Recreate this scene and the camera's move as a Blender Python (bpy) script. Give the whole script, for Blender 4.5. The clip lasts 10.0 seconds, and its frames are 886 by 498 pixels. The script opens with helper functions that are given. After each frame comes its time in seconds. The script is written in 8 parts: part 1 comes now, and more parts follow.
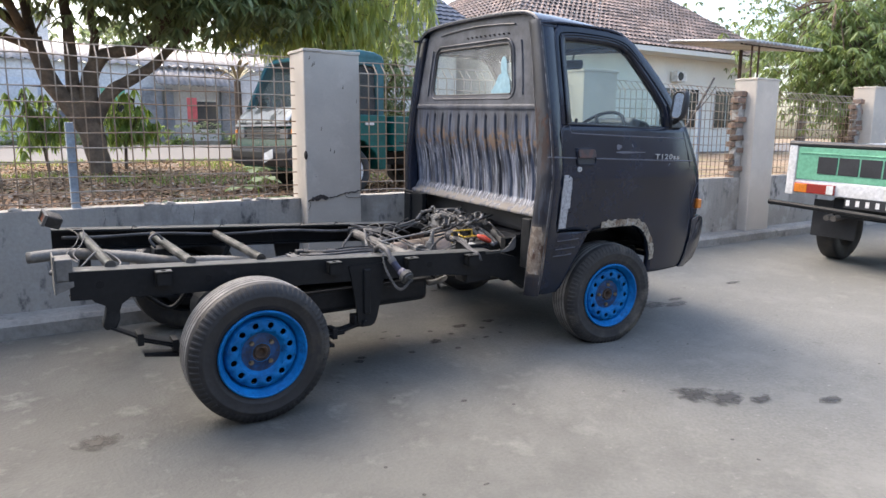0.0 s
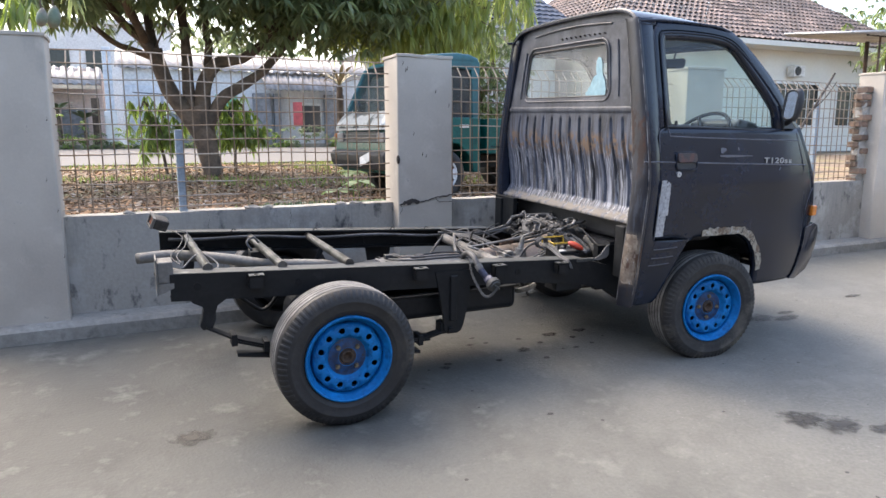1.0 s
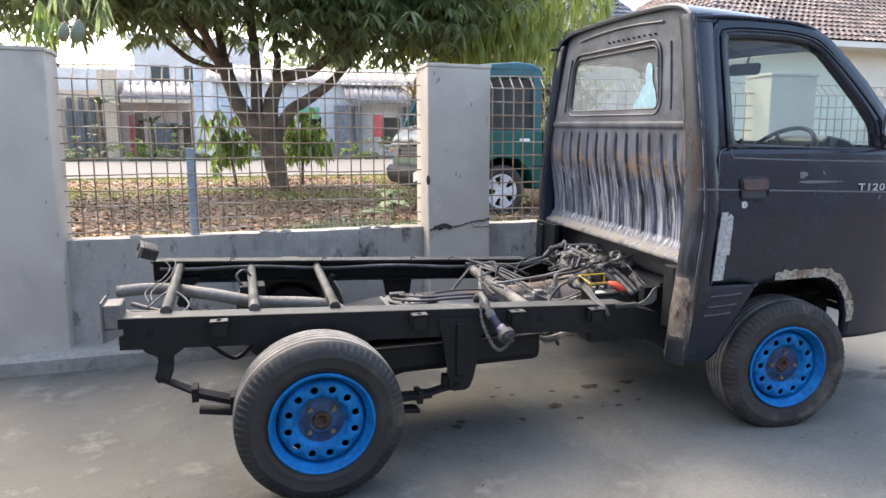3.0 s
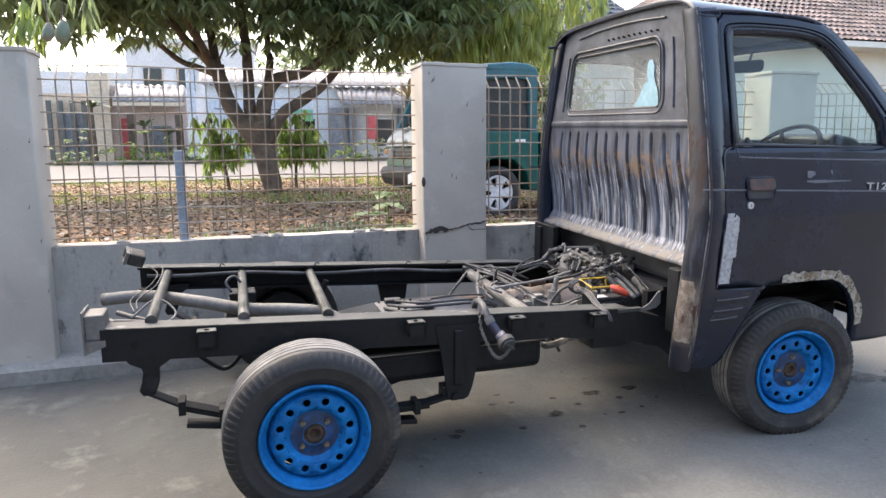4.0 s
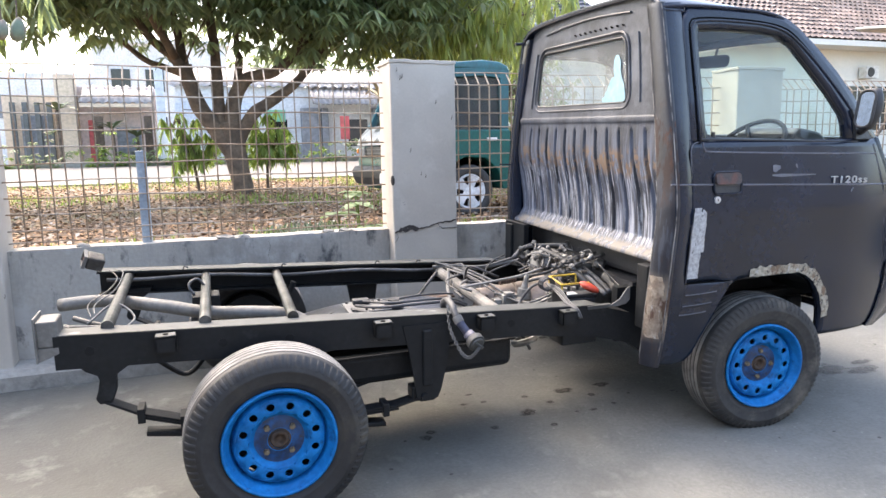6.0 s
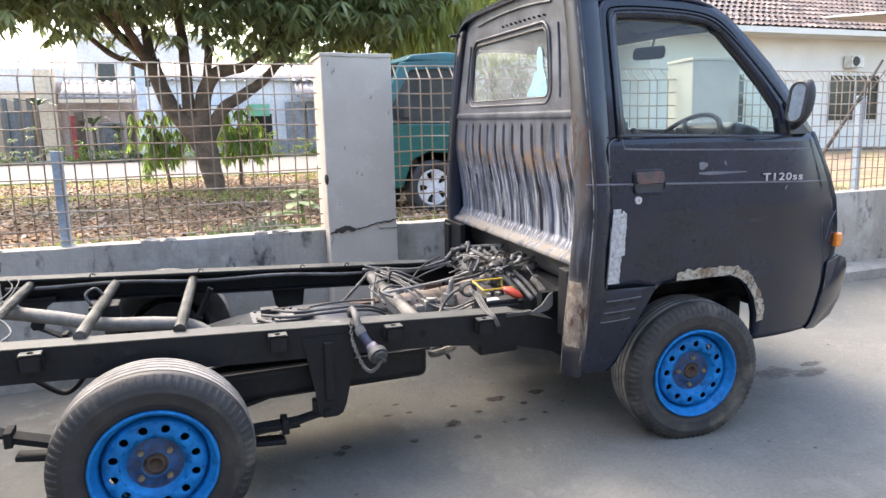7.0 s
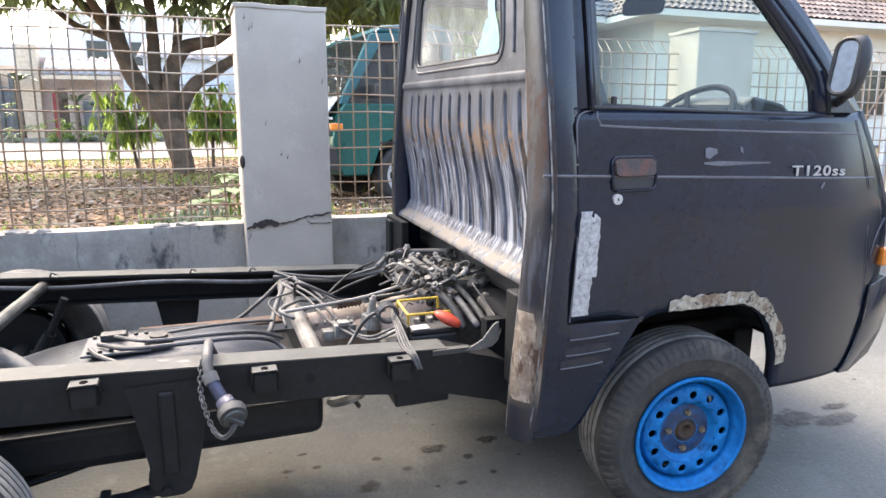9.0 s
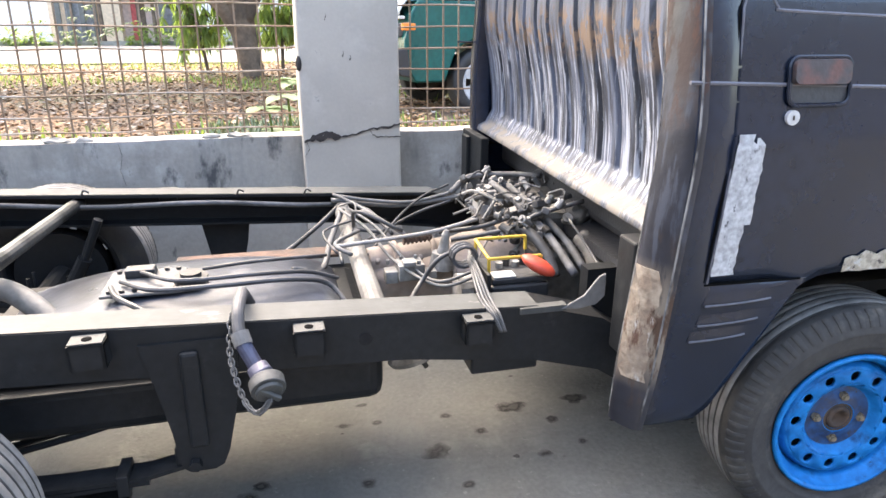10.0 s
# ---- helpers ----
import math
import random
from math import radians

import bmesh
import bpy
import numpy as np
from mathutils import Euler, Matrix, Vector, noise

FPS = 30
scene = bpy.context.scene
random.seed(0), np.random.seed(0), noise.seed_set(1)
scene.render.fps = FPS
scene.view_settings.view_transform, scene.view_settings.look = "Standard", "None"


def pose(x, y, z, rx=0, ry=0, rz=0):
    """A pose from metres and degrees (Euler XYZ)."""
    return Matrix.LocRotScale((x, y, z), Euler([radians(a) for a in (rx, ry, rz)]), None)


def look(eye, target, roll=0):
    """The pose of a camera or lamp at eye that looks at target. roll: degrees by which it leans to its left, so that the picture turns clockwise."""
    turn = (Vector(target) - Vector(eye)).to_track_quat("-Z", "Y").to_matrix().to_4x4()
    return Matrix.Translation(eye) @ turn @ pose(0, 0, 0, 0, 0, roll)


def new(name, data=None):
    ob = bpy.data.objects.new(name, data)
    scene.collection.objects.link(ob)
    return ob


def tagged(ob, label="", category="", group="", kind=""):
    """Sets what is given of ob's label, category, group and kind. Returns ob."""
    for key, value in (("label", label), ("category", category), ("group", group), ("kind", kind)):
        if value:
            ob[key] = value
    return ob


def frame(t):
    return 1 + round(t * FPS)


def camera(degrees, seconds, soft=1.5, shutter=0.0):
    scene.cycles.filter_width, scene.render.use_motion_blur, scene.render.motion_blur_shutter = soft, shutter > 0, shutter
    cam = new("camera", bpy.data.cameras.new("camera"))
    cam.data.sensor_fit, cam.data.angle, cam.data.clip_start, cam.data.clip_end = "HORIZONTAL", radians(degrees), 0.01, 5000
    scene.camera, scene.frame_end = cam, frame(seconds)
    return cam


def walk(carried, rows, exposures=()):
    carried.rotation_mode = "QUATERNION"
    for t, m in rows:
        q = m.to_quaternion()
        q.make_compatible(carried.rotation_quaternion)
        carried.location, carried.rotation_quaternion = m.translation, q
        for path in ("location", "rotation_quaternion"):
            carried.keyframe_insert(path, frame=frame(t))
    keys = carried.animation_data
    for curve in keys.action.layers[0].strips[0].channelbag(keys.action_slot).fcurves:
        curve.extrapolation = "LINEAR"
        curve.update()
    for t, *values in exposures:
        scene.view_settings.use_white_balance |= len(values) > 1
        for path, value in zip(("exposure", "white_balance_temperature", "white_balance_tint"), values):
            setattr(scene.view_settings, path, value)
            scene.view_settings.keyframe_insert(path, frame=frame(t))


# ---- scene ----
cam = camera(67.0, 10.0)
PATH = [
    (0, (-0.817, -2.61, 1.167), (0.256, -0.955, 0.834), 0.3),
    (0.5, (-0.83, -2.616, 1.166), (0.082, -0.867, 0.834), 0.2),
    (1, (-0.754, -2.583, 1.187), (0.067, -0.79, 0.856), -0.2),
    (1.5, (-0.555, -2.543, 1.207), (0.238, -0.736, 0.88), -0.7),
    (2, (-0.373, -2.497, 1.235), (0.347, -0.659, 0.912), -0.3),
    (2.5, (-0.319, -2.357, 1.229), (0.311, -0.486, 0.907), 0.3),
    (2.7, (-0.288, -2.307, 1.231), (0.299, -0.42, 0.924), -0.2),
    (4, (-0.242, -2.156, 1.227), (0.361, -0.272, 0.932), -0.6),
    (4.5, (-0.237, -2.141, 1.218), (0.386, -0.264, 0.925), -0.6),
    (5, (-0.236, -2.134, 1.22), (0.408, -0.264, 0.925), -0.7),
    (6.3, (-0.151, -2.127, 1.216), (0.526, -0.269, 0.916), -1.3),
    (6.5, (-0.061, -2.119, 1.233), (0.614, -0.262, 0.922), -1.6),
    (7, (0.165, -2.094, 1.233), (0.848, -0.241, 0.914), -1.6),
    (7.5, (0.294, -1.95, 1.238), (0.98, -0.1, 0.911), -1.1),
    (8, (0.479, -1.791, 1.228), (1.186, 0.05, 0.9), -1.4),
    (8.5, (0.632, -1.685, 1.21), (1.366, 0.145, 0.878), -1.0),
    (9, (0.661, -1.513, 1.178), (1.344, 0.333, 0.826), -0.2),
    (9.5, (0.674, -1.3, 1.153), (1.27, 0.555, 0.702), 0.1),
    (9.7, (0.737, -1.226, 1.159), (1.279, 0.626, 0.601), 0.05),
    (9.8, (0.749, -1.181, 1.156), (1.279, 0.671, 0.569), 0.03),
    (10, (0.757, -1.107, 1.144), (1.221, 0.74, 0.534), -0.0),
]
EXPOSURES = [(0, 2.17, 6720, 10), (1.5, 2.39, 6870, 10), (2.5, 2.5, 6920, 10), (4.0, 2.47, 7020, 10), (4.5, 2.68, 7020, 10), (5, 2.72, 7020, 10), (6.5, 2.99, 7070, 10), (7, 2.84, 7070, 10), (7.5, 2.77, 7070, 10), (8, 2.91, 7070, 10), (8.5, 2.92, 7070, 10), (9.5, 3.10, 7120, 10), (9.7, 3.08, 7120, 10), (9.8, 3.17, 7170, 10), (10, 3.38, 7180, 10)]
walk(cam, [(t, look(eye, target, roll)) for t, eye, target, roll in PATH], EXPOSURES)

# ---- light ----
world = bpy.data.worlds.new("sky")
scene.world = world
world.use_nodes = True
wn = world.node_tree.nodes
sky = wn.new("ShaderNodeTexSky")
sky.sky_type = "NISHITA"
sky.sun_disc = False
SUN_EL, SUN_AZ = radians(52), radians(-24)
sky.sun_elevation, sky.sun_rotation = SUN_EL, SUN_AZ
sky.air_density, sky.dust_density, sky.ozone_density = 1.0, 4.0, 1.0
wn["Background"].inputs["Strength"].default_value = 0.15
world.node_tree.links.new(sky.outputs["Color"], wn["Background"].inputs["Color"])
sun = new("sun", bpy.data.lights.new("sun", "SUN"))
sun.data.energy, sun.data.angle, sun.data.color = 0.34, radians(60), (1.0, 0.94, 0.86)
sun_dir = Vector((math.sin(SUN_AZ) * math.cos(SUN_EL), math.cos(SUN_AZ) * math.cos(SUN_EL), math.sin(SUN_EL)))
sun.matrix_world = look(sun_dir * 40, (0, 0, 0))

# ---- materials ----
def mat(name, col, rough=0.6, metal=0.0, col2=None, scale=6.0, fine=60.0, mix=(0.4, 0.6), bump=0.15, spread=0.25, coat=0.0, spec=0.5, grainy=0.5):
    """Two noises: a broad one that blends col into col2, a fine one for grain and relief."""
    m = bpy.data.materials.new(name)
    m.use_nodes = True
    nt = m.node_tree
    nodes, links = nt.nodes, nt.links
    b = nodes["Principled BSDF"]
    b.inputs["Metallic"].default_value = metal
    b.inputs["Coat Weight"].default_value = coat
    b.inputs["Specular IOR Level"].default_value = spec
    tc = nodes.new("ShaderNodeTexCoord")
    n1 = nodes.new("ShaderNodeTexNoise")
    n1.inputs["Scale"].default_value, n1.inputs["Detail"].default_value = scale, 6
    n2 = nodes.new("ShaderNodeTexNoise")
    n2.inputs["Scale"].default_value, n2.inputs["Detail"].default_value = fine, 4
    links.new(tc.outputs["Object"], n1.inputs["Vector"])
    links.new(tc.outputs["Object"], n2.inputs["Vector"])
    ramp = nodes.new("ShaderNodeValToRGB")
    c2 = col2 or [c * (1 - spread) for c in col]
    ramp.color_ramp.elements[0].position, ramp.color_ramp.elements[0].color = mix[0], (*c2[:3], 1)
    ramp.color_ramp.elements[1].position, ramp.color_ramp.elements[1].color = mix[1], (*col[:3], 1)
    links.new(n1.outputs["Fac"], ramp.inputs["Fac"])
    grain = nodes.new("ShaderNodeMix")
    grain.data_type, grain.blend_type = "RGBA", "MULTIPLY"
    grain.inputs["Factor"].default_value = grainy
    gr = nodes.new("ShaderNodeMapRange")
    gr.inputs["From Min"].default_value, gr.inputs["From Max"].default_value = 0.3, 0.7
    gr.inputs["To Min"].default_value, gr.inputs["To Max"].default_value = 0.65, 1.25
    links.new(n2.outputs["Fac"], gr.inputs["Value"])
    links.new(ramp.outputs["Color"], grain.inputs["A"])
    links.new(gr.outputs["Result"], grain.inputs["B"])
    links.new(grain.outputs["Result"], b.inputs["Base Color"])
    rr = nodes.new("ShaderNodeMapRange")
    rr.inputs["To Min"].default_value, rr.inputs["To Max"].default_value = max(0.02, rough - 0.12), min(1, rough + 0.12)
    links.new(n1.outputs["Fac"], rr.inputs["Value"])
    links.new(rr.outputs["Result"], b.inputs["Roughness"])
    if bump:
        bp = nodes.new("ShaderNodeBump")
        bp.inputs["Strength"].default_value, bp.inputs["Distance"].default_value = bump, 0.01
        links.new(n2.outputs["Fac"], bp.inputs["Height"])
        links.new(bp.outputs["Normal"], b.inputs["Normal"])
    return m


def wear_or_shade(m, col, scale, lo, hi, zlo=None, zhi=None, rough=0.8, stretch=(1, 1, 1), axis="Z"):
    """Patches of another colour over m, as wear or painted shade, broken up by noise, kept to a band of heights where
    one is given.
    """
    nt = m.node_tree
    nodes, links = nt.nodes, nt.links
    b = nodes["Principled BSDF"]
    old = b.inputs["Base Color"].links[0].from_socket
    oldr = b.inputs["Roughness"].links[0].from_socket
    tc = nodes.new("ShaderNodeTexCoord")
    mp = nodes.new("ShaderNodeMapping")
    mp.inputs["Scale"].default_value = stretch
    links.new(tc.outputs["Object"], mp.inputs["Vector"])
    n = nodes.new("ShaderNodeTexNoise")
    n.inputs["Scale"].default_value, n.inputs["Detail"].default_value, n.inputs["Roughness"].default_value = scale, 8, 0.65
    links.new(mp.outputs["Vector"], n.inputs["Vector"])
    r = nodes.new("ShaderNodeMapRange")
    r.inputs["From Min"].default_value, r.inputs["From Max"].default_value = lo, hi
    links.new(n.outputs["Fac"], r.inputs["Value"])
    fac = r.outputs["Result"]
    if zlo is not None:
        sep = nodes.new("ShaderNodeSeparateXYZ")
        links.new(tc.outputs["Object"], sep.inputs["Vector"])
        soft = (zhi - zlo) * 0.35
        for edge, a, c in ((zlo, 0, 1), (zhi, 1, 0)):
            k = nodes.new("ShaderNodeMapRange")
            k.inputs["From Min"].default_value, k.inputs["From Max"].default_value = edge - soft / 2, edge + soft / 2
            k.inputs["To Min"].default_value, k.inputs["To Max"].default_value = a, c
            links.new(sep.outputs[axis], k.inputs["Value"])
            mul = nodes.new("ShaderNodeMath")
            mul.operation = "MULTIPLY"
            links.new(fac, mul.inputs[0])
            links.new(k.outputs["Result"], mul.inputs[1])
            fac = mul.outputs["Value"]
    mx = nodes.new("ShaderNodeMix")
    mx.data_type = "RGBA"
    links.new(fac, mx.inputs["Factor"])
    links.new(old, mx.inputs["A"])
    mx.inputs["B"].default_value = (*col, 1)
    links.new(mx.outputs["Result"], b.inputs["Base Color"])
    mr = nodes.new("ShaderNodeMix")
    links.new(fac, mr.inputs["Factor"])
    links.new(oldr, mr.inputs["A"])
    mr.inputs["B"].default_value = rough
    links.new(mr.outputs["Result"], b.inputs["Roughness"])
    return m


def vary(m, amount=0.3, island=False):
    """Lets each piece differ in value."""
    nt = m.node_tree
    b = nt.nodes["Principled BSDF"]
    old = b.inputs["Base Color"].links[0].from_socket
    if island:
        src = nt.nodes.new("ShaderNodeNewGeometry").outputs["Random Per Island"]
    else:
        src = nt.nodes.new("ShaderNodeObjectInfo").outputs["Random"]
    r = nt.nodes.new("ShaderNodeMapRange")
    r.inputs["To Min"].default_value, r.inputs["To Max"].default_value = 1 - amount, 1 + amount
    nt.links.new(src, r.inputs["Value"])
    mx = nt.nodes.new("ShaderNodeMix")
    mx.data_type, mx.blend_type = "RGBA", "MULTIPLY"
    mx.inputs["Factor"].default_value = 1.0
    nt.links.new(old, mx.inputs["A"])
    nt.links.new(r.outputs["Result"], mx.inputs["B"])
    nt.links.new(mx.outputs["Result"], b.inputs["Base Color"])
    return m


def glass(name, tint=(0.85, 0.9, 0.9), rough=0.02, dust=0.0):
    m = bpy.data.materials.new(name)
    m.use_nodes = True
    nodes, links = m.node_tree.nodes, m.node_tree.links
    out = nodes["Material Output"]
    tr = nodes.new("ShaderNodeBsdfTransparent")
    tr.inputs["Color"].default_value = (*tint, 1)
    gl = nodes.new("ShaderNodeBsdfGlossy")
    gl.inputs["Roughness"].default_value = rough
    lw = nodes.new("ShaderNodeLayerWeight")
    lw.inputs["Blend"].default_value = 0.5
    pw = nodes.new("ShaderNodeMath")
    pw.operation = "POWER"
    pw.inputs[1].default_value = 4.0
    links.new(lw.outputs["Facing"], pw.inputs[0])
    fr = nodes.new("ShaderNodeMath")
    fr.operation = "MULTIPLY_ADD"
    fr.inputs[1].default_value, fr.inputs[2].default_value = 0.7, 0.035
    links.new(pw.outputs["Value"], fr.inputs[0])
    mx = nodes.new("ShaderNodeMixShader")
    links.new(fr.outputs["Value"], mx.inputs["Fac"])
    links.new(tr.outputs["BSDF"], mx.inputs[1])
    links.new(gl.outputs["BSDF"], mx.inputs[2])
    df = nodes.new("ShaderNodeBsdfDiffuse")
    df.inputs["Color"].default_value = (0.6, 0.62, 0.62, 1)
    dm = nodes.new("ShaderNodeMixShader")
    nz = nodes.new("ShaderNodeTexNoise")
    nz.inputs["Scale"].default_value, nz.inputs["Detail"].default_value = 7, 6
    tc = nodes.new("ShaderNodeTexCoord")
    links.new(tc.outputs["Object"], nz.inputs["Vector"])
    k = nodes.new("ShaderNodeMath")
    k.operation = "MULTIPLY"
    k.inputs[1].default_value = 2 * dust
    links.new(nz.outputs["Fac"], k.inputs[0])
    links.new(k.outputs["Value"], dm.inputs["Fac"])
    links.new(mx.outputs["Shader"], dm.inputs[1])
    links.new(df.outputs["BSDF"], dm.inputs[2])
    links.new(dm.outputs["Shader"], out.inputs["Surface"])
    return m


CONCRETE = mat("yard_concrete", (0.162, 0.160, 0.143), 0.85, col2=(0.129, 0.128, 0.115), scale=0.9, fine=70, mix=(0.32, 0.68), bump=0.4, grainy=0.45)
wear_or_shade(CONCRETE, (0.25, 0.245, 0.218), 38, 0.62, 0.72)
wear_or_shade(CONCRETE, (0.085, 0.08, 0.07), 30, 0.66, 0.74)
wear_or_shade(CONCRETE, (0.197, 0.195, 0.175), 2.2, 0.5, 0.85)
wear_or_shade(CONCRETE, (0.125, 0.123, 0.112), 1.3, 0.60, 0.85)
# Left-hand bands darken the cement: soft shade there, put into its colour.
wear_or_shade(CONCRETE, (0.086, 0.085, 0.075), 0.9, 0.20, 0.54, -7.0, 0.6, axis="X")
wear_or_shade(CONCRETE, (0.072, 0.071, 0.063), 2.6, 0.47, 0.64, -6.0, 0.9, axis="X")
wear_or_shade(CONCRETE, (0.187, 0.184, 0.163), 5, 0.56, 0.75)
wear_or_shade(CONCRETE, (0.11, 0.108, 0.094), 7, 0.60, 0.74)
WALL = mat("weathered_render", (0.37, 0.345, 0.305), 0.9, col2=(0.29, 0.27, 0.24), scale=1.4, fine=50, bump=0.15, grainy=0.25)
wear_or_shade(WALL, (0.42, 0.40, 0.37), 2.5, 0.52, 0.62)
wear_or_shade(WALL, (0.20, 0.197, 0.187), 3.2, 0.54, 0.70, 0.40, 0.85, stretch=(1.6, 1, 0.22))
wear_or_shade(WALL, (0.07, 0.07, 0.07), 9, 0.57, 0.68, stretch=(1, 1, 0.5))
wear_or_shade(WALL, (0.12, 0.12, 0.117), 5, 0.54, 0.74, 0.6, 0.8, stretch=(1, 1, 0.35))
PILLAR = mat("pillar_render", (0.52, 0.468, 0.40), 0.85, col2=(0.45, 0.403, 0.345), scale=2.2, fine=70, bump=0.06, grainy=0.08)
wear_or_shade(PILLAR, (0.55, 0.50, 0.435), 7, 0.55, 0.75)
wear_or_shade(PILLAR, (0.36, 0.33, 0.29), 3.5, 0.58, 0.78, stretch=(1, 1, 0.4))
wear_or_shade(PILLAR, (0.2, 0.19, 0.18), 14, 0.68, 0.76)
LEDGE = mat("ledge_concrete", (0.36, 0.34, 0.305), 0.9, col2=(0.25, 0.235, 0.21), scale=3, fine=40, bump=0.4, grainy=0.4)
wear_or_shade(LEDGE, (0.13, 0.125, 0.115), 6, 0.56, 0.72)
HOLE = mat("deep_gap", (0.004, 0.004, 0.004), 1.0, fine=80, spec=0.05)
# Dark blue-grey for the added south wall, so the door reflects dark.
BACKDROP = mat("unseen_wall_blue_grey", (0.17, 0.185, 0.215), 0.7, col2=(0.14, 0.15, 0.175), scale=2, fine=20)
CRACK = mat("crack_shadow", (0.06, 0.05, 0.045), 1.0, fine=80)
WIRE = mat("galvanised_wire", (0.38, 0.34, 0.29), 0.6, 0.3, col2=(0.25, 0.17, 0.11), scale=3, fine=90)
POST = mat("blue_grey_post", (0.36, 0.43, 0.50), 0.55, 0.2, col2=(0.28, 0.34, 0.4), scale=5)
SOIL = mat("garden_soil", (0.25, 0.175, 0.11), 0.95, col2=(0.16, 0.11, 0.07), scale=1.5, fine=20, bump=0.5)
wear_or_shade(SOIL, (0.22, 0.20, 0.07), 0.9, 0.52, 0.66)
ROAD = mat("pale_road", (0.125, 0.115, 0.105), 0.9, col2=(0.12, 0.11, 0.10), scale=0.5, fine=10)
BARK = mat("bark", (0.15, 0.108, 0.078), 0.95, col2=(0.085, 0.062, 0.047), scale=5, fine=24, bump=0.8)
DRYWOOD = mat("dark_dry_wood", (0.075, 0.065, 0.058), 0.9, col2=(0.05, 0.043, 0.04), scale=8, fine=40)
BLACK = mat("worn_black_paint", (0.0090, 0.0145, 0.030), 0.20, col2=(0.0075, 0.0112, 0.021), scale=4, fine=40, bump=0.03, spec=0.42)
wear_or_shade(BLACK, (0.019, 0.026, 0.041), 7, 0.62, 0.95, rough=0.38)
wear_or_shade(BLACK, (0.020, 0.029, 0.050), 3, 0.60, 0.9, rough=0.36, stretch=(0.35, 1, 2.5))
FRAME = mat("satin_black_frame", (0.0108, 0.0120, 0.0136), 0.5, col2=(0.0135, 0.0147, 0.016), scale=5, fine=50, bump=0.08, spec=0.2)
wear_or_shade(FRAME, (0.032, 0.033, 0.033), 11, 0.60, 0.74, rough=0.8)
wear_or_shade(FRAME, (0.034, 0.034, 0.034), 4, 0.64, 0.84, rough=0.85)
FRAME_TOP = mat("scuffed_rail_top", (0.050, 0.054, 0.053), 0.65, 0.0, col2=(0.030, 0.033, 0.034), scale=7, fine=30, mix=(0.38, 0.6))
wear_or_shade(FRAME_TOP, (0.17, 0.167, 0.16), 14, 0.62, 0.68, rough=0.7, stretch=(0.5, 1, 1))
RUBBER = mat("tyre_rubber", (0.026, 0.026, 0.027), 0.6, col2=(0.018, 0.018, 0.019), scale=9, fine=60, bump=0.1)
wear_or_shade(RUBBER, (0.10, 0.09, 0.072), 5, 0.58, 0.74, rough=0.95)
wear_or_shade(RUBBER, (0.075, 0.07, 0.064), 13, 0.60, 0.76, rough=0.95)
wear_or_shade(RUBBER, (0.055, 0.048, 0.039), 7, 0.54, 0.70, rough=0.9)
TREAD = mat("dusty_tread", (0.26, 0.25, 0.235), 0.9, col2=(0.15, 0.145, 0.137), scale=10, fine=60)
MUDDY = mat("muddy_tyre_rubber", (0.046, 0.044, 0.041), 0.85, col2=(0.032, 0.031, 0.030), scale=9, fine=60, bump=0.1)
wear_or_shade(MUDDY, (0.15, 0.135, 0.11), 5, 0.53, 0.70, rough=0.95)
wear_or_shade(MUDDY, (0.085, 0.078, 0.068), 13, 0.56, 0.74, rough=0.95)
BLUE = mat("blue_wheel_paint", (0.001, 0.185, 0.50), 0.42, col2=(0.001, 0.13, 0.37), scale=9, fine=60, bump=0.04, spec=0.2)
wear_or_shade(BLUE, (0.008, 0.045, 0.12), 16, 0.54, 0.72, rough=0.7)
wear_or_shade(BLUE, (0.02, 0.03, 0.045), 34, 0.63, 0.72, rough=0.8)
HANDLE = mat("worn_handle", (0.11, 0.05, 0.04), 0.6, col2=(0.05, 0.04, 0.04), scale=25, fine=90)
SEAT = mat("black_vinyl", (0.03, 0.03, 0.032), 0.6, fine=120)
ENGINE = mat("grimy_engine", (0.12, 0.115, 0.105), 0.7, 0.3, col2=(0.05, 0.045, 0.04), scale=9, fine=50, bump=0.4)
HOSE = mat("grey_hose", (0.115, 0.115, 0.12), 0.7, col2=(0.05, 0.05, 0.05), scale=8, fine=60)
GREYC = mat("grey_cable", (0.135, 0.133, 0.13), 0.7, col2=(0.08, 0.08, 0.08), scale=9)
RUST = mat("rust", (0.115, 0.068, 0.048), 0.85, col2=(0.055, 0.038, 0.03), scale=14, fine=70, bump=0.3)
MATT = mat("matt_black_rim", (0.012, 0.012, 0.013), 0.7, fine=90, spec=0.2)
STEEL = mat("dull_steel", (0.22, 0.217, 0.213), 0.55, 0.3, col2=(0.16, 0.15, 0.14), scale=8, fine=50)
PIPE = mat("grey_exhaust_pipe", (0.165, 0.16, 0.15), 0.65, 0.15, col2=(0.10, 0.095, 0.088), scale=7, fine=60)
PLASTIC = mat("black_plastic", (0.026, 0.027, 0.030), 0.48, fine=80)
CABLE = mat("cable_sleeve", (0.06, 0.06, 0.064), 0.55, col2=(0.028, 0.028, 0.028), scale=9)
CAPSTEEL = mat("dull_cap_steel", (0.05, 0.054, 0.052), 0.65, 0.1, col2=(0.06, 0.06, 0.058), scale=20, fine=80)
NECKPIPE = mat("violet_grey_pipe", (0.04, 0.048, 0.085), 0.45, 0.3, col2=(0.06, 0.06, 0.09), scale=14, fine=60)
TANK = mat("bare_tank_metal", (0.048, 0.054, 0.072), 0.32, 0.0, col2=(0.024, 0.027, 0.034), scale=5, fine=30)
wear_or_shade(TANK, (0.085, 0.088, 0.078), 5, 0.56, 0.70, rough=0.85)
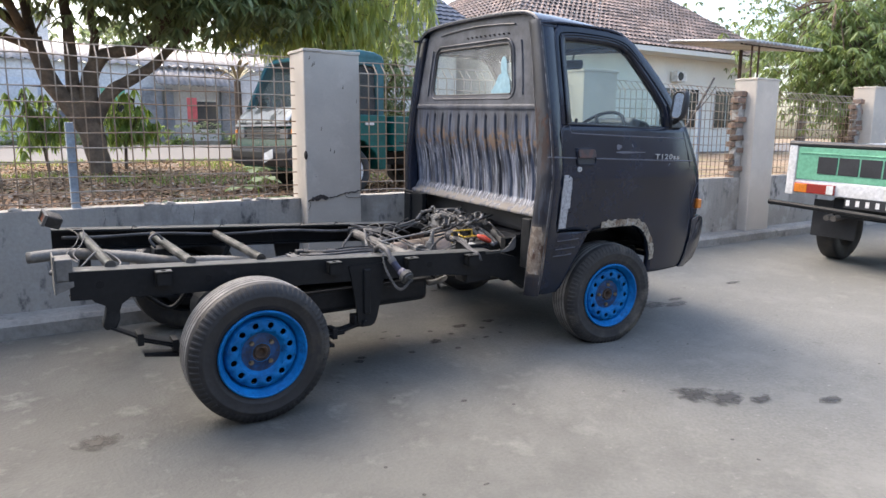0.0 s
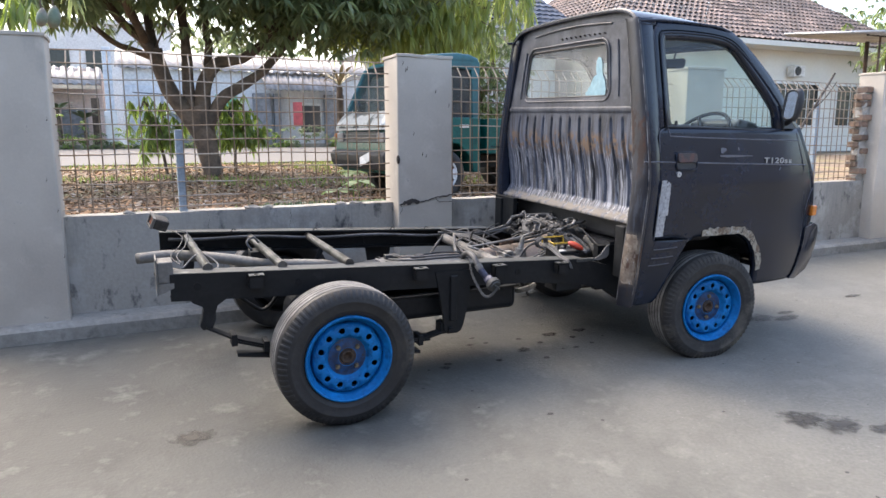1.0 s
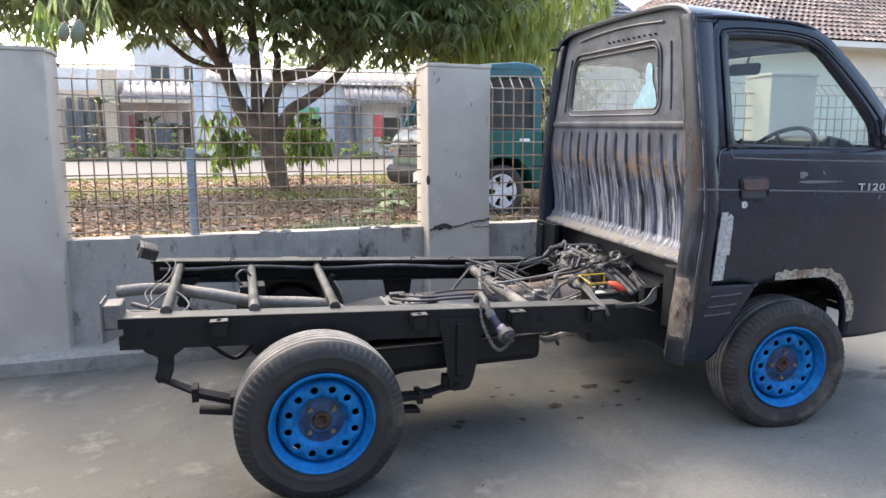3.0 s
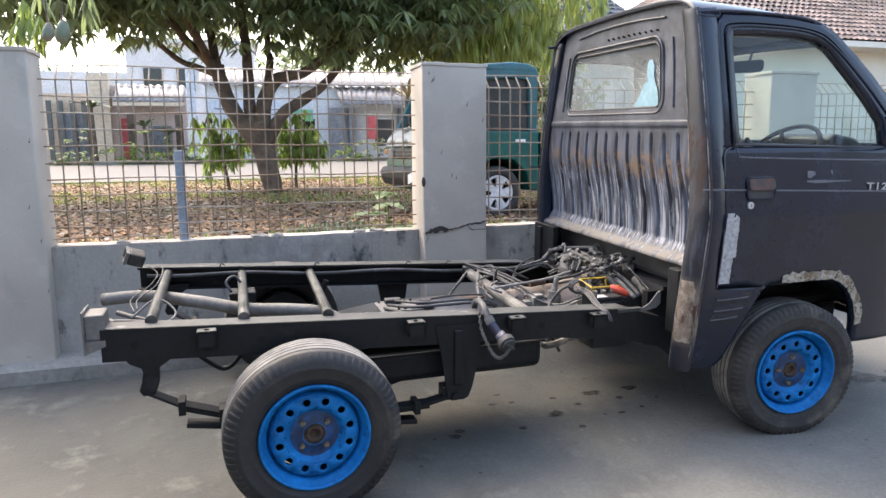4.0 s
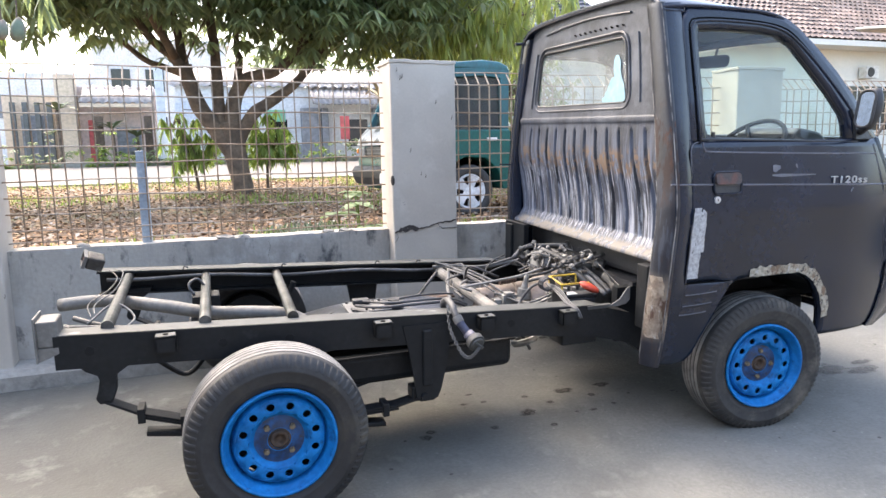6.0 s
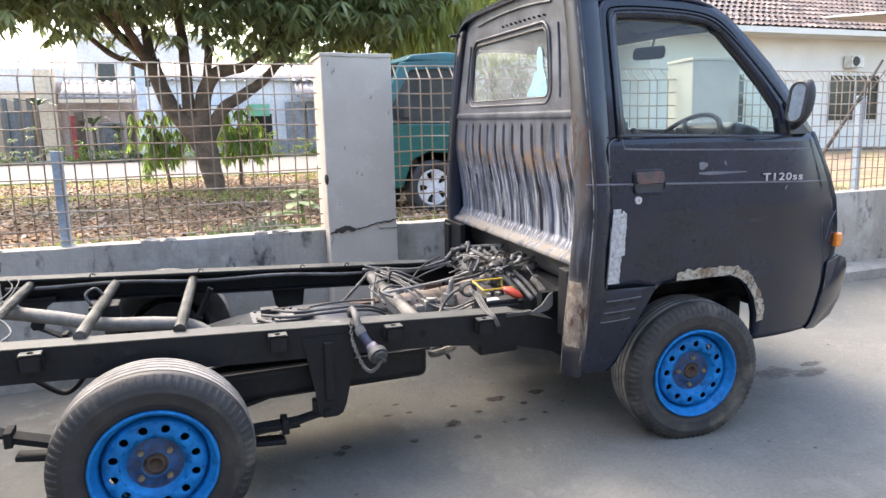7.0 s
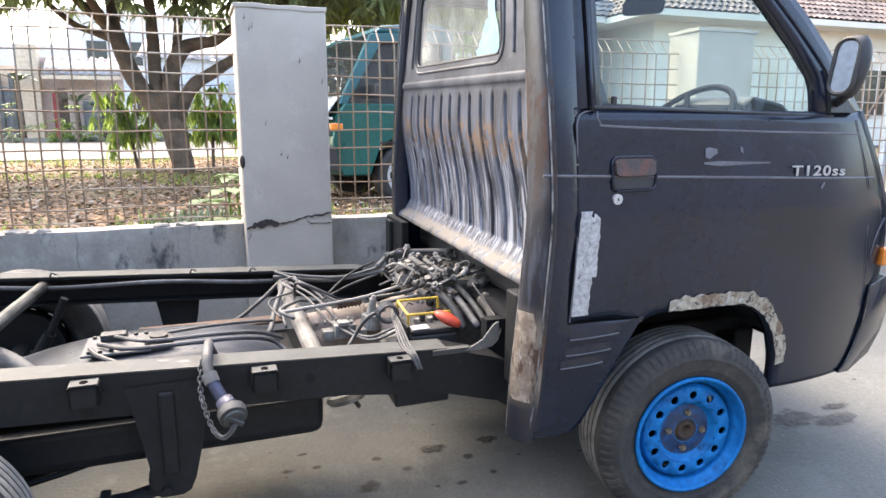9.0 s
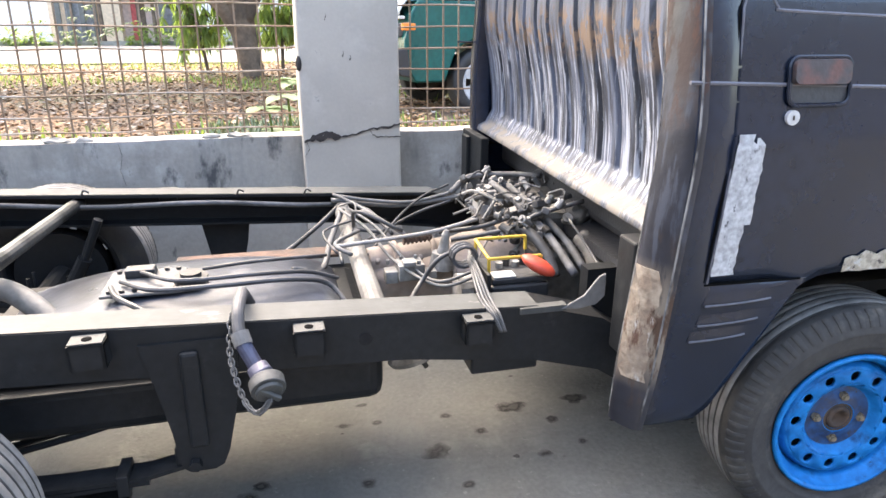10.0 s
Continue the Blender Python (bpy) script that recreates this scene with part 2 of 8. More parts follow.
ALLOY = mat("dirty_alloy", (0.27, 0.262, 0.245), 0.6, 0.1, col2=(0.10, 0.095, 0.085), scale=14, fine=60, bump=0.3)
BEIGE = mat("dusty_casing", (0.29, 0.235, 0.20), 0.8, 0.0, col2=(0.13, 0.105, 0.085), scale=6, fine=40)
YELLOW = mat("yellow_clamp", (0.46, 0.31, 0.035), 0.45, fine=40)
REDCAP = mat("red_orange_cap", (0.50, 0.06, 0.03), 0.5, fine=40)
WHITE = mat("white_plastic", (0.72, 0.71, 0.68), 0.5, fine=40)
PUTTY = mat("bare_putty", (0.46, 0.465, 0.475), 0.8, col2=(0.30, 0.30, 0.305), mix=(0.36, 0.6), scale=70, fine=120, bump=0.12)
wear_or_shade(PUTTY, (0.05, 0.05, 0.055), 55, 0.60, 0.66, stretch=(1, 1, 0.4))
wear_or_shade(PUTTY, (0.11, 0.10, 0.095), 24, 0.64, 0.70, stretch=(1, 1, 0.3))
PUTTY2 = mat("tan_putty", (0.40, 0.36, 0.285), 0.85, col2=(0.27, 0.24, 0.19), mix=(0.38, 0.6), scale=60, fine=120, bump=0.12)
wear_or_shade(PUTTY2, (0.17, 0.115, 0.075), 22, 0.52, 0.62)
wear_or_shade(PUTTY2, (0.05, 0.043, 0.038), 48, 0.55, 0.60)
wear_or_shade(PUTTY2, (0.42, 0.42, 0.42), 30, 0.58, 0.68)
SEAMWEAR = mat("scraped_seam", (0.20, 0.195, 0.19), 0.6, col2=(0.02, 0.02, 0.022), scale=18, fine=60)
# Pale grey for scuffs and for highlights painted along pressed edges.
LINE = mat("scuff_and_highlight", (0.12, 0.12, 0.14), 0.5, fine=60)
MIRROR = mat("mirror_glass", (0.9, 0.9, 0.9), 0.03, 1.0, bump=0, spread=0.02)
GLASS = glass("window_glass", (0.82, 0.90, 0.87), dust=0.03)
DIRTY = glass("dusty_window_glass", (0.86, 0.91, 0.90), 0.10, 0.20)
TINTED = glass("tinted_glass", (0.30, 0.34, 0.36), dust=0.05)
FILM = mat("pale_cyan_film", (0.22, 0.37, 0.43), 0.5, col2=(0.26, 0.42, 0.47), scale=12, fine=40, bump=0)
AMBER = mat("amber_lens", (0.8, 0.24, 0.03), 0.2, fine=80, bump=0.02, coat=0.5)
REDLENS = mat("red_lens", (0.36, 0.045, 0.035), 0.25, fine=80, bump=0.02)
BADGE = mat("silver_badge", (0.55, 0.55, 0.55), 0.4, 0.2, bump=0)
TEAL = mat("teal_paint", (0.002, 0.088, 0.078), 0.3, col2=(0.002, 0.07, 0.062), scale=2, fine=30, bump=0.02, coat=0.05, spec=0.3)
TEALTOP = mat("blue_teal_paint", (0.008, 0.095, 0.115), 0.35, fine=30, bump=0.02)
MINT = mat("mint_green_paint", (0.16, 0.42, 0.27), 0.5, col2=(0.13, 0.36, 0.23), scale=4, fine=40, bump=0.03)
WHITEPAINT = mat("white_paint", (0.70, 0.70, 0.70), 0.5, col2=(0.6, 0.59, 0.57), scale=4, fine=40, bump=0.03)
wear_or_shade(WHITEPAINT, (0.2, 0.12, 0.07), 16, 0.66, 0.74)
CREAM = mat("cream_house_wall", (0.66, 0.65, 0.61), 0.9, col2=(0.62, 0.605, 0.56), scale=0.8, fine=10, grainy=0.1)
PALE = mat("pale_house_wall", (0.66, 0.665, 0.67), 0.9, col2=(0.58, 0.585, 0.59), scale=0.8, fine=10)
TUBEM = mat("scuffed_tube_metal", (0.15, 0.148, 0.142), 0.38, 0.75, col2=(0.05, 0.05, 0.048), scale=9, fine=60)
ROOF = vary(mat("brown_roof_tile", (0.245, 0.185, 0.16), 0.9, col2=(0.155, 0.125, 0.115), scale=1.2, fine=9, bump=0.3), 0.3, True)
ROOFB = vary(mat("slate_roof_tile", (0.10, 0.12, 0.16), 0.8, col2=(0.07, 0.08, 0.11), scale=1.2, fine=9, bump=0.3), 0.2, True)
OLDROOF = mat("weathered_corrugated_sheet", (0.30, 0.29, 0.285), 0.7, 0.1, col2=(0.21, 0.19, 0.18), scale=2)
PINKW = mat("faded_pink_wall", (0.70, 0.56, 0.50), 0.9, col2=(0.62, 0.49, 0.44), scale=0.8, fine=10)
ZINC = mat("corrugated_zinc", (0.42, 0.43, 0.44), 0.5, 0.4, col2=(0.3, 0.3, 0.3), scale=2)
LEAF = vary(mat("mango_leaf", (0.105, 0.145, 0.085), 0.45, col2=(0.07, 0.10, 0.058), scale=3, fine=10, bump=0), 0.55, True)
# Brighter copy of the mango leaf, sunlight included in its colour.
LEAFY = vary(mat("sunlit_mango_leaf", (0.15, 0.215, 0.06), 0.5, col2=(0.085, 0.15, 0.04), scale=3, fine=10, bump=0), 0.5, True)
# Paler leaf colour, with the open skylight on these leaves put into it.
LEAFP = vary(mat("skylit_hanging_leaf", (0.24, 0.29, 0.12), 0.5, col2=(0.17, 0.23, 0.07), scale=3, fine=10, bump=0), 0.4, True)
LEAFG = vary(mat("grey_green_mango_leaf", (0.19, 0.25, 0.11), 0.5, col2=(0.09, 0.14, 0.05), scale=3, fine=10, bump=0), 0.5, True)
LITTER = vary(mat("dry_leaf", (0.30, 0.175, 0.090), 0.85, col2=(0.15, 0.085, 0.047), scale=5, fine=30, bump=0), 0.85, True)
LITTERG = vary(mat("grey_dry_leaf", (0.36, 0.31, 0.26), 0.85, col2=(0.22, 0.18, 0.14), scale=5, fine=30, bump=0), 0.6, True)
GRASS = vary(mat("weed_leaf", (0.12, 0.20, 0.05), 0.6, scale=5, fine=30, bump=0), 0.5, True)
FRUIT = mat("green_mango_skin", (0.12, 0.165, 0.115), 0.55, col2=(0.18, 0.14, 0.115), scale=9, fine=40, bump=0.02)
BROAD = mat("broad_leaf", (0.13, 0.18, 0.09), 0.55, col2=(0.20, 0.25, 0.13), scale=9, fine=30, bump=0)
AGAVE = mat("grey_green_leaf", (0.12, 0.17, 0.09), 0.55, col2=(0.18, 0.2, 0.1), scale=6, fine=30, bump=0)
DRYPALM = mat("dry_palm_frond", (0.36, 0.30, 0.20), 0.8, col2=(0.24, 0.22, 0.12), scale=6, fine=30, bump=0)
BRICK = vary(mat("exposed_brick", (0.22, 0.145, 0.105), 0.95, col2=(0.16, 0.125, 0.10), scale=6, fine=40, bump=0.5), 0.35)
def stain_material(name, col, seed):
    """An oil stain that thins out unevenly towards its rim."""
    m = bpy.data.materials.new(name)
    m.use_nodes = True
    nodes, links = m.node_tree.nodes, m.node_tree.links
    b, out = nodes["Principled BSDF"], nodes["Material Output"]
    b.inputs["Base Color"].default_value = (*col, 1)
    b.inputs["Roughness"].default_value = 0.6
    tc = nodes.new("ShaderNodeTexCoord")
    mp = nodes.new("ShaderNodeMapping")
    mp.inputs["Location"].default_value = (-0.5, -0.5, 0)
    mp.inputs["Scale"].default_value = (1, 1, 0)
    links.new(tc.outputs["Generated"], mp.inputs["Vector"])
    ln = nodes.new("ShaderNodeVectorMath")
    ln.operation = "LENGTH"
    links.new(mp.outputs["Vector"], ln.inputs[0])
    nz = nodes.new("ShaderNodeTexNoise")
    nz.inputs["Scale"].default_value, nz.inputs["Detail"].default_value = 28 + seed, 8
    links.new(tc.outputs["Object"], nz.inputs["Vector"])
    ad = nodes.new("ShaderNodeMath")
    ad.operation = "MULTIPLY_ADD"
    ad.inputs[1].default_value = 0.9
    links.new(nz.outputs["Fac"], ad.inputs[0])
    links.new(ln.outputs["Value"], ad.inputs[2])
    r = nodes.new("ShaderNodeMapRange")
    r.inputs["From Min"].default_value, r.inputs["From Max"].default_value = 0.56, 0.95
    r.inputs["To Min"].default_value, r.inputs["To Max"].default_value = 0.88, 0.0
    links.new(ad.outputs["Value"], r.inputs["Value"])
    tr = nodes.new("ShaderNodeBsdfTransparent")
    mx = nodes.new("ShaderNodeMixShader")
    links.new(r.outputs["Result"], mx.inputs["Fac"])
    links.new(tr.outputs["BSDF"], mx.inputs[1])
    links.new(b.outputs["BSDF"], mx.inputs[2])
    links.new(mx.outputs["Shader"], out.inputs["Surface"])
    return m


STAIN = stain_material("oil_stain", (0.042, 0.038, 0.032), 0)


def see_through(m, colour, share):
    """Thin leaves let some light through."""
    nodes, links = m.node_tree.nodes, m.node_tree.links
    tl = nodes.new("ShaderNodeBsdfTranslucent")
    tl.inputs["Color"].default_value = (*colour, 1)
    mx = nodes.new("ShaderNodeMixShader")
    mx.inputs["Fac"].default_value = share
    links.new(nodes["Principled BSDF"].outputs["BSDF"], mx.inputs[1])
    links.new(tl.outputs["BSDF"], mx.inputs[2])
    links.new(mx.outputs["Shader"], nodes["Material Output"].inputs["Surface"])


see_through(LEAF, (0.34, 0.42, 0.18), 0.45)
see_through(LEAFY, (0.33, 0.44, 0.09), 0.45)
see_through(LEAFP, (0.48, 0.55, 0.14), 0.45)
see_through(LEAFG, (0.26, 0.34, 0.10), 0.4)
see_through(GRASS, (0.35, 0.45, 0.08), 0.35)
see_through(BROAD, (0.27, 0.37, 0.15), 0.35)


# ---- mesh helpers ----
def part(name, bm, material, parent=None, label="", smooth=False):
    me = bpy.data.meshes.new(name)
    bm.to_mesh(me)
    bm.free()
    me.materials.append(material)
    if smooth:
        for p in me.polygons:
            p.use_smooth = True
    ob = new(name, me)
    if parent:
        ob.parent = parent
    return tagged(ob, label)


def thing(name, label, category, m=None, group="", kind=""):
    ob = new(name)
    ob.empty_display_size = 0.05
    if m is not None:
        ob.matrix_world = m
    return tagged(ob, label, category, group, kind)


def soften(ob, angle=40, width=0.0, segments=2):
    """Bevelled edges and smooth shading held at sharp edges."""
    if width:
        b = ob.modifiers.new("bevel", "BEVEL")
        b.width, b.segments, b.limit_method, b.angle_limit = width, segments, "ANGLE", radians(angle)
        b.harden_normals = False
    for p in ob.data.polygons:
        p.use_smooth = True
    w = ob.modifiers.new("edges", "WEIGHTED_NORMAL")
    w.keep_sharp = True
    return ob


def B():
    return bmesh.new()


def box(bm, x0, x1, y0, y1, z0, z1, m=None):
    v = [bm.verts.new((x, y, z)) for x in (x0, x1) for y in (y0, y1) for z in (z0, z1)]
    for f in ((0, 1, 3, 2), (4, 6, 7, 5), (0, 4, 5, 1), (2, 3, 7, 6), (0, 2, 6, 4), (1, 5, 7, 3)):
        bm.faces.new([v[i] for i in f])
    if m is not None:
        bmesh.ops.transform(bm, matrix=m, verts=v)
    return bm


def bevel_all(bm, w=0.004, seg=2):
    bmesh.ops.bevel(bm, geom=bm.edges[:], offset=w, segments=seg, profile=0.5, affect="EDGES", clamp_overlap=True)
    return bm


def prism(bm, pts, axis, lo, hi):
    """A flat outline drawn out along an axis. pts in the other two axes, in order x, y, z."""
    def at(p, d):
        return {"x": (d, p[0], p[1]), "y": (p[0], d, p[1]), "z": (p[0], p[1], d)}[axis]
    a = [bm.verts.new(at(p, lo)) for p in pts]
    b = [bm.verts.new(at(p, hi)) for p in pts]
    n = len(pts)
    bm.faces.new(a)
    bm.faces.new(b[::-1])
    for i in range(n):
        bm.faces.new((a[i], b[i], b[(i + 1) % n], a[(i + 1) % n]))
    bmesh.ops.recalc_face_normals(bm, faces=bm.faces[:])
    return bm


def curve_points(pts, step=6):
    """A smooth line through pts (Catmull-Rom)."""
    p = [Vector(q) for q in pts]
    if len(p) < 3:
        return p
    p = [2 * p[0] - p[1], *p, 2 * p[-1] - p[-2]]
    out = []
    for i in range(1, len(p) - 2):
        a, b, c, d = p[i - 1:i + 3]
        for k in range(step):
            t = k / step
            out.append(0.5 * (2 * b + (c - a) * t + (2 * a - 5 * b + 4 * c - d) * t * t + (3 * b - a - 3 * c + d) * t ** 3))
    return out + [p[-2]]


def tube(bm, pts, r, n=10, step=6, r2=None, caps=True):
    """A round bar along a smooth line, tapered from r to r2."""
    line = curve_points(pts, step)
    rings, up = [], Vector((0.13, 0.21, 0.97))
    for i, q in enumerate(line):
        d = (line[min(i + 1, len(line) - 1)] - line[max(i - 1, 0)]).normalized()
        s = d.cross(up)
        if s.length < 0.05:
            s = d.cross(Vector((1, 0, 0)))
        s.normalize()
        u = s.cross(d)
        up = u
        rad = r if r2 is None else r + (r2 - r) * i / (len(line) - 1)
        rings.append([bm.verts.new(q + rad * (math.cos(a) * s + math.sin(a) * u)) for a in (2 * math.pi * k / n for k in range(n))])
    for a, b in zip(rings, rings[1:]):
        for k in range(n):
            bm.faces.new((a[k], a[(k + 1) % n], b[(k + 1) % n], b[k]))
    if caps:
        bm.faces.new(rings[0][::-1])
        bm.faces.new(rings[-1])
    return bm


def lathe(bm, profile, n=48, closed=False, centre=(0, 0, 0)):
    """Turns (radius, y) pairs about the y axis."""
    c = Vector(centre)
    rings = [[bm.verts.new(c + Vector((r * math.cos(a), y, r * math.sin(a)))) for a in (2 * math.pi * k / n for k in range(n))] for r, y in profile]
    pairs = list(zip(rings, rings[1:])) + ([(rings[-1], rings[0])] if closed else [])
    for a, b in pairs:
        for k in range(n):
            bm.faces.new((a[k], a[(k + 1) % n], b[(k + 1) % n], b[k]))
    bmesh.ops.recalc_face_normals(bm, faces=bm.faces[:])
    return bm


def cyl(bm, a, b, r, n=16, r2=None):
    return tube(bm, (a, b), r, n, 1, r2)


def sheet(bm, rows):
    """A grid of quads through rows of points."""
    v = [[bm.verts.new(p) for p in row] for row in rows]
    for a, b in zip(v, v[1:]):
        for i in range(len(a) - 1):
            bm.faces.new((a[i], a[i + 1], b[i + 1], b[i]))
    return bm


def shell(ob, thick, offset=1.0):
    s = ob.modifiers.new("thickness", "SOLIDIFY")
    s.thickness, s.offset = thick, offset
    return ob


# ---- setting ----
def slope(y):
    return 0.035 * max(-12.0, min(y, 1.9))


bm = B()
xs = [-400, -60, -20, -8, -4, *[-3 + 0.5 * i for i in range(27)], 14, 30, 80, 400]
ys = [-400, -60, -25, -12, -8, -6, *[-5 + 0.25 * i for i in range(28)]]
sheet(bm, [[(x, y, slope(y)) for x in xs] for y in ys])
yard = tagged(part("ground", bm, CONCRETE, smooth=True), "grey-brown cement yard with damp stains and shade painted on its left", "yard", kind="structure")

GARDEN = 0.46


def garden_z(x, y):
    rise = 0.08 * max(0.0, min(1.0, (y - 4) / 10))
    return GARDEN + rise + (0.05 * noise.noise((x * 0.6, y * 0.6, 3)) if 2 < y < 14 else 0)


bm = B()
gx = [-400, -120, -50, -25, *[-16 + 1.0 * i for i in range(43)], 40, 120, 400]
gy = [1.93, 2.3, *[3 + 0.5 * i for i in range(24)], 18, 24, 40, 120, 400]
sheet(bm, [[(x, y, garden_z(x, y)) for x in gx] for y in gy])
tagged(part("garden_ground", bm, SOIL, smooth=True), "raised garden soil strewn with dry leaves", "garden", kind="structure")
bm = B()
sheet(bm, [[(x, y, GARDEN + 0.12 + 0.017 * (y - 14.5)) for x in (-400, -50, -10, 0, 10, 50, 400)] for y in (14.5, 17, 22, 26)])
tagged(shell(part("road", bm, ROAD), 0.05, -1), "pale concrete lane beyond the garden", "road", kind="structure")

PILLARS = [(-1.55, -1.145, 1.73), (0.87, 1.275, 1.715), (3.40, 3.81, 1.73), (5.92, 6.33, 1.78), (8.45, 8.86, 1.80)]
WALL_Y, WALL_TOP = 1.80, 0.737
bm = B()
for a, b in [(-14, -1.55)] + [(PILLARS[i][1], PILLARS[i + 1][0]) for i in range(4)] + [(8.86, 20)]:
    n = max(2, int((b - a) / 0.12))
    top = [(a + (b - a) * i / n, WALL_TOP + 0.006 * noise.noise((i * 0.9, a, 0)) - (0.015 if noise.noise((i * 0.37, a, 5)) > 0.45 else 0)) for i in range(n + 1)]
    prism(bm, [(a, -0.1), *top, (b, -0.1)], "y", WALL_Y, WALL_Y + 0.14)
wall = tagged(part("wall_street", bm, WALL), "low weathered grey rendered wall with dark streaks", "wall", kind="structure")
bm = B()
n = 120
sheet_pts = [(-14 + 34 * i / n) for i in range(n + 1)]
sheet(bm, [[(x, y + 0.006 * noise.noise((x, j, 0)), z + 0.006 * noise.noise((x * 2, j, 2))) for x in sheet_pts] for j, (y, z) in enumerate(((1.62, -0.05), (1.615, 0.13), (1.635, 0.155), (1.82, 0.165)))])
tagged(part("ledge", bm, LEDGE, smooth=False), "pale concrete footing ledge along the wall", "ledge", kind="structure")


def pillar(x0, x1, top):
    ob = thing("wall_pillar", "square grey rendered fence pillar", "pillar", kind="structure", group="fence pillars")
    bm = box(B(), x0, x1, 1.685, 1.95, 0.1, top)
    bmesh.ops.subdivide_edges(bm, edges=bm.edges[:], cuts=3, use_grid_fill=True)
    for v in bm.verts:
        v.co += 0.004 * noise.noise_vector(v.co * 3)
    p = part("pillar", bm, PILLAR, ob)
    soften(p, 50, 0.012)
    bm = box(B(), x0 - 0.006, x1 + 0.006, 1.679, 1.955, top - 0.006, top + 0.014)
    bmesh.ops.subdivide_edges(bm, edges=bm.edges[:], cuts=7, use_grid_fill=True)
    for v in bm.verts:
        v.co += 0.007 * noise.noise_vector(v.co * 11)
    soften(part("cap", bm, PILLAR, ob, "uneven rendered pillar top"), 50, 0.004)
    return ob


pillars = [pillar(*p) for p in PILLARS]


def fence_panel(x0, x1):
    """Welded wire mesh whose top leans in to the garden."""
    f = thing("mesh_fence", "rusty welded wire mesh fence with slanted bent top", "fence", group="mesh fence panels")
    y, lo, knee, top = 1.86, 0.75, 1.605, 1.69
    vert = tube(B(), [(0, y, lo), (0, y, knee)], 0.0042, 6, 1)
    tube(vert, [(0, y, knee), (0, y + 0.08, top)], 0.0042, 6, 1)
    me = None
    n = int(round((x1 - x0) / 0.0755))
    for i in range(1, n):
        x = x0 + (x1 - x0) * i / n
        if me is None:
            w = part("wire", vert, WIRE, f)
            me = w.data
        else:
            w = new("wire", me)
            w.parent = f
        w.location.x = x + 0.006 * math.sin(i * 7.3)
        w.rotation_euler.y = 0.006 * math.sin(i * 3.1)
    rows = [(lo + 0.02, y)] + [(lo + 0.08 + 0.0865 * k, y) for k in range(10)] + [(top, y + 0.08)]
    for k, (z, yy) in enumerate(rows):
        pts = [(x0 + (x1 - x0) * s / 8, yy - 0.005, z + 0.004 * math.sin(s * 2.1 + k)) for s in range(9)]
        part("cross_wire", tube(B(), pts, 0.0040, 6, 2), WIRE, f)
    return f


for i in range(4):
    fence_panel(PILLARS[i][1], PILLARS[i + 1][0])
post = thing("fence_post", "blue-grey painted square steel fence post", "post")
part("post", bevel_all(box(B(), -0.515, -0.465, 1.88, 1.93, 0.45, 1.235), 0.004), POST, post)

# unseen walls added to close the yard, shade its left and darken reflections
part("unseen_wall_west", box(B(), -3.8, -3.3, -9, 1.6, -0.5, 3.4), WALL)
tagged(bpy.data.objects["unseen_wall_west"], "plain grey rendered wall, unseen, added to shade the left yard", "wall", kind="structure")
part("unseen_wall_south", box(B(), -3.4, 16, -7.6, -7.2, -0.6, 3.9), BACKDROP)
tagged(bpy.data.objects["unseen_wall_south"], "plain dark blue-grey wall across the yard, unseen, added to darken door reflections", "wall", kind="structure")

# ---- the stripped truck ----
RUSTNUT = mat("rusty_nut", (0.20, 0.165, 0.11), 0.75, 0.2, col2=(0.10, 0.075, 0.05), scale=40, fine=90)
GRIMEBLUE = mat("grimy_blue_hub", (0.010, 0.070, 0.20), 0.6, col2=(0.012, 0.030, 0.075), scale=28, fine=70, bump=0.1)
wear_or_shade(GRIMEBLUE, (0.05, 0.045, 0.04), 40, 0.56, 0.66)
HUBRUST = mat("dark_hub_rust", (0.07, 0.045, 0.03), 0.85, col2=(0.03, 0.022, 0.018), scale=20, fine=80, bump=0.3)
LEAN_DEG = 2.0
truck = thing("pickup_truck", "stripped black pickup cab on bare black chassis with blue wheels", "truck", pose(0, 0, 0, LEAN_DEG, 0, 0))
YC = 0.745


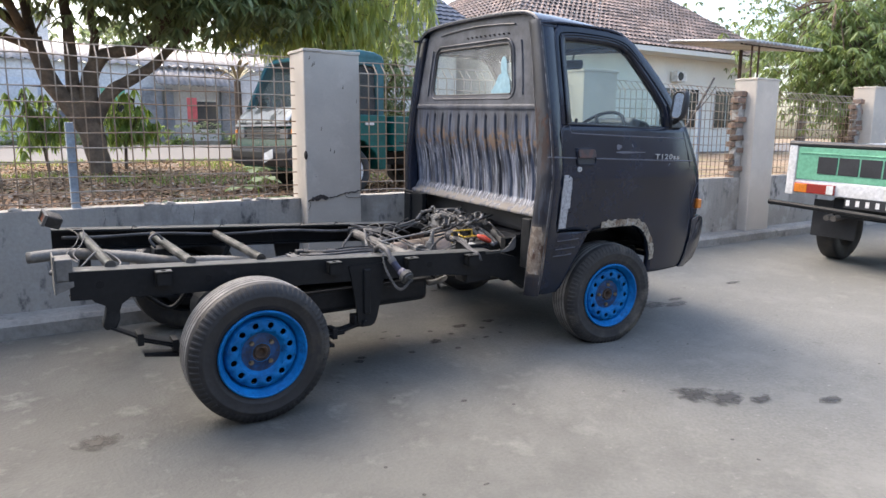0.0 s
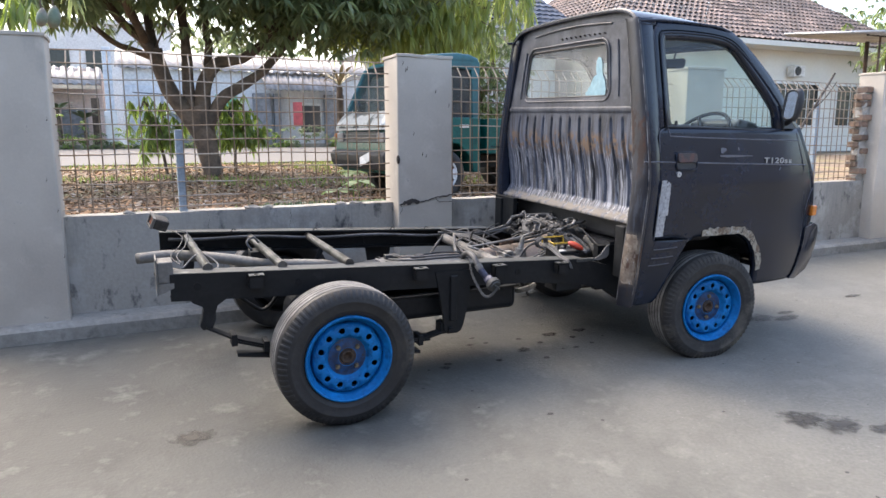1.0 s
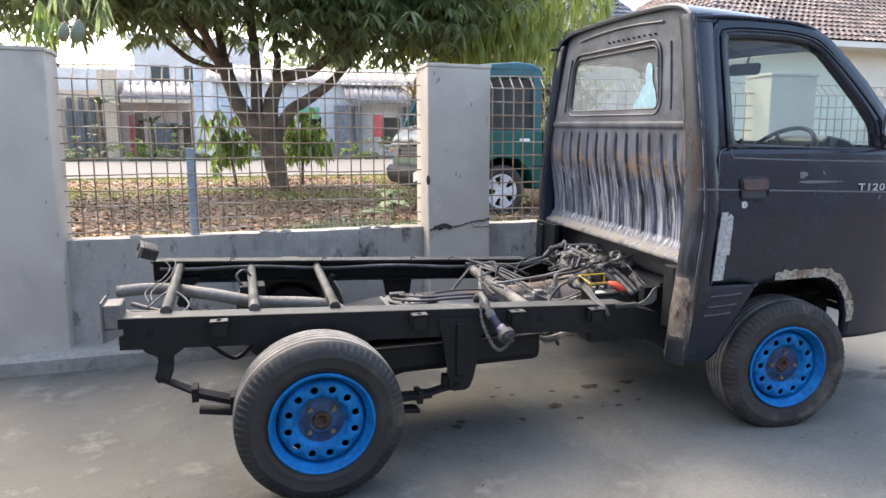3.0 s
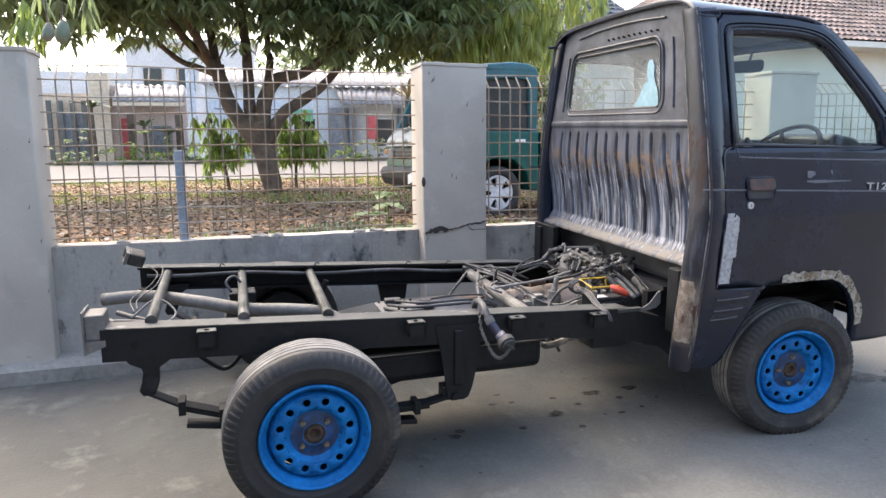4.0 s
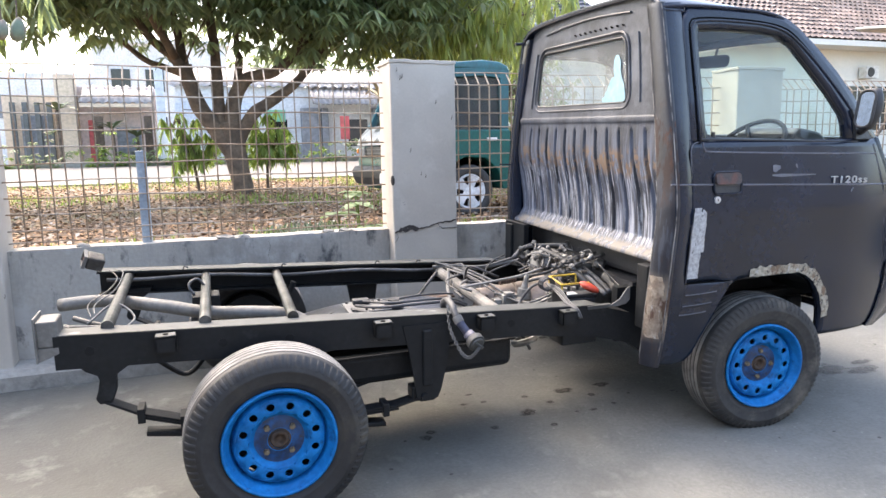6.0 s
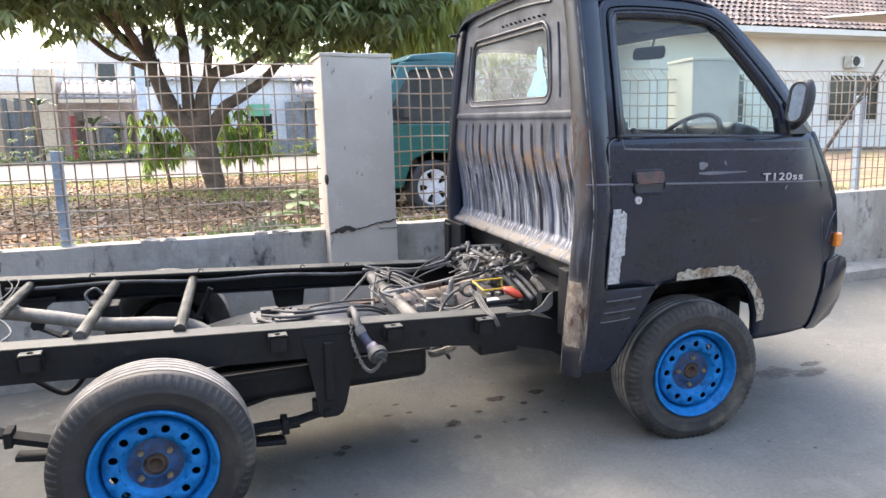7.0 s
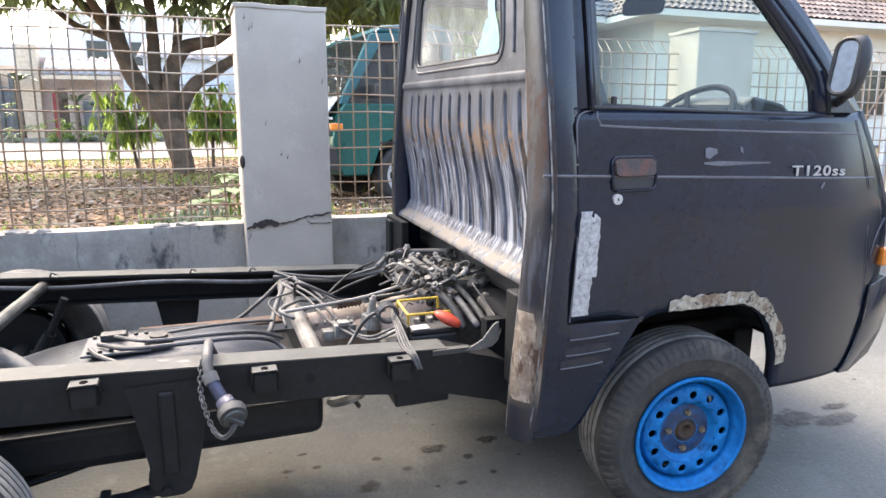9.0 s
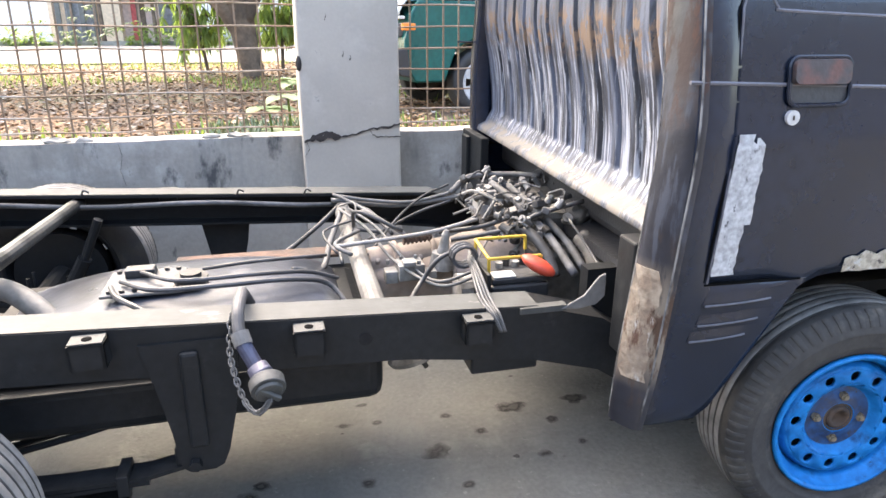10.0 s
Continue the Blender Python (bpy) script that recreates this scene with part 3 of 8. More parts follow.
def wheel(parent, x, z, y, flip, turn=0.0, r=0.296, steer=0.0, rubber=RUBBER):
    """A tyre on a pressed steel disc; the outer face looks to -y unless flipped."""
    rim_profile = [(0.184, -0.050), (0.182, -0.057), (0.177, -0.058), (0.173, -0.052), (0.170, -0.040), (0.162, -0.034), (0.158, -0.020), (0.154, 0.000), (0.151, 0.003),
                   (0.149, -0.006), (0.147, -0.020), (0.142, -0.029), (0.137, -0.033), (0.100, -0.034), (0.094, -0.030), (0.087, -0.016), (0.082, -0.011), (0.060, -0.010), (0.053, -0.015), (0.046, -0.016), (0.038, -0.018), (0.033, -0.017), (0.033, 0.02)]
    cut = next(i for i, q in enumerate(rim_profile) if q[0] == 0.137)
    bm = lathe(B(), rim_profile[:cut + 1], 60)
    lathe(bm, rim_profile[cut + 1:], 60)
    (ra, ya), (rb, yb) = rim_profile[cut], rim_profile[cut + 1]

    def disc(rad, ang):
        yy = ya + (yb - ya) * (ra - rad) / (ra - rb)
        return Vector((rad * math.cos(ang), yy, rad * math.sin(ang)))
    half, rc = math.pi / 12, (ra + rb) / 2
    for i in range(12):
        mid = 2 * math.pi * (i + 0.5) / 12
        edge = [(ra, -half + half * k / 3) for k in range(6)] + [(ra, half), (rc, half)] + [(rb, half - half * k / 3) for k in range(6)] + [(rb, -half), (rc, -half)]
        outer, inner, deep = [], [], []
        for rad, da in edge:
            outer.append(bm.verts.new(disc(rad, mid + da)))
            u = Vector((rad - rc, da * rc)).normalized() * 0.0142
            q = disc(rc + u.x, mid + u.y / rc)
            inner.append(bm.verts.new(q))
            deep.append(bm.verts.new(q + Vector((0, 0.008, 0))))
        for k in range(len(edge)):
            l = (k + 1) % len(edge)
            bm.faces.new((outer[k], outer[l], inner[l], inner[k]))
            bm.faces.new((inner[k], inner[l], deep[l], deep[k]))
    lathe(bm, [(0.158, 0.03), (0.16, 0.06), (0.176, 0.10), (0.19, 0.105)], 60)
    bmesh.ops.remove_doubles(bm, verts=bm.verts[:], dist=0.0003)
    bmesh.ops.recalc_face_normals(bm, faces=bm.faces[:])
    m = Matrix.Translation((x, y, z)) @ Matrix.Rotation(radians(steer), 4, "Z") @ Matrix.Rotation(math.pi if flip else 0, 4, "Z") @ Matrix.Rotation(turn, 4, "Y")
    # Flipped wheels take the dark frame material instead of blue.
    rim = part("wheel", bm, FRAME if flip else BLUE, parent, "dark steel wheel" if flip else "blue painted steel wheel")
    soften(rim)
    shell(rim, 0.003, 0)
    rim.matrix_local = m
    side = [(0.181, -0.044), (0.192, -0.051), (0.203, -0.055), (0.206, -0.059), (0.210, -0.057), (0.225, -0.061), (0.240, -0.063), (0.243, -0.066), (0.247, -0.063), (0.262, -0.060), (0.279, -0.050), (0.288, -0.036)]
    crown, k = [], 6
    for i in range(k):
        a = -0.033 + 0.142 * i / k
        b = -0.033 + 0.142 * (i + 0.74) / k
        zz = lambda t: r - 0.9 * (t - 0.038) ** 2
        crown += [(zz(a), a), (zz(b), b), (zz(b) - 0.006, b + 0.002), (zz(b) - 0.006, a + 0.142 / k - 0.002)]
    back = [(0.287, 0.112), (0.264, 0.127), (0.24, 0.129), (0.215, 0.12), (0.19, 0.105), (0.178, 0.095)]
    n = 96
    bm = lathe(B(), side + crown[:-2] + back, n)
    for i in range(72):
        t0 = 2 * math.pi * i / 72
        lug = []
        for rad, yy in ((0.258, -0.0605), (0.279, -0.0500), (0.290, -0.0345)):
            for dt, up in ((-0.025, 0.0), (-0.020, 0.0028), (0.020, 0.0028), (0.025, 0.0)):
                lug.append(bm.verts.new(((rad + up * 0.6) * math.cos(t0 + dt), yy - up, (rad + up * 0.6) * math.sin(t0 + dt))))
        for a in range(2):
            for c in range(3):
                bm.faces.new((lug[4 * a + c], lug[4 * a + c + 1], lug[4 * a + c + 5], lug[4 * a + c + 4]))
        bm.faces.new(lug[0:4])
    bmesh.ops.recalc_face_normals(bm, faces=bm.faces[:])
    tyre = part("tyre", bm, rubber, rim, "worn black rubber tyre with dusty ribbed tread")
    tyre.data.materials.append(TREAD)
    for p in tyre.data.polygons:
        q = p.center
        if math.hypot(q.x, q.z) > r - 0.9 * (q.y - 0.038) ** 2 - 0.0028 and -0.017 < q.y < 0.111:
            p.material_index = 1
    soften(tyre, 60)
    for i in range(4):
        a = math.pi / 4 + i * math.pi / 2
        bm = cyl(B(), (0, 0.016, 0), (0, -0.004, 0), 0.0105, 6)
        cyl(bm, (0, 0.016, 0), (0, 0.009, 0), 0.017, 14)
        cyl(bm, (0, -0.004, 0), (0, -0.009, 0), 0.006, 10)
        nut = part("wheel_nut", bm, RUSTNUT, rim, "rusty wheel nut")
        nut.location = (0.057 * math.cos(a), -0.020, 0.057 * math.sin(a))
    hub = part("hub", lathe(B(), [(0.031, 0.01), (0.031, -0.019), (0.026, -0.024), (0.018, -0.022), (0.016, -0.010), (0.0, -0.009)], 24), HUBRUST, rim, "rusty hub centre")
    part("hub_grime", lathe(B(), [(0.041, -0.0175), (0.038, -0.0195), (0.032, -0.0195)], 24), HUBRUST, rim)
    soften(hub)
    if not flip:
        part("hub_plate", lathe(B(), [(0.081, -0.0135), (0.060, -0.0125), (0.053, -0.0178), (0.046, -0.0188), (0.040, -0.0208)], 36), GRIMEBLUE, rim, "grimy blue hub plate", smooth=True)
    return rim


wheel(truck, -0.010, 0.293, 0.022, False, 0.06, r=0.297)
wheel(truck, 2.010, 0.277, 0.045, False, 0.85, steer=-7, rubber=MUDDY)
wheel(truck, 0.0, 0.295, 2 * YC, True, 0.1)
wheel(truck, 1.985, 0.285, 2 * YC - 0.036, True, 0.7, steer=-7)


def rail_top(x):
    return 0.621 - 0.048 * x


# two channel rails, deeper round the spring hangers
for side in (0, 1):
    def ry(y):
        return y if side == 0 else 2 * YC - y
    bm = B()
    xs = [-0.66, -0.45, -0.2, 0.1, 0.35, 0.7, 1.0, 1.3, 1.46, 1.56]
    sect = []
    for x in xs:
        t = rail_top(x) - (0.10 * max(0, x - 1.4) / 0.16)
        d = 0.105 if x < 1.3 else 0.13
        sect.append([(x, ry(q), w) for q, w in ((0.285, t - 0.006), (0.285, t), (0.2, t), (0.2, t - d), (0.27, t - d), (0.27, t - d + 0.006))])
    sheet(bm, sect)
    bmesh.ops.recalc_face_normals(bm, faces=bm.faces[:])
    r = part("frame_rail", bm, FRAME, truck, "satin black pressed steel frame rail")
    shell(r, 0.005, 0)
    # scuffed top flange
    bm = B()
    bmx = [x for x in xs if x < 1.42]
    sheet(bm, [[(x, ry(q), rail_top(x) + 0.0035) for q in (0.201, 0.284)] for x in bmx])
    shell(part("rail_flange", bm, FRAME_TOP, truck, "scuffed bare rail top"), 0.002, 0)
    # front spring hanger, tapered and ribbed
    t = rail_top(0.55) - 0.03
    bm = prism(B(), [(0.470, t), (0.654, t), (0.650, 0.47), (0.640, 0.40), (0.618, 0.305), (0.604, 0.272), (0.585, 0.262), (0.535, 0.262), (0.520, 0.275), (0.510, 0.36), (0.492, 0.46)], "y", ry(0.192), ry(0.205))
    hanger = part("spring_hanger", bm, FRAME, truck, "tapered black spring hanger plate")
    y0, y1 = sorted((ry(0.180), ry(0.194)))
    part("pressed_rib", bevel_all(box(B(), 0.543, 0.580, y0, y1, 0.325, 0.545), 0.009), FRAME, hanger)
    y0, y1 = sorted((ry(0.206), ry(0.27)))
    part("spring_eye", bevel_all(box(B(), 0.505, 0.590, y0, y1, 0.258, 0.315), 0.006), FRAME, hanger)
    bolt = cyl(B(), (0.548, ry(0.176), 0.283), (0.548, ry(0.194), 0.283), 0.013, 6)
    part("eye_bolt", bolt, FRAME, hanger)
    # rear shackle bracket
    bm = prism(B(), [(-0.605, 0.56), (-0.44, 0.56), (-0.455, 0.535), (-0.488, 0.512), (-0.495, 0.49), (-0.54, 0.49), (-0.546, 0.512), (-0.58, 0.53)], "y", ry(0.20), ry(0.265))
    part("shackle_bracket", bm, FRAME, truck)
    bm = prism(B(), [(-0.541, 0.505), (-0.494, 0.505), (-0.496, 0.45), (-0.510, 0.415), (-0.548, 0.410), (-0.560, 0.43), (-0.550, 0.46)], "y", ry(0.205), ry(0.255))
    part("shackle", bevel_all(bm, 0.006), FRAME, truck)
    # leaf spring with clips
    bm = B()
    top = [(-0.535, 0.425), (-0.44, 0.370), (-0.30, 0.322), (-0.15, 0.293), (0, 0.277), (0.15, 0.264), (0.3, 0.257), (0.45, 0.259), (0.555, 0.281)]
    for k, (lo, hi) in enumerate(((0, 9), (1, 8), (2, 7))):
        seg = top[lo:hi]
        dz = -0.011 * k
        prism(bm, [(x, z + dz) for x, z in seg] + [(x, z + dz - 0.009) for x, z in seg[::-1]], "y", ry(0.20), ry(0.255))
    part("leaf_spring", bm, FRAME, truck, "black leaf spring")
    for x, z in ((-0.43, 0.362), (-0.30, 0.318), (0.40, 0.252)):
        y0, y1 = sorted((ry(0.192), ry(0.263)))
        part("spring_clip", bevel_all(box(B(), x - 0.012, x + 0.012, y0, y1, z - 0.030, z + 0.020), 0.003), FRAME, truck)
    y0, y1 = sorted((ry(0.20), ry(0.255)))
    bm = prism(B(), [(-0.42, 0.298), (-0.30, 0.280), (0.0, 0.238), (0.40, 0.198), (0.40, 0.181), (0.0, 0.220), (-0.30, 0.262), (-0.42, 0.282)], "y", y0, y1)
    part("spring_plate", bevel_all(bm, 0.003), FRAME, truck)
    part("brake_rod", tube(B(), [(0.53, ry(0.30), 0.375), (0.30, ry(0.31), 0.31), (0.06, ry(0.33), 0.255)], 0.008, 8, 2), FRAME, truck, "thin black brake rod")
    # shock absorber
    bm = tube(B(), [(0.05, ry(0.31), 0.27), (0.14, ry(0.33), 0.42)], 0.022, 12, 1)
    tube(bm, [(0.14, ry(0.33), 0.42), (0.2, ry(0.34), 0.55)], 0.014, 10, 1)
    part("shock_absorber", bm, FRAME, truck)
    # bed mounting tabs
    for x in (-0.335, 0.39, 0.796, 1.152):
        t = rail_top(x) - 0.008
        bm = B()
        y0, y1 = sorted((ry(0.155), ry(0.205)))
        box(bm, x - 0.032, x + 0.032, y0, y1, t - 0.006, t)
        box(bm, x - 0.032, x - 0.026, y0, y1, t - 0.05, t)
        box(bm, x + 0.026, x + 0.032, y0, y1, t - 0.05, t)
        box(bm, x - 0.032, x + 0.032, *sorted((ry(0.155), ry(0.162))), t - 0.05, t)
        tab = part("mounting_tab", bm, FRAME, truck, "black bed mounting tab with scuffed top")
        bm = box(B(), x - 0.03, x + 0.03, *sorted((ry(0.157), ry(0.198))), t + 0.0015, t + 0.004)
        part("worn_pad", bm, FRAME_TOP, tab)
        bm = tube(B(), [(x, ry(0.176), t), (x, ry(0.176), t + 0.0055)], 0.009, 12, 1)
        part("bolt_hole", bm, HOLE, tab)
    for x in (-0.56, -0.16, 0.06, 0.912):
        bm = tube(B(), [(x, ry(0.196), rail_top(x) - 0.05), (x, ry(0.2015), rail_top(x) - 0.05)], 0.015, 16, 1)
        part("frame_hole", bm, MATT, truck, "dark round hole in the rail")

# rear axle
bm = tube(B(), [(0, 0.06, 0.295), (0, 2 * YC - 0.06, 0.295)], 0.035, 14, 1)
lathe(bm, [(0.0, -0.11), (0.06, -0.10), (0.11, -0.05), (0.115, 0.05), (0.06, 0.10), (0.0, 0.11)], 20, centre=(0, YC, 0.295))
part("rear_axle", bm, FRAME, truck, "black rear axle with differential")
for x in (-0.06, 0.06):
    for y in (0.2, 0.26, 2 * YC - 0.2, 2 * YC - 0.26):
        part("u_bolt", tube(B(), [(x, y, 0.22), (x, y, 0.34)], 0.006, 8, 1), FRAME, truck)
part("drive_shaft", tube(B(), [(0.1, YC, 0.3), (1.0, YC - 0.03, 0.40)], 0.03, 14, 1), RUST, truck, "rusty drive shaft")
part("front_axle", tube(B(), [(2.0, 0.1, 0.26), (2.0, 2 * YC - 0.1, 0.26)], 0.03, 12, 1), FRAME, truck)

# cross tubes between the rails
for x, xl, zl, lab in ((-0.512, -0.530, 0.622, "bare steel cross tube"), (-0.212, -0.198, 0.597, "scuffed metal cross tube"), (0.083, 0.128, 0.582, "scuffed metal cross tube")):
    part("cross_tube", tube(B(), [(x, 0.26, rail_top(x) + 0.010), (xl, 2 * YC - 0.24, zl)], 0.020, 14, 1), TUBEM, truck, lab)
part("cross_tube", tube(B(), [(0.965, 0.28, 0.50), (0.965, 2 * YC - 0.26, 0.53)], 0.027, 14, 1), PIPE, truck, "grey cross tube wrapped with cables")
# rear end: bracket plate and stub pipe
bm = box(B(), -0.705, -0.645, 0.20, 0.30, 0.62, 0.705)
plate = part("tail_bracket", bevel_all(bm, 0.006), PIPE, truck, "bare grey tail lamp bracket")
bm = box(B(), -0.709, -0.703, 0.19, 0.305, 0.575, 0.718)
part("bracket_plate", bevel_all(bm, 0.002), PIPE, plate)
bm = prism(B(), [(-0.708, 0.62), (-0.645, 0.62), (-0.645, 0.60), (-0.68, 0.585), (-0.708, 0.575)], "y", 0.198, 0.206)
part("bracket_gusset", bm, PIPE, plate)
LAMP_TURN = Matrix.Translation((-0.655, 1.155, 0.715)) @ Euler((0.3, 0.35, 0.25)).to_matrix().to_4x4() @ Matrix.Translation((0.655, -1.155, -0.715))
lamp = part("tail_lamp", bevel_all(box(B(), -0.69, -0.62, 2 * YC - 0.375, 2 * YC - 0.295, 0.686, 0.744, LAMP_TURN), 0.008), ENGINE, truck, "loose grimy tail lamp on the rail end")
LENS = mat("dull_amber_lens", (0.30, 0.10, 0.04), 0.4, col2=(0.12, 0.05, 0.03), scale=30, fine=80)
part("lens", bevel_all(box(B(), -0.697, -0.688, 2 * YC - 0.366, 2 * YC - 0.304, 0.695, 0.735, LAMP_TURN), 0.003), LENS, lamp, "dull amber lens")
rim_y0, rim_y1 = 2 * YC - 0.375, 2 * YC - 0.295
for a, b, c, d in ((rim_y0, rim_y1, 0.737, 0.744), (rim_y0, rim_y1, 0.686, 0.693), (rim_y0, rim_y0 + 0.007, 0.693, 0.737), (rim_y1 - 0.007, rim_y1, 0.693, 0.737)):
    part("lamp_rim", box(B(), -0.705, -0.691, a, b, c, d, LAMP_TURN), PIPE, lamp)

# exhaust pipe
bm = tube(B(), [(-0.775, 0.975, 0.572), (-0.6, 0.93, 0.585), (-0.38, 0.80, 0.575), (-0.2, 0.72, 0.55), (0.0, 0.66, 0.545), (0.12, 0.62, 0.53), (0.22, 0.55, 0.47), (0.30, 0.5, 0.40)], 0.027, 14, 6)
soften(part("exhaust_pipe", bm, PIPE, truck, "grey exhaust tail pipe"))
bm = tube(B(), [(-0.70, 0.62, 0.57), (-0.6, 0.5, 0.56), (-0.52, 0.40, 0.55), (-0.35, 0.36, 0.54)], 0.012, 10, 5)
tube(bm, [(-0.68, 0.70, 0.58), (-0.56, 0.6, 0.565), (-0.4, 0.52, 0.55), (-0.2, 0.5, 0.53)], 0.010, 10, 5)
part("brake_line", bm, CABLE, truck)
bm = tube(B(), [(-0.40, 0.33, 0.53), (-0.375, 0.35, 0.493), (-0.32, 0.35, 0.446), (-0.285, 0.35, 0.431), (-0.25, 0.35, 0.452), (-0.215, 0.35, 0.50), (-0.19, 0.35, 0.54)], 0.009, 10, 5)
part("brake_hose", bm, FRAME, truck)

# fuel tank
bm = B()
prof = [(0.16, 0.43), (0.17, 0.475), (0.40, 0.552), (0.74, 0.558), (0.95, 0.525), (0.985, 0.46)]
ys_t = [0.30, 0.34, 0.42, 0.70, 0.80, 0.84]
rows = []
for i, y in enumerate(ys_t):
    k = (0.55, 0.88, 1.0, 1.0, 0.88, 0.55)[i]
    rows.append([(x, y, 0.45 + (z - 0.45) * k) for x, z in prof])
sheet(bm, rows)
bmesh.ops.recalc_face_normals(bm, faces=bm.faces[:])
sub = part("fuel_tank", bm, TANK, truck, "bare grey metal fuel tank top")
for p in sub.data.polygons:
    p.use_smooth = True
ss = sub.modifiers.new("round", "SUBSURF")
ss.levels = ss.render_levels = 2
shell(sub, 0.004)
sub.location = (-0.085, 0, -0.020)
bm = box(B(), 0.16, 1.05, 0.285, 0.855, 0.335, 0.470)
part("tank_bottom", bevel_all(bm, 0.035, 3), FRAME, sub, "black tank bottom with seam")
bm = box(B(), 0.14, 1.05, 0.265, 0.875, 0.455, 0.463)
part("tank_seam", bevel_all(bm, 0.003), FRAME, sub)
bm = box(B(), 0.42, 0.60, 0.50, 0.66, 0.562, 0.570)
part("sender_plate", bevel_all(bm, 0.003), GREYC, sub)
bm = cyl(B(), (0.62, 0.55, 0.56), (0.62, 0.55, 0.586), 0.04, 20)
cyl(bm, (0.62, 0.55, 0.584), (0.62, 0.55, 0.596), 0.025, 16)
part("fuel_sender", bm, PLASTIC, sub, "black fuel sender cap")
bm = B()
for a in range(6):
    cyl(bm, (0.44 + 0.028 * a, 0.515, 0.568), (0.44 + 0.028 * a, 0.515, 0.577), 0.006, 8)
    cyl(bm, (0.44 + 0.028 * a, 0.645, 0.568), (0.44 + 0.028 * a, 0.645, 0.577), 0.006, 8)
tagged(part("plate_bolts", bm, PLASTIC, sub), kind="stuff")
part("pump_block", bevel_all(box(B(), 0.46, 0.53, 0.60, 0.64, 0.570, 0.592), 0.004), PLASTIC, sub)
# fuel and vent hoses over the tank
for pts, rr in (([(0.46, 0.56, 0.58), (0.55, 0.47, 0.588), (0.7, 0.46, 0.59), (0.85, 0.5, 0.575), (0.95, 0.56, 0.53), (1.0, 0.5, 0.48)], 0.008),
                ([(0.5, 0.6, 0.585), (0.6, 0.50, 0.595), (0.78, 0.52, 0.588), (0.9, 0.58, 0.56), (0.98, 0.62, 0.52)], 0.007),
                ([(0.44, 0.54, 0.575), (0.47, 0.46, 0.58), (0.53, 0.40, 0.57), (0.58, 0.37, 0.54)], 0.0085),
                ([(0.64, 0.62, 0.575), (0.75, 0.63, 0.58), (0.88, 0.68, 0.565), (0.96, 0.75, 0.54)], 0.006)):
    part("fuel_hose", tube(B(), [(x - 0.085, y, z - 0.020) for x, y, z in pts], rr * 0.8, 8, 6), CABLE, truck, "black rubber hose")
part("heat_plate", bevel_all(box(B(), 0.45, 0.93, 0.86, 0.94, 0.470, 0.480), 0.003), RUST, truck, "rust brown plate beside the tank")
# filler neck with capped end and chain
bm = tube(B(), [(0.70, 0.33, 0.575), (0.69, 0.30, 0.612), (0.69, 0.255, 0.630), (0.685, 0.19, 0.625), (0.685, 0.155, 0.60), (0.69, 0.13, 0.575)], 0.0125, 14, 5)
neck = part("filler_neck", bm, CABLE, truck, "dark fuel filler hose hanging over the rail")
neck.location = (-0.022, 0, 0)
part("hose_clamp", cyl(B(), (0.686, 0.148, 0.594), (0.693, 0.132, 0.574), 0.018, 16), GREYC, neck, "pale hose clamp")
bm = cyl(B(), (0.69, 0.135, 0.58), (0.716, 0.105, 0.535), 0.015, 16)
part("neck_pipe", bm, NECKPIPE, neck, "violet grey metal neck")
bm = cyl(B(), (0.714, 0.108, 0.540), (0.730, 0.085, 0.518), 0.020, 22, 0.024)
soften(part("neck_collar", bm, NECKPIPE, neck), 40)
bm = cyl(B(), (0.730, 0.088, 0.518), (0.734, 0.066, 0.509), 0.034, 24, 0.033)
cyl(bm, (0.734, 0.067, 0.5094), (0.7355, 0.060, 0.506), 0.027, 24, 0.025)
box(bm, -0.022, 0.022, -0.004, 0.004, -0.006, 0.006, Matrix.Translation((0.736, 0.057, 0.505)) @ Euler((0.5, 0.6, 0.1)).to_matrix().to_4x4())
soften(part("filler_cap", bm, CAPSTEEL, neck, "dull grey steel filler cap"), 40, 0.002)


def chain(pts, size=0.009):
    bm = B()
    line = curve_points(pts, 5)
    for i, p in enumerate(line):
        d = (line[min(i + 1, len(line) - 1)] - line[max(0, i - 1)]).normalized()
        s = d.cross(Vector((0, 1, 0.2)) if i % 2 else Vector((1, 0, 0.2))).normalized()
        loop = [p + d * size * 1.1 * math.cos(a) + s * size * 0.6 * math.sin(a) for a in (2 * math.pi * k / 8 for k in range(9))]
        tube(bm, loop, 0.0018, 5, 1, caps=False)
    return bm


part("chain", chain([(0.668, 0.2, 0.605), (0.664, 0.16, 0.55), (0.672, 0.13, 0.51), (0.688, 0.10, 0.468), (0.706, 0.082, 0.455), (0.722, 0.066, 0.470), (0.734, 0.055, 0.492)]), GREYC, neck, "dull grey chain")

# cab: side outline helpers (right side; mirrored for the left)
def side_y(x, z):
    t = max(0.0, z - 0.95)
    f = max(0.0, x - 2.35)
    return -0.035 + 0.155 * (t / 0.78) ** 1.25 + 0.38 * f * f + 0.05 * (max(0.0, 0.95 - z) / 0.6) ** 1.1


def outward(bm, mirror):
    """Turns the faces of a cab side away from the cab."""
    bm.normal_update()
    if (sum(f.normal.y for f in bm.faces) > 0) != mirror:
        bmesh.ops.reverse_faces(bm, faces=bm.faces[:])
    return bm


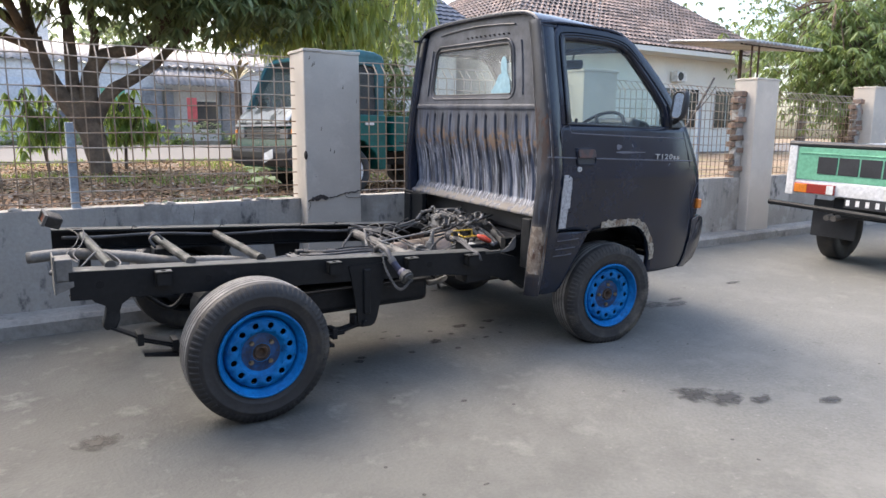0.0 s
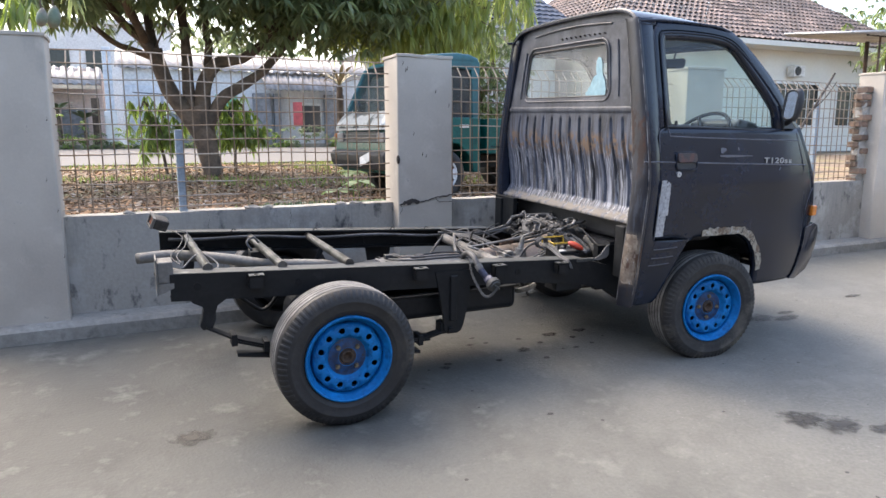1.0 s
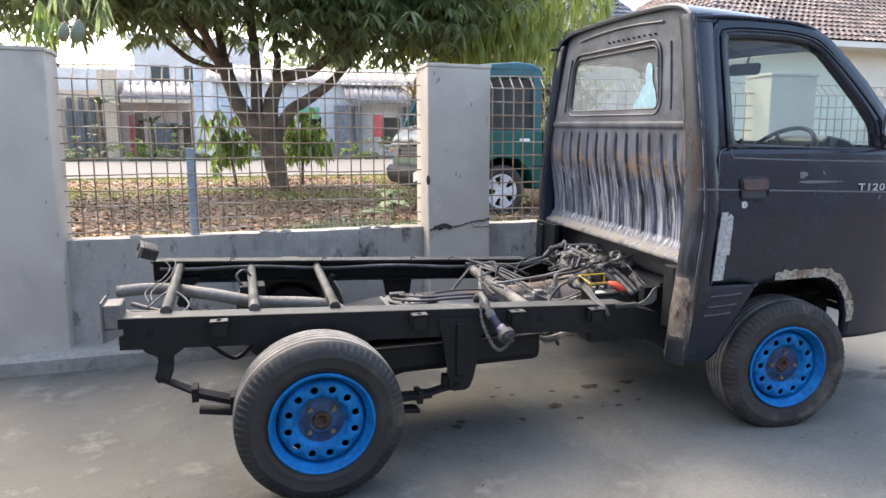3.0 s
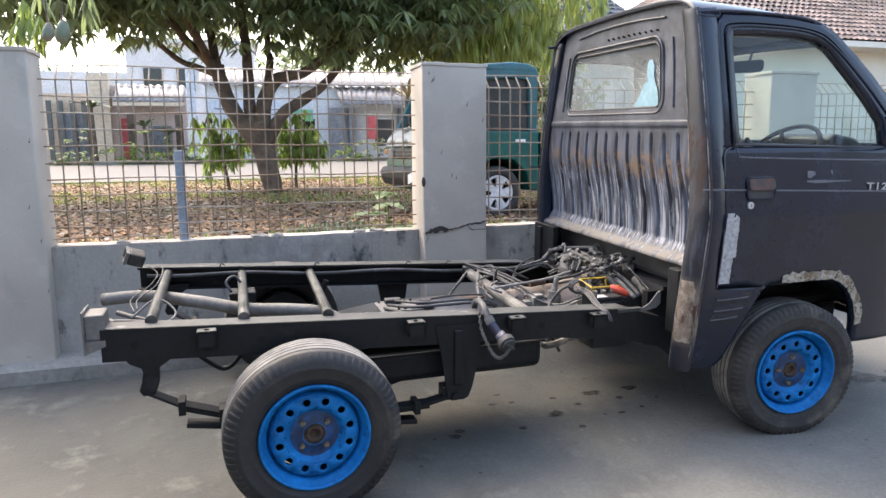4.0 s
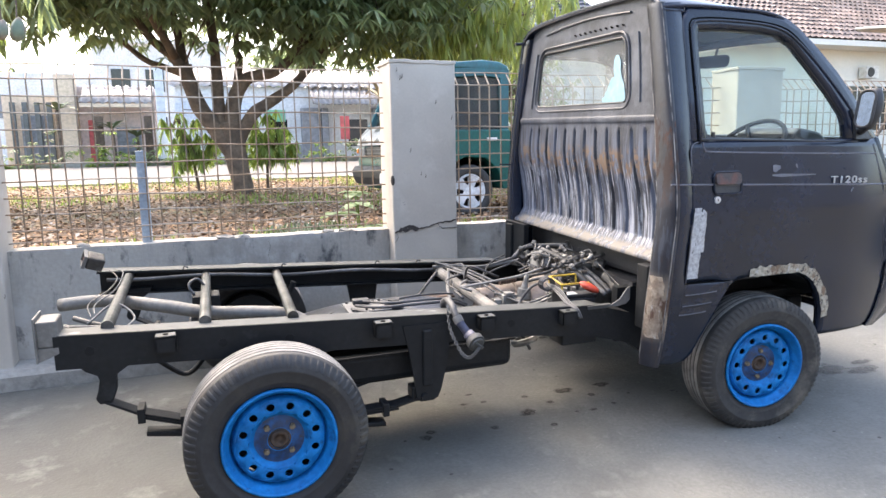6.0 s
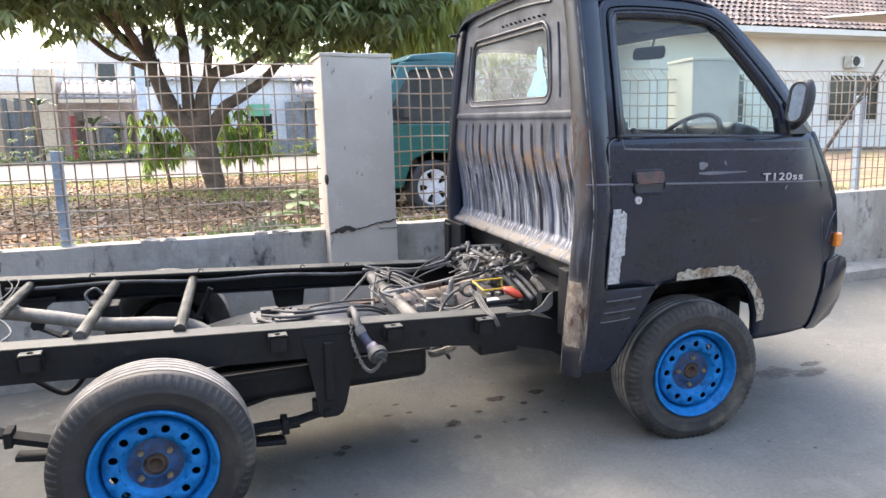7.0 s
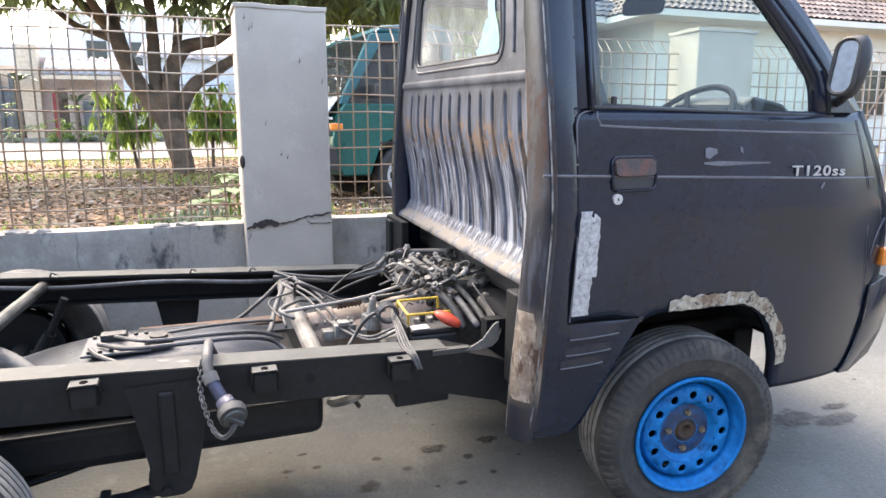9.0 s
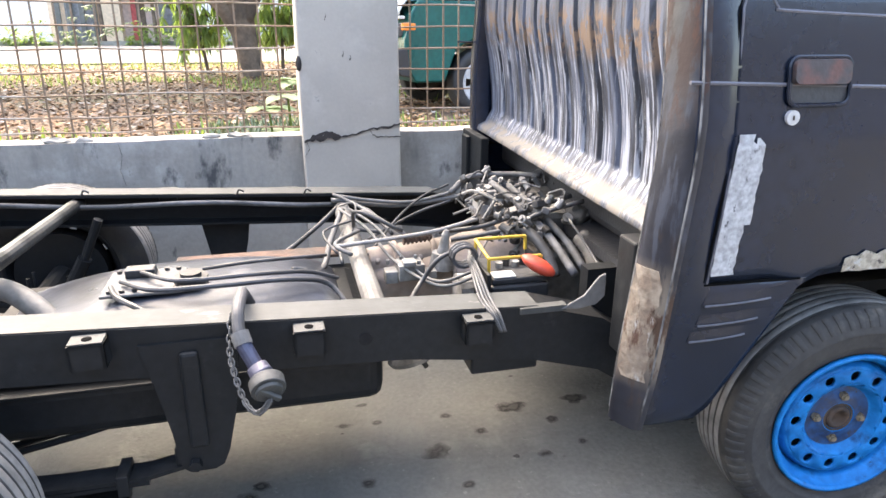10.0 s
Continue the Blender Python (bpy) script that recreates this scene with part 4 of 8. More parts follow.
def side_sheet(cols, nz=10, mirror=False):
    """Columns of (x, z_low, z_high), x may be a pair for slanted columns."""
    rows = []
    for c in cols:
        (xa, za), (xb, zb) = c
        row = []
        for k in range(nz + 1):
            t = k / nz
            x, z = xa + (xb - xa) * t, za + (zb - za) * t
            y = side_y(x, z)
            row.append((x, 2 * YC - y if mirror else y, z))
        rows.append(row)
    return outward(sheet(B(), rows), mirror)


def arch(x):
    """Lower edge of the side over the front wheel: slanted behind, rounded ahead."""
    pts = [(1.60, 0.345), (1.63, 0.37), (1.70, 0.50), (1.78, 0.65), (1.80, 0.664), (1.86, 0.672), (2.11, 0.668)]
    if x <= pts[0][0]:
        return pts[0][1]
    for (x0, z0), (x1, z1) in zip(pts, pts[1:]):
        if x <= x1:
            return z0 + (z1 - z0) * (x - x0) / (x1 - x0)
    u = (x - 2.11) / 0.20
    return 0.40 + 0.268 * math.sqrt(max(0.0, 1 - u * u)) if u < 1 else 0.40


def nose(z):
    """Front edge of the side, as x for a height."""
    pts = [(0.372, 2.625), (0.40, 2.668), (0.457, 2.700), (0.56, 2.727), (0.665, 2.726), (0.69, 2.765), (0.76, 2.765), (0.89, 2.727), (0.99, 2.678), (1.10, 2.625), (1.228, 2.555)]
    for (z0, x0), (z1, x1) in zip(pts, pts[1:]):
        if z <= z1:
            return x0 + (x1 - x0) * max(0, z - z0) / (z1 - z0)
    return pts[-1][1]


BELT = 1.225
for mirror in (False, True):
    # rear quarter: one skin below the door's foot and up behind the window
    back = 0.04 if mirror else 0.0
    cols = [((1.474 + back, 0.345), (1.487 + back, 1.74)), ((1.505 + back / 2, 0.342), (1.525 + back / 2, 1.745)), ((1.55, 0.342), (1.575, 1.75))]
    foot = 0.672

    def at_foot(c):
        (xa, za), (xb, zb) = c
        return (xa + (xb - xa) * (foot - za) / (zb - za), foot)
    low = [(c[0], at_foot(c)) for c in cols]
    x_end = low[-1][1][0]
    low += [((x, min(arch(x), 0.668)), (x + 0.0, foot)) for x in (1.58, 1.60, 1.63, 1.655, 1.68, 1.70, 1.73, 1.76, 1.78, 1.795)]
    bm = side_sheet(low, 8, mirror)
    up = side_sheet([(at_foot(c), c[1]) for c in cols], 18, mirror)
    tmp = bpy.data.meshes.new("quarter")
    up.to_mesh(tmp)
    up.free()
    bm.from_mesh(tmp)
    bmesh.ops.remove_doubles(bm, verts=bm.verts[:], dist=0.0005)
    q = part("rear_quarter", bm, BLACK, truck, "worn black cab rear quarter panel")
    shell(q, 0.02, -1)
    soften(q, 60)
    # door skin, from the rear shut line to the nose
    xs = [1.556, 1.565, 1.6, 1.7, 1.78, 1.82, *[1.84 + 0.02 * i for i in range(24)]]
    cols = []
    for x in xs:
        lo = 0.678 if x < 1.78 else arch(x) + 0.004
        cols.append(((x, lo), (x, BELT)))
    bm = side_sheet(cols, 22, mirror)
    split = arch(2.30) + 0.004
    for heights in ([split + (BELT - split) * k / 22 for k in range(23)], [0.376 + (split - 0.376) * k / 6 for k in range(7)]):
        rows = []
        for i in range(13):
            row = []
            for z in heights:
                back_edge = 2.30 if z > split - 0.001 else 2.11 + 0.20 * math.sqrt(max(0.0, 1 - (max(0.0, z - 0.404) / 0.268) ** 2))
                x = back_edge + (nose(z) - back_edge) * i / 12
                y = side_y(x, z)
                row.append((x, 2 * YC - y if mirror else y, z))
            rows.append(row)
        fore = outward(sheet(B(), rows), mirror)
        tmp = bpy.data.meshes.new("fore")
        fore.to_mesh(tmp)
        fore.free()
        bm.from_mesh(tmp)
    bmesh.ops.remove_doubles(bm, verts=bm.verts[:], dist=0.002)
    d = part("door", bm, BLACK, truck, "black door with flaking filler patches" if not mirror else "black door")
    shell(d, 0.03, -1)
    soften(d, 40)
    # window surround: inner and outer outlines paired
    inner = [(1.637, 1.236), (1.636, 1.40), (1.637, 1.58), (1.640, 1.636), (1.655, 1.652), (1.75, 1.658), (1.95, 1.655), (2.05, 1.643), (2.115, 1.610), (2.205, 1.515), (2.295, 1.415), (2.362, 1.325), (2.370, 1.29), (2.370, 1.214)]
    outer = [(1.556, 1.225), (1.565, 1.40), (1.572, 1.58), (1.575, 1.68), (1.60, 1.735), (1.75, 1.742), (1.95, 1.735), (2.09, 1.712), (2.16, 1.675), (2.255, 1.590), (2.345, 1.500), (2.425, 1.405), (2.475, 1.335), (2.56, 1.228)]
    rows = []
    for a, b in zip(inner, outer):
        rows.append([(x, (2 * YC - side_y(x, z)) if mirror else side_y(x, z), z) for x, z in [(a[0] + (b[0] - a[0]) * k / 4, a[1] + (b[1] - a[1]) * k / 4) for k in range(5)]])
    bm = outward(sheet(B(), rows), mirror)
    fr = part("window_frame", bm, BLACK, truck)
    shell(fr, 0.035, -1)
    soften(fr, 40)
    # raised edge and gap of the door frame
    rim = [(1.598, 1.222), (1.599, 1.45), (1.602, 1.63), (1.612, 1.675), (1.64, 1.690), (1.75, 1.697), (1.95, 1.692), (2.07, 1.674), (2.14, 1.636), (2.23, 1.548), (2.33, 1.442), (2.42, 1.335), (2.50, 1.228)]
    part("frame_gap", tube(B(), [(x, 2 * YC - side_y(x, z) if mirror else side_y(x, z), z) for x, z in rim], 0.0032, 6, 3), HOLE, fr)
    bead = [(x + 0.010 * (1 if x < 2.0 else -0.7), z - (0.010 if z > 1.6 else 0.002)) for x, z in rim]
    part("frame_edge", tube(B(), [(x, 2 * YC - side_y(x, z) + 0.001 if mirror else side_y(x, z) - 0.001, z) for x, z in bead], 0.0055, 8, 3), BLACK, fr, smooth=True)
    # seal round the glass and the pane itself
    yy = (lambda x, z: 2 * YC - side_y(x, z) - 0.018) if mirror else (lambda x, z: side_y(x, z) + 0.018)
    loop = [(x, yy(x, z) , z) for x, z in inner]
    part("window_seal", tube(B(), loop + [loop[0]], 0.008, 8, 2), PLASTIC, truck)
    bm = B()
    bm.faces.new([bm.verts.new((x, yy(x, z), z)) for x, z in inner])
    pane = part("door_glass", bm, GLASS, truck, "clear door window glass")
    trim = prism(B(), [(1.60, 1.20), (1.705, 1.20), (1.635, 1.42), (1.612, 1.60), (1.60, 1.60)], "y", 0.0, 0.03)
    for v in trim.verts:
        deep = side_y(v.co.x, v.co.z) + 0.05 + v.co.y
        v.co.y = 2 * YC - deep if mirror else deep
    bmesh.ops.recalc_face_normals(trim, faces=trim.faces[:])
    part("pillar_trim", trim, PLASTIC, truck, "black inner pillar trim")
    pane.visible_shadow = False

# roof with rounded edges, windscreen frame and front
bm = B()
rows = []
for x, zt, crown, w in ((1.487, 1.80, 0.022, 0.636), (1.50, 1.797, 0.025, 0.634), (1.60, 1.792, 0.028, 0.628), (1.75, 1.785, 0.03, 0.628), (1.95, 1.765, 0.03, 0.625), (2.06, 1.74, 0.03, 0.62), (2.16, 1.69, 0.025, 0.61), (2.215, 1.645, 0.02, 0.60)):
    row = []
    for k in range(33):
        u = -1 + 2 * k / 32
        u = math.copysign(abs(u) ** 0.7, u)
        row.append((x + 0.02 * (1 - u * u) + (0.018 * (u + 1) if x < 1.55 else 0), YC + w * u, zt + crown * (1 - u * u) - max(0.0, zt - 1.715) * abs(u) ** 10))
    rows.append(row)
sheet(bm, rows)
bmesh.ops.recalc_face_normals(bm, faces=bm.faces[:])
roof = part("roof", bm, BLACK, truck, "black rounded cab roof")
ss = roof.modifiers.new("round", "SUBSURF")
ss.levels = ss.render_levels = 1
shell(roof, 0.02, -1)
soften(roof, 60)
for y in (side_y(1.8, 1.74), 2 * YC - side_y(1.8, 1.74)):
    part("rain_gutter", tube(B(), [(1.487, y, 1.728), (1.65, y, 1.738), (1.95, y, 1.732), (2.09, y, 1.708), (2.17, y, 1.660)], 0.008, 8, 4), BLACK, truck)
# front: nose panel between the sides
bm = B()
rows = []
for z in (0.42, 0.50, 0.66, 0.70, 0.76, 0.84, 0.95, 1.06, 1.226):
    row = []
    for k in range(13):
        u = -1 + 2 * k / 12
        x = nose(z) + 0.09 * (1 - u * u)
        w = YC - side_y(nose(z), z)
        row.append((x, YC + u * w, z))
    rows.append(row)
sheet(bm, rows)
bmesh.ops.recalc_face_normals(bm, faces=bm.faces[:])
nb = part("front_panel", bm, BLACK, truck, "black cab front panel")
shell(nb, 0.02, 0)
soften(nb, 40)
bm = B()
rows = []
for z, x, dx in ((1.20, 2.555, 0.09), (1.42, 2.395, 0.07), (1.645, 2.195, 0.05)):
    rows.append([(x + dx * (1 - u * u), YC + u * (YC - side_y(x, z) - 0.03), z) for u in (-1, -0.6, -0.2, 0.2, 0.6, 1)])
sheet(bm, rows)
ws = part("windscreen", bm, GLASS, truck, "clear windscreen", smooth=True)
ws.visible_shadow = False
# bumper with corner and turn lamp
bm = B()
rows = []
for k in range(15):
    u = -1 + 2 * k / 14
    dx = 0.085 * (1 - u ** 4)
    rows.append([(x + dx, YC + u * (YC - side_y(x, z) + 0.005), z) for x, z in ((2.700, 0.457), (2.727, 0.56), (2.722, 0.664), (2.833, 0.676), (2.900, 0.655), (2.934, 0.612), (2.936, 0.55), (2.910, 0.470), (2.83, 0.405), (2.69, 0.371), (2.635, 0.374), (2.668, 0.402))])
sheet(bm, rows)
bm.verts.ensure_lookup_table()
per_row = len(rows[0])
bm.faces.new(bm.verts[:per_row])
bm.faces.new(bm.verts[-per_row:])
bmesh.ops.recalc_face_normals(bm, faces=bm.faces[:])
bp = part("front_bumper", bm, BLACK, truck, "black wrap-round front bumper")
seam = [(2.640, 0.378), (2.670, 0.404), (2.700, 0.457), (2.716, 0.51), (2.727, 0.56), (2.725, 0.62), (2.722, 0.664)]
part("bumper_edge", tube(B(), [(x - 0.002, side_y(x, z) - 0.006, z) for x, z in seam], 0.0024, 6, 4), SEAMWEAR, bp, "scraped pale bumper edge")
part("bumper_edge", tube(B(), [(x, side_y(x, z) - 0.006, z + 0.002) for x, z in ((2.722, 0.664), (2.76, 0.669), (2.833, 0.677))], 0.002, 6, 3), SEAMWEAR, bp, "scraped pale bumper edge")
# Pale bead that paints the highlight along the corner crease.
part("corner_crease", tube(B(), [(x, side_y(x, z) - 0.001, z) for x, z in ((2.724, 0.895), (2.700, 0.86), (2.684, 0.82), (2.678, 0.77))], 0.0022, 6, 4), LINE, truck, "corner panel crease with its highlight painted pale")
shell(bp, 0.012, 0)
soften(bp, 50)
for s in (0, 1):
    y = -0.005 if s == 0 else 2 * YC + 0.005
    part("turn_lamp", bevel_all(box(B(), 2.748, 2.786, *((0.022, 0.07) if s == 0 else (2 * YC - 0.07, 2 * YC - 0.022)), 0.732, 0.792), 0.008), AMBER, truck, "amber turn lamp")
    part("headlamp", bevel_all(box(B(), 2.735, 2.795, *sorted((abs(y - 0.20), abs(y - 0.20) + (0.24 if s == 0 else -0.24))), 0.76, 0.90), 0.02), WHITE, truck, "rectangular headlamp")

# rear wall of the cab: window opening, ribs and bottom lip
def rear_x(y, z):
    pts = [(0.745, 1.496), (0.762, 1.502), (0.775, 1.530), (0.82, 1.556), (0.90, 1.554), (1.00, 1.540), (1.10, 1.518), (1.15, 1.509), (1.20, 1.507), (1.27, 1.509), (1.295, 1.510), (1.305, 1.504), (1.32, 1.504), (1.33, 1.510), (1.80, 1.530)]
    x = pts[-1][1]
    for (z0, x0), (z1, x1) in zip(pts, pts[1:]):
        if z <= z1:
            t = max(0, (z - z0) / (z1 - z0))
            x = x0 + (x1 - x0) * t
            break
    pitch, first = 0.0985, 0.19
    k = (y - first) / pitch
    if -0.5 < k < 11.5 and 0.80 < z < 1.275:
        u = abs((k + 0.5) % 1 - 0.5) * pitch
        h = max(0.0, min(1.0, (0.0125 - u) / 0.0055))
        h *= max(0.0, min(1.0, (1.275 - z) / 0.02)) * max(0.0, min(1.0, (z - 0.80) / 0.03))
        x += 0.013 * h * h * (3 - 2 * h)
    return x + 0.024 * (y - 0.25)


WIN = (0.315, 1.245, 1.380, 1.655)
ys_r = sorted({round(0.06 + 0.0045 * i, 4) for i in range(305)} | {WIN[0], WIN[1]})
zs_r = sorted({0.745, 0.762, 0.775, 0.79, 0.80, 0.81, 0.82, 0.83, 0.85, 1.255, 1.265, 1.275, 1.285, 1.295, 1.30, 1.305, 1.32, 1.325, 1.33, WIN[2], WIN[3], 1.72, 1.76, 1.79, 1.815} | {round(0.88 + 0.03 * i, 3) for i in range(13)} | {round(WIN[2] + 0.02 * i, 3) for i in range(14)})
verts, faces, index = [], [], {}


def edge_y(y, z):
    """Squeezes the wall in between the leaning sides."""
    lo = side_y(1.5, z) + 0.075
    hi = 2 * YC - lo
    return lo + (hi - lo) * (y - 0.06) / (1.43 - 0.06)


for i, z in enumerate(zs_r):
    for j, y in enumerate(ys_r):
        yy = edge_y(y, z)
        roofz = z
        if z > 1.72:
            u = abs(yy - YC) / 0.636
            roofz = 1.72 + (z - 1.72) * max(0.0, 0.074 + 0.022 * (1 - u * u) - 0.085 * u ** 10) / 0.095
        index[i, j] = len(verts)
        verts.append((rear_x(y, z), yy, roofz))
for i in range(len(zs_r) - 1):
    for j in range(len(ys_r) - 1):
        z, y = (zs_r[i] + zs_r[i + 1]) / 2, (ys_r[j] + ys_r[j + 1]) / 2
        if WIN[0] < y < WIN[1] and WIN[2] < z < WIN[3]:
            r = 0.05
            dx, dz = max(WIN[0] + r - y, y - WIN[1] + r, 0), max(WIN[2] + r - z, z - WIN[3] + r, 0)
            if math.hypot(dx, dz) < r:
                continue
        faces.append((index[i, j], index[i + 1, j], index[i + 1, j + 1], index[i, j + 1]))
me = bpy.data.meshes.new("rear_wall")
me.from_pydata(verts, [], faces)
REARWALL = mat("scraped_rear_paint", (0.024, 0.027, 0.037), 0.46, col2=(0.015, 0.017, 0.024), scale=5, fine=90, bump=0.12)
wear_or_shade(REARWALL, (0.090, 0.106, 0.148), 9, 0.44, 0.58, 0.74, 1.26, rough=0.55, stretch=(1, 4.5, 0.3))
wear_or_shade(REARWALL, (0.30, 0.32, 0.37), 26, 0.525, 0.585, 0.77, 1.11, rough=0.6, stretch=(1, 3.4, 0.10))
wear_or_shade(REARWALL, (0.42, 0.43, 0.44), 44, 0.60, 0.64, 0.765, 0.98, rough=0.6, stretch=(1, 2.2, 0.07))
wear_or_shade(REARWALL, (0.155, 0.105, 0.072), 24, 0.51, 0.56, 1.075, 1.185, rough=0.8, stretch=(1, 1, 0.6))
wear_or_shade(REARWALL, (0.085, 0.093, 0.110), 7, 0.42, 0.66, 1.20, 1.83, rough=0.55)
wear_or_shade(REARWALL, (0.15, 0.137, 0.12), 18, 0.42, 0.52, 0.735, 0.785, rough=0.85)
me.materials.append(REARWALL)
rear_wall = new("rear_wall", me)
rear_wall.parent = truck
tagged(rear_wall, "scraped ribbed cab rear wall with rust band")
shell(rear_wall, 0.01, -1)
soften(rear_wall, 60)


def rounded_loop(y0, y1, z0, z1, r, grow=0.0, n=6):
    pts = []
    for cy, cz, a0 in ((y1 - r, z1 - r, 0), (y0 + r, z1 - r, 90), (y0 + r, z0 + r, 180), (y1 - r, z0 + r, 270)):
        for k in range(n + 1):
            a = radians(a0 + 90 * k / n)
            pts.append((cy + (r + grow) * math.cos(a), cz + (r + grow) * math.sin(a)))
    return pts


# pressed frame round the window, seal, glass and torn film
loop = [(rear_x(y, 1.5) - 0.004 + 0.02 * (z - 1.4), edge_y(y, z), z) for y, z in rounded_loop(*WIN, 0.05, 0.022)]
part("window_pressing", tube(B(), loop + [loop[0]], 0.0055, 8, 1, caps=False), REARWALL, truck)
loop = [(rear_x(y, 1.5) - 0.002 + 0.02 * (z - 1.4), edge_y(y, z), z) for y, z in rounded_loop(*WIN, 0.05, -0.002)]
part("window_seal", tube(B(), loop + [loop[0]], 0.0045, 8, 1, caps=False), PLASTIC, truck)
bm = B()
bm.faces.new([bm.verts.new((1.522 + 0.02 * (z - 1.4) + 0.024 * (y - 0.25), edge_y(y, z), z)) for y, z in rounded_loop(*WIN, 0.05, 0.006)])
rg = part("rear_glass", bm, DIRTY, truck, "dusty rear window glass")
rg.visible_shadow = False
bm = B()
torn = [(0.385, 1.400), (0.575, 1.400), (0.58, 1.415), (0.555, 1.425), (0.55, 1.44), (0.53, 1.45), (0.515, 1.475), (0.49, 1.50), (0.465, 1.505), (0.47, 1.54), (0.462, 1.575), (0.445, 1.595), (0.42, 1.595), (0.405, 1.57), (0.41, 1.53), (0.40, 1.50), (0.385, 1.47), (0.38, 1.43)]
bm.faces.new([bm.verts.new((1.5175 + 0.024 * (y - 0.25), edge_y(y - 0.035, z - 0.012), z - 0.012)) for y, z in torn])
part("torn_film", bm, FILM, truck, "torn pale cyan film on the glass")
# pressed grooves above and beside the window, row of small holes
for y in (0.215, 1.305):
    k = 0.024 * (y - 0.25)
    pts = [(1.510 + k, edge_y(y, 1.40), 1.38), (1.515 + k, edge_y(y, 1.5), 1.52), (1.520 + k, edge_y(y, 1.64), 1.66)]
    part("pressed_groove", tube(B(), pts, 0.005, 8, 3), REARWALL, truck)
pts = [(1.523 + 0.024 * (y - 0.25), edge_y(y, 1.74), 1.745 + 0.02 * (1 - ((y - YC) / 0.5) ** 2)) for y in (0.27, 0.5, YC, 1.0, 1.22)]
part("pressed_groove", tube(B(), pts, 0.005, 8, 3), REARWALL, truck)
for k in range(10):
    y = 0.34 + 0.055 * k
    part("drill_hole", tube(B(), [(1.516 + 0.024 * (y - 0.25), edge_y(y, 1.705), 1.70 + 0.01 * (1 - ((y - YC) / 0.5) ** 2)), (1.535 + 0.024 * (y - 0.25), edge_y(y, 1.705), 1.70)], 0.004, 8, 1), HOLE, truck, "small drilled hole")

# rear corner posts, rusted, that run down past the wall
CORNER = mat("rusted_corner", (0.019, 0.021, 0.030), 0.4, col2=(0.012, 0.013, 0.019), scale=6, fine=50, bump=0.1)
wear_or_shade(CORNER, (0.036, 0.042, 0.058), 20, 0.52, 0.58, 0.70, 1.05, rough=0.5, stretch=(1, 2, 0.25))
wear_or_shade(CORNER, (0.032, 0.020, 0.017), 14, 0.48, 0.54, 1.03, 1.36, rough=0.85, stretch=(1, 1, 0.4))
wear_or_shade(CORNER, (0.055, 0.028, 0.020), 22, 0.56, 0.60, 1.02, 1.34, rough=0.9, stretch=(1, 1, 0.4))
wear_or_shade(CORNER, (0.185, 0.15, 0.115), 20, 0.40, 0.47, 0.47, 0.69, rough=0.9, stretch=(1.4, 1.4, 0.3))
wear_or_shade(CORNER, (0.065, 0.036, 0.022), 26, 0.54, 0.60, 0.43, 0.74, rough=0.9, stretch=(1, 1, 0.3))
wear_or_shade(CORNER, (0.11, 0.115, 0.12), 30, 0.66, 0.70, rough=0.7, stretch=(1, 1, 0.3))


POSTPUTTY = mat("rusty_tan_filler", (0.27, 0.225, 0.175), 0.9, col2=(0.16, 0.12, 0.09), scale=30, fine=90, bump=0.2)
wear_or_shade(POSTPUTTY, (0.07, 0.035, 0.022), 26, 0.55, 0.62, stretch=(1, 1, 0.3))
wear_or_shade(POSTPUTTY, (0.34, 0.33, 0.31), 40, 0.60, 0.66, stretch=(1, 1, 0.3))


def post_edges(z, mirror):
    """Outer and inner edge of the chamfered corner: x and x, and how far the inner one lies inside."""
    if mirror:
        return 1.520 + 0.012 * (z - 0.34), 1.515 + 0.02 * (z - 0.34), 0.07
    xo = 1.462 + 0.012 * min(1.0, max(0.0, (z - 0.34) / 0.12)) + 0.011 * min(1.0, max(0.0, (z - 0.45) / 0.6))
    if z < 1.1:
        k = max(0.0, (z - 0.5) / 0.6)
        return xo, 1.434 + 0.037 * k, 0.066 + 0.026 * k
    k = min(1.0, (z - 1.1) / 0.55)
    return xo, 1.471 + 0.014 * k, 0.092 - 0.010 * k


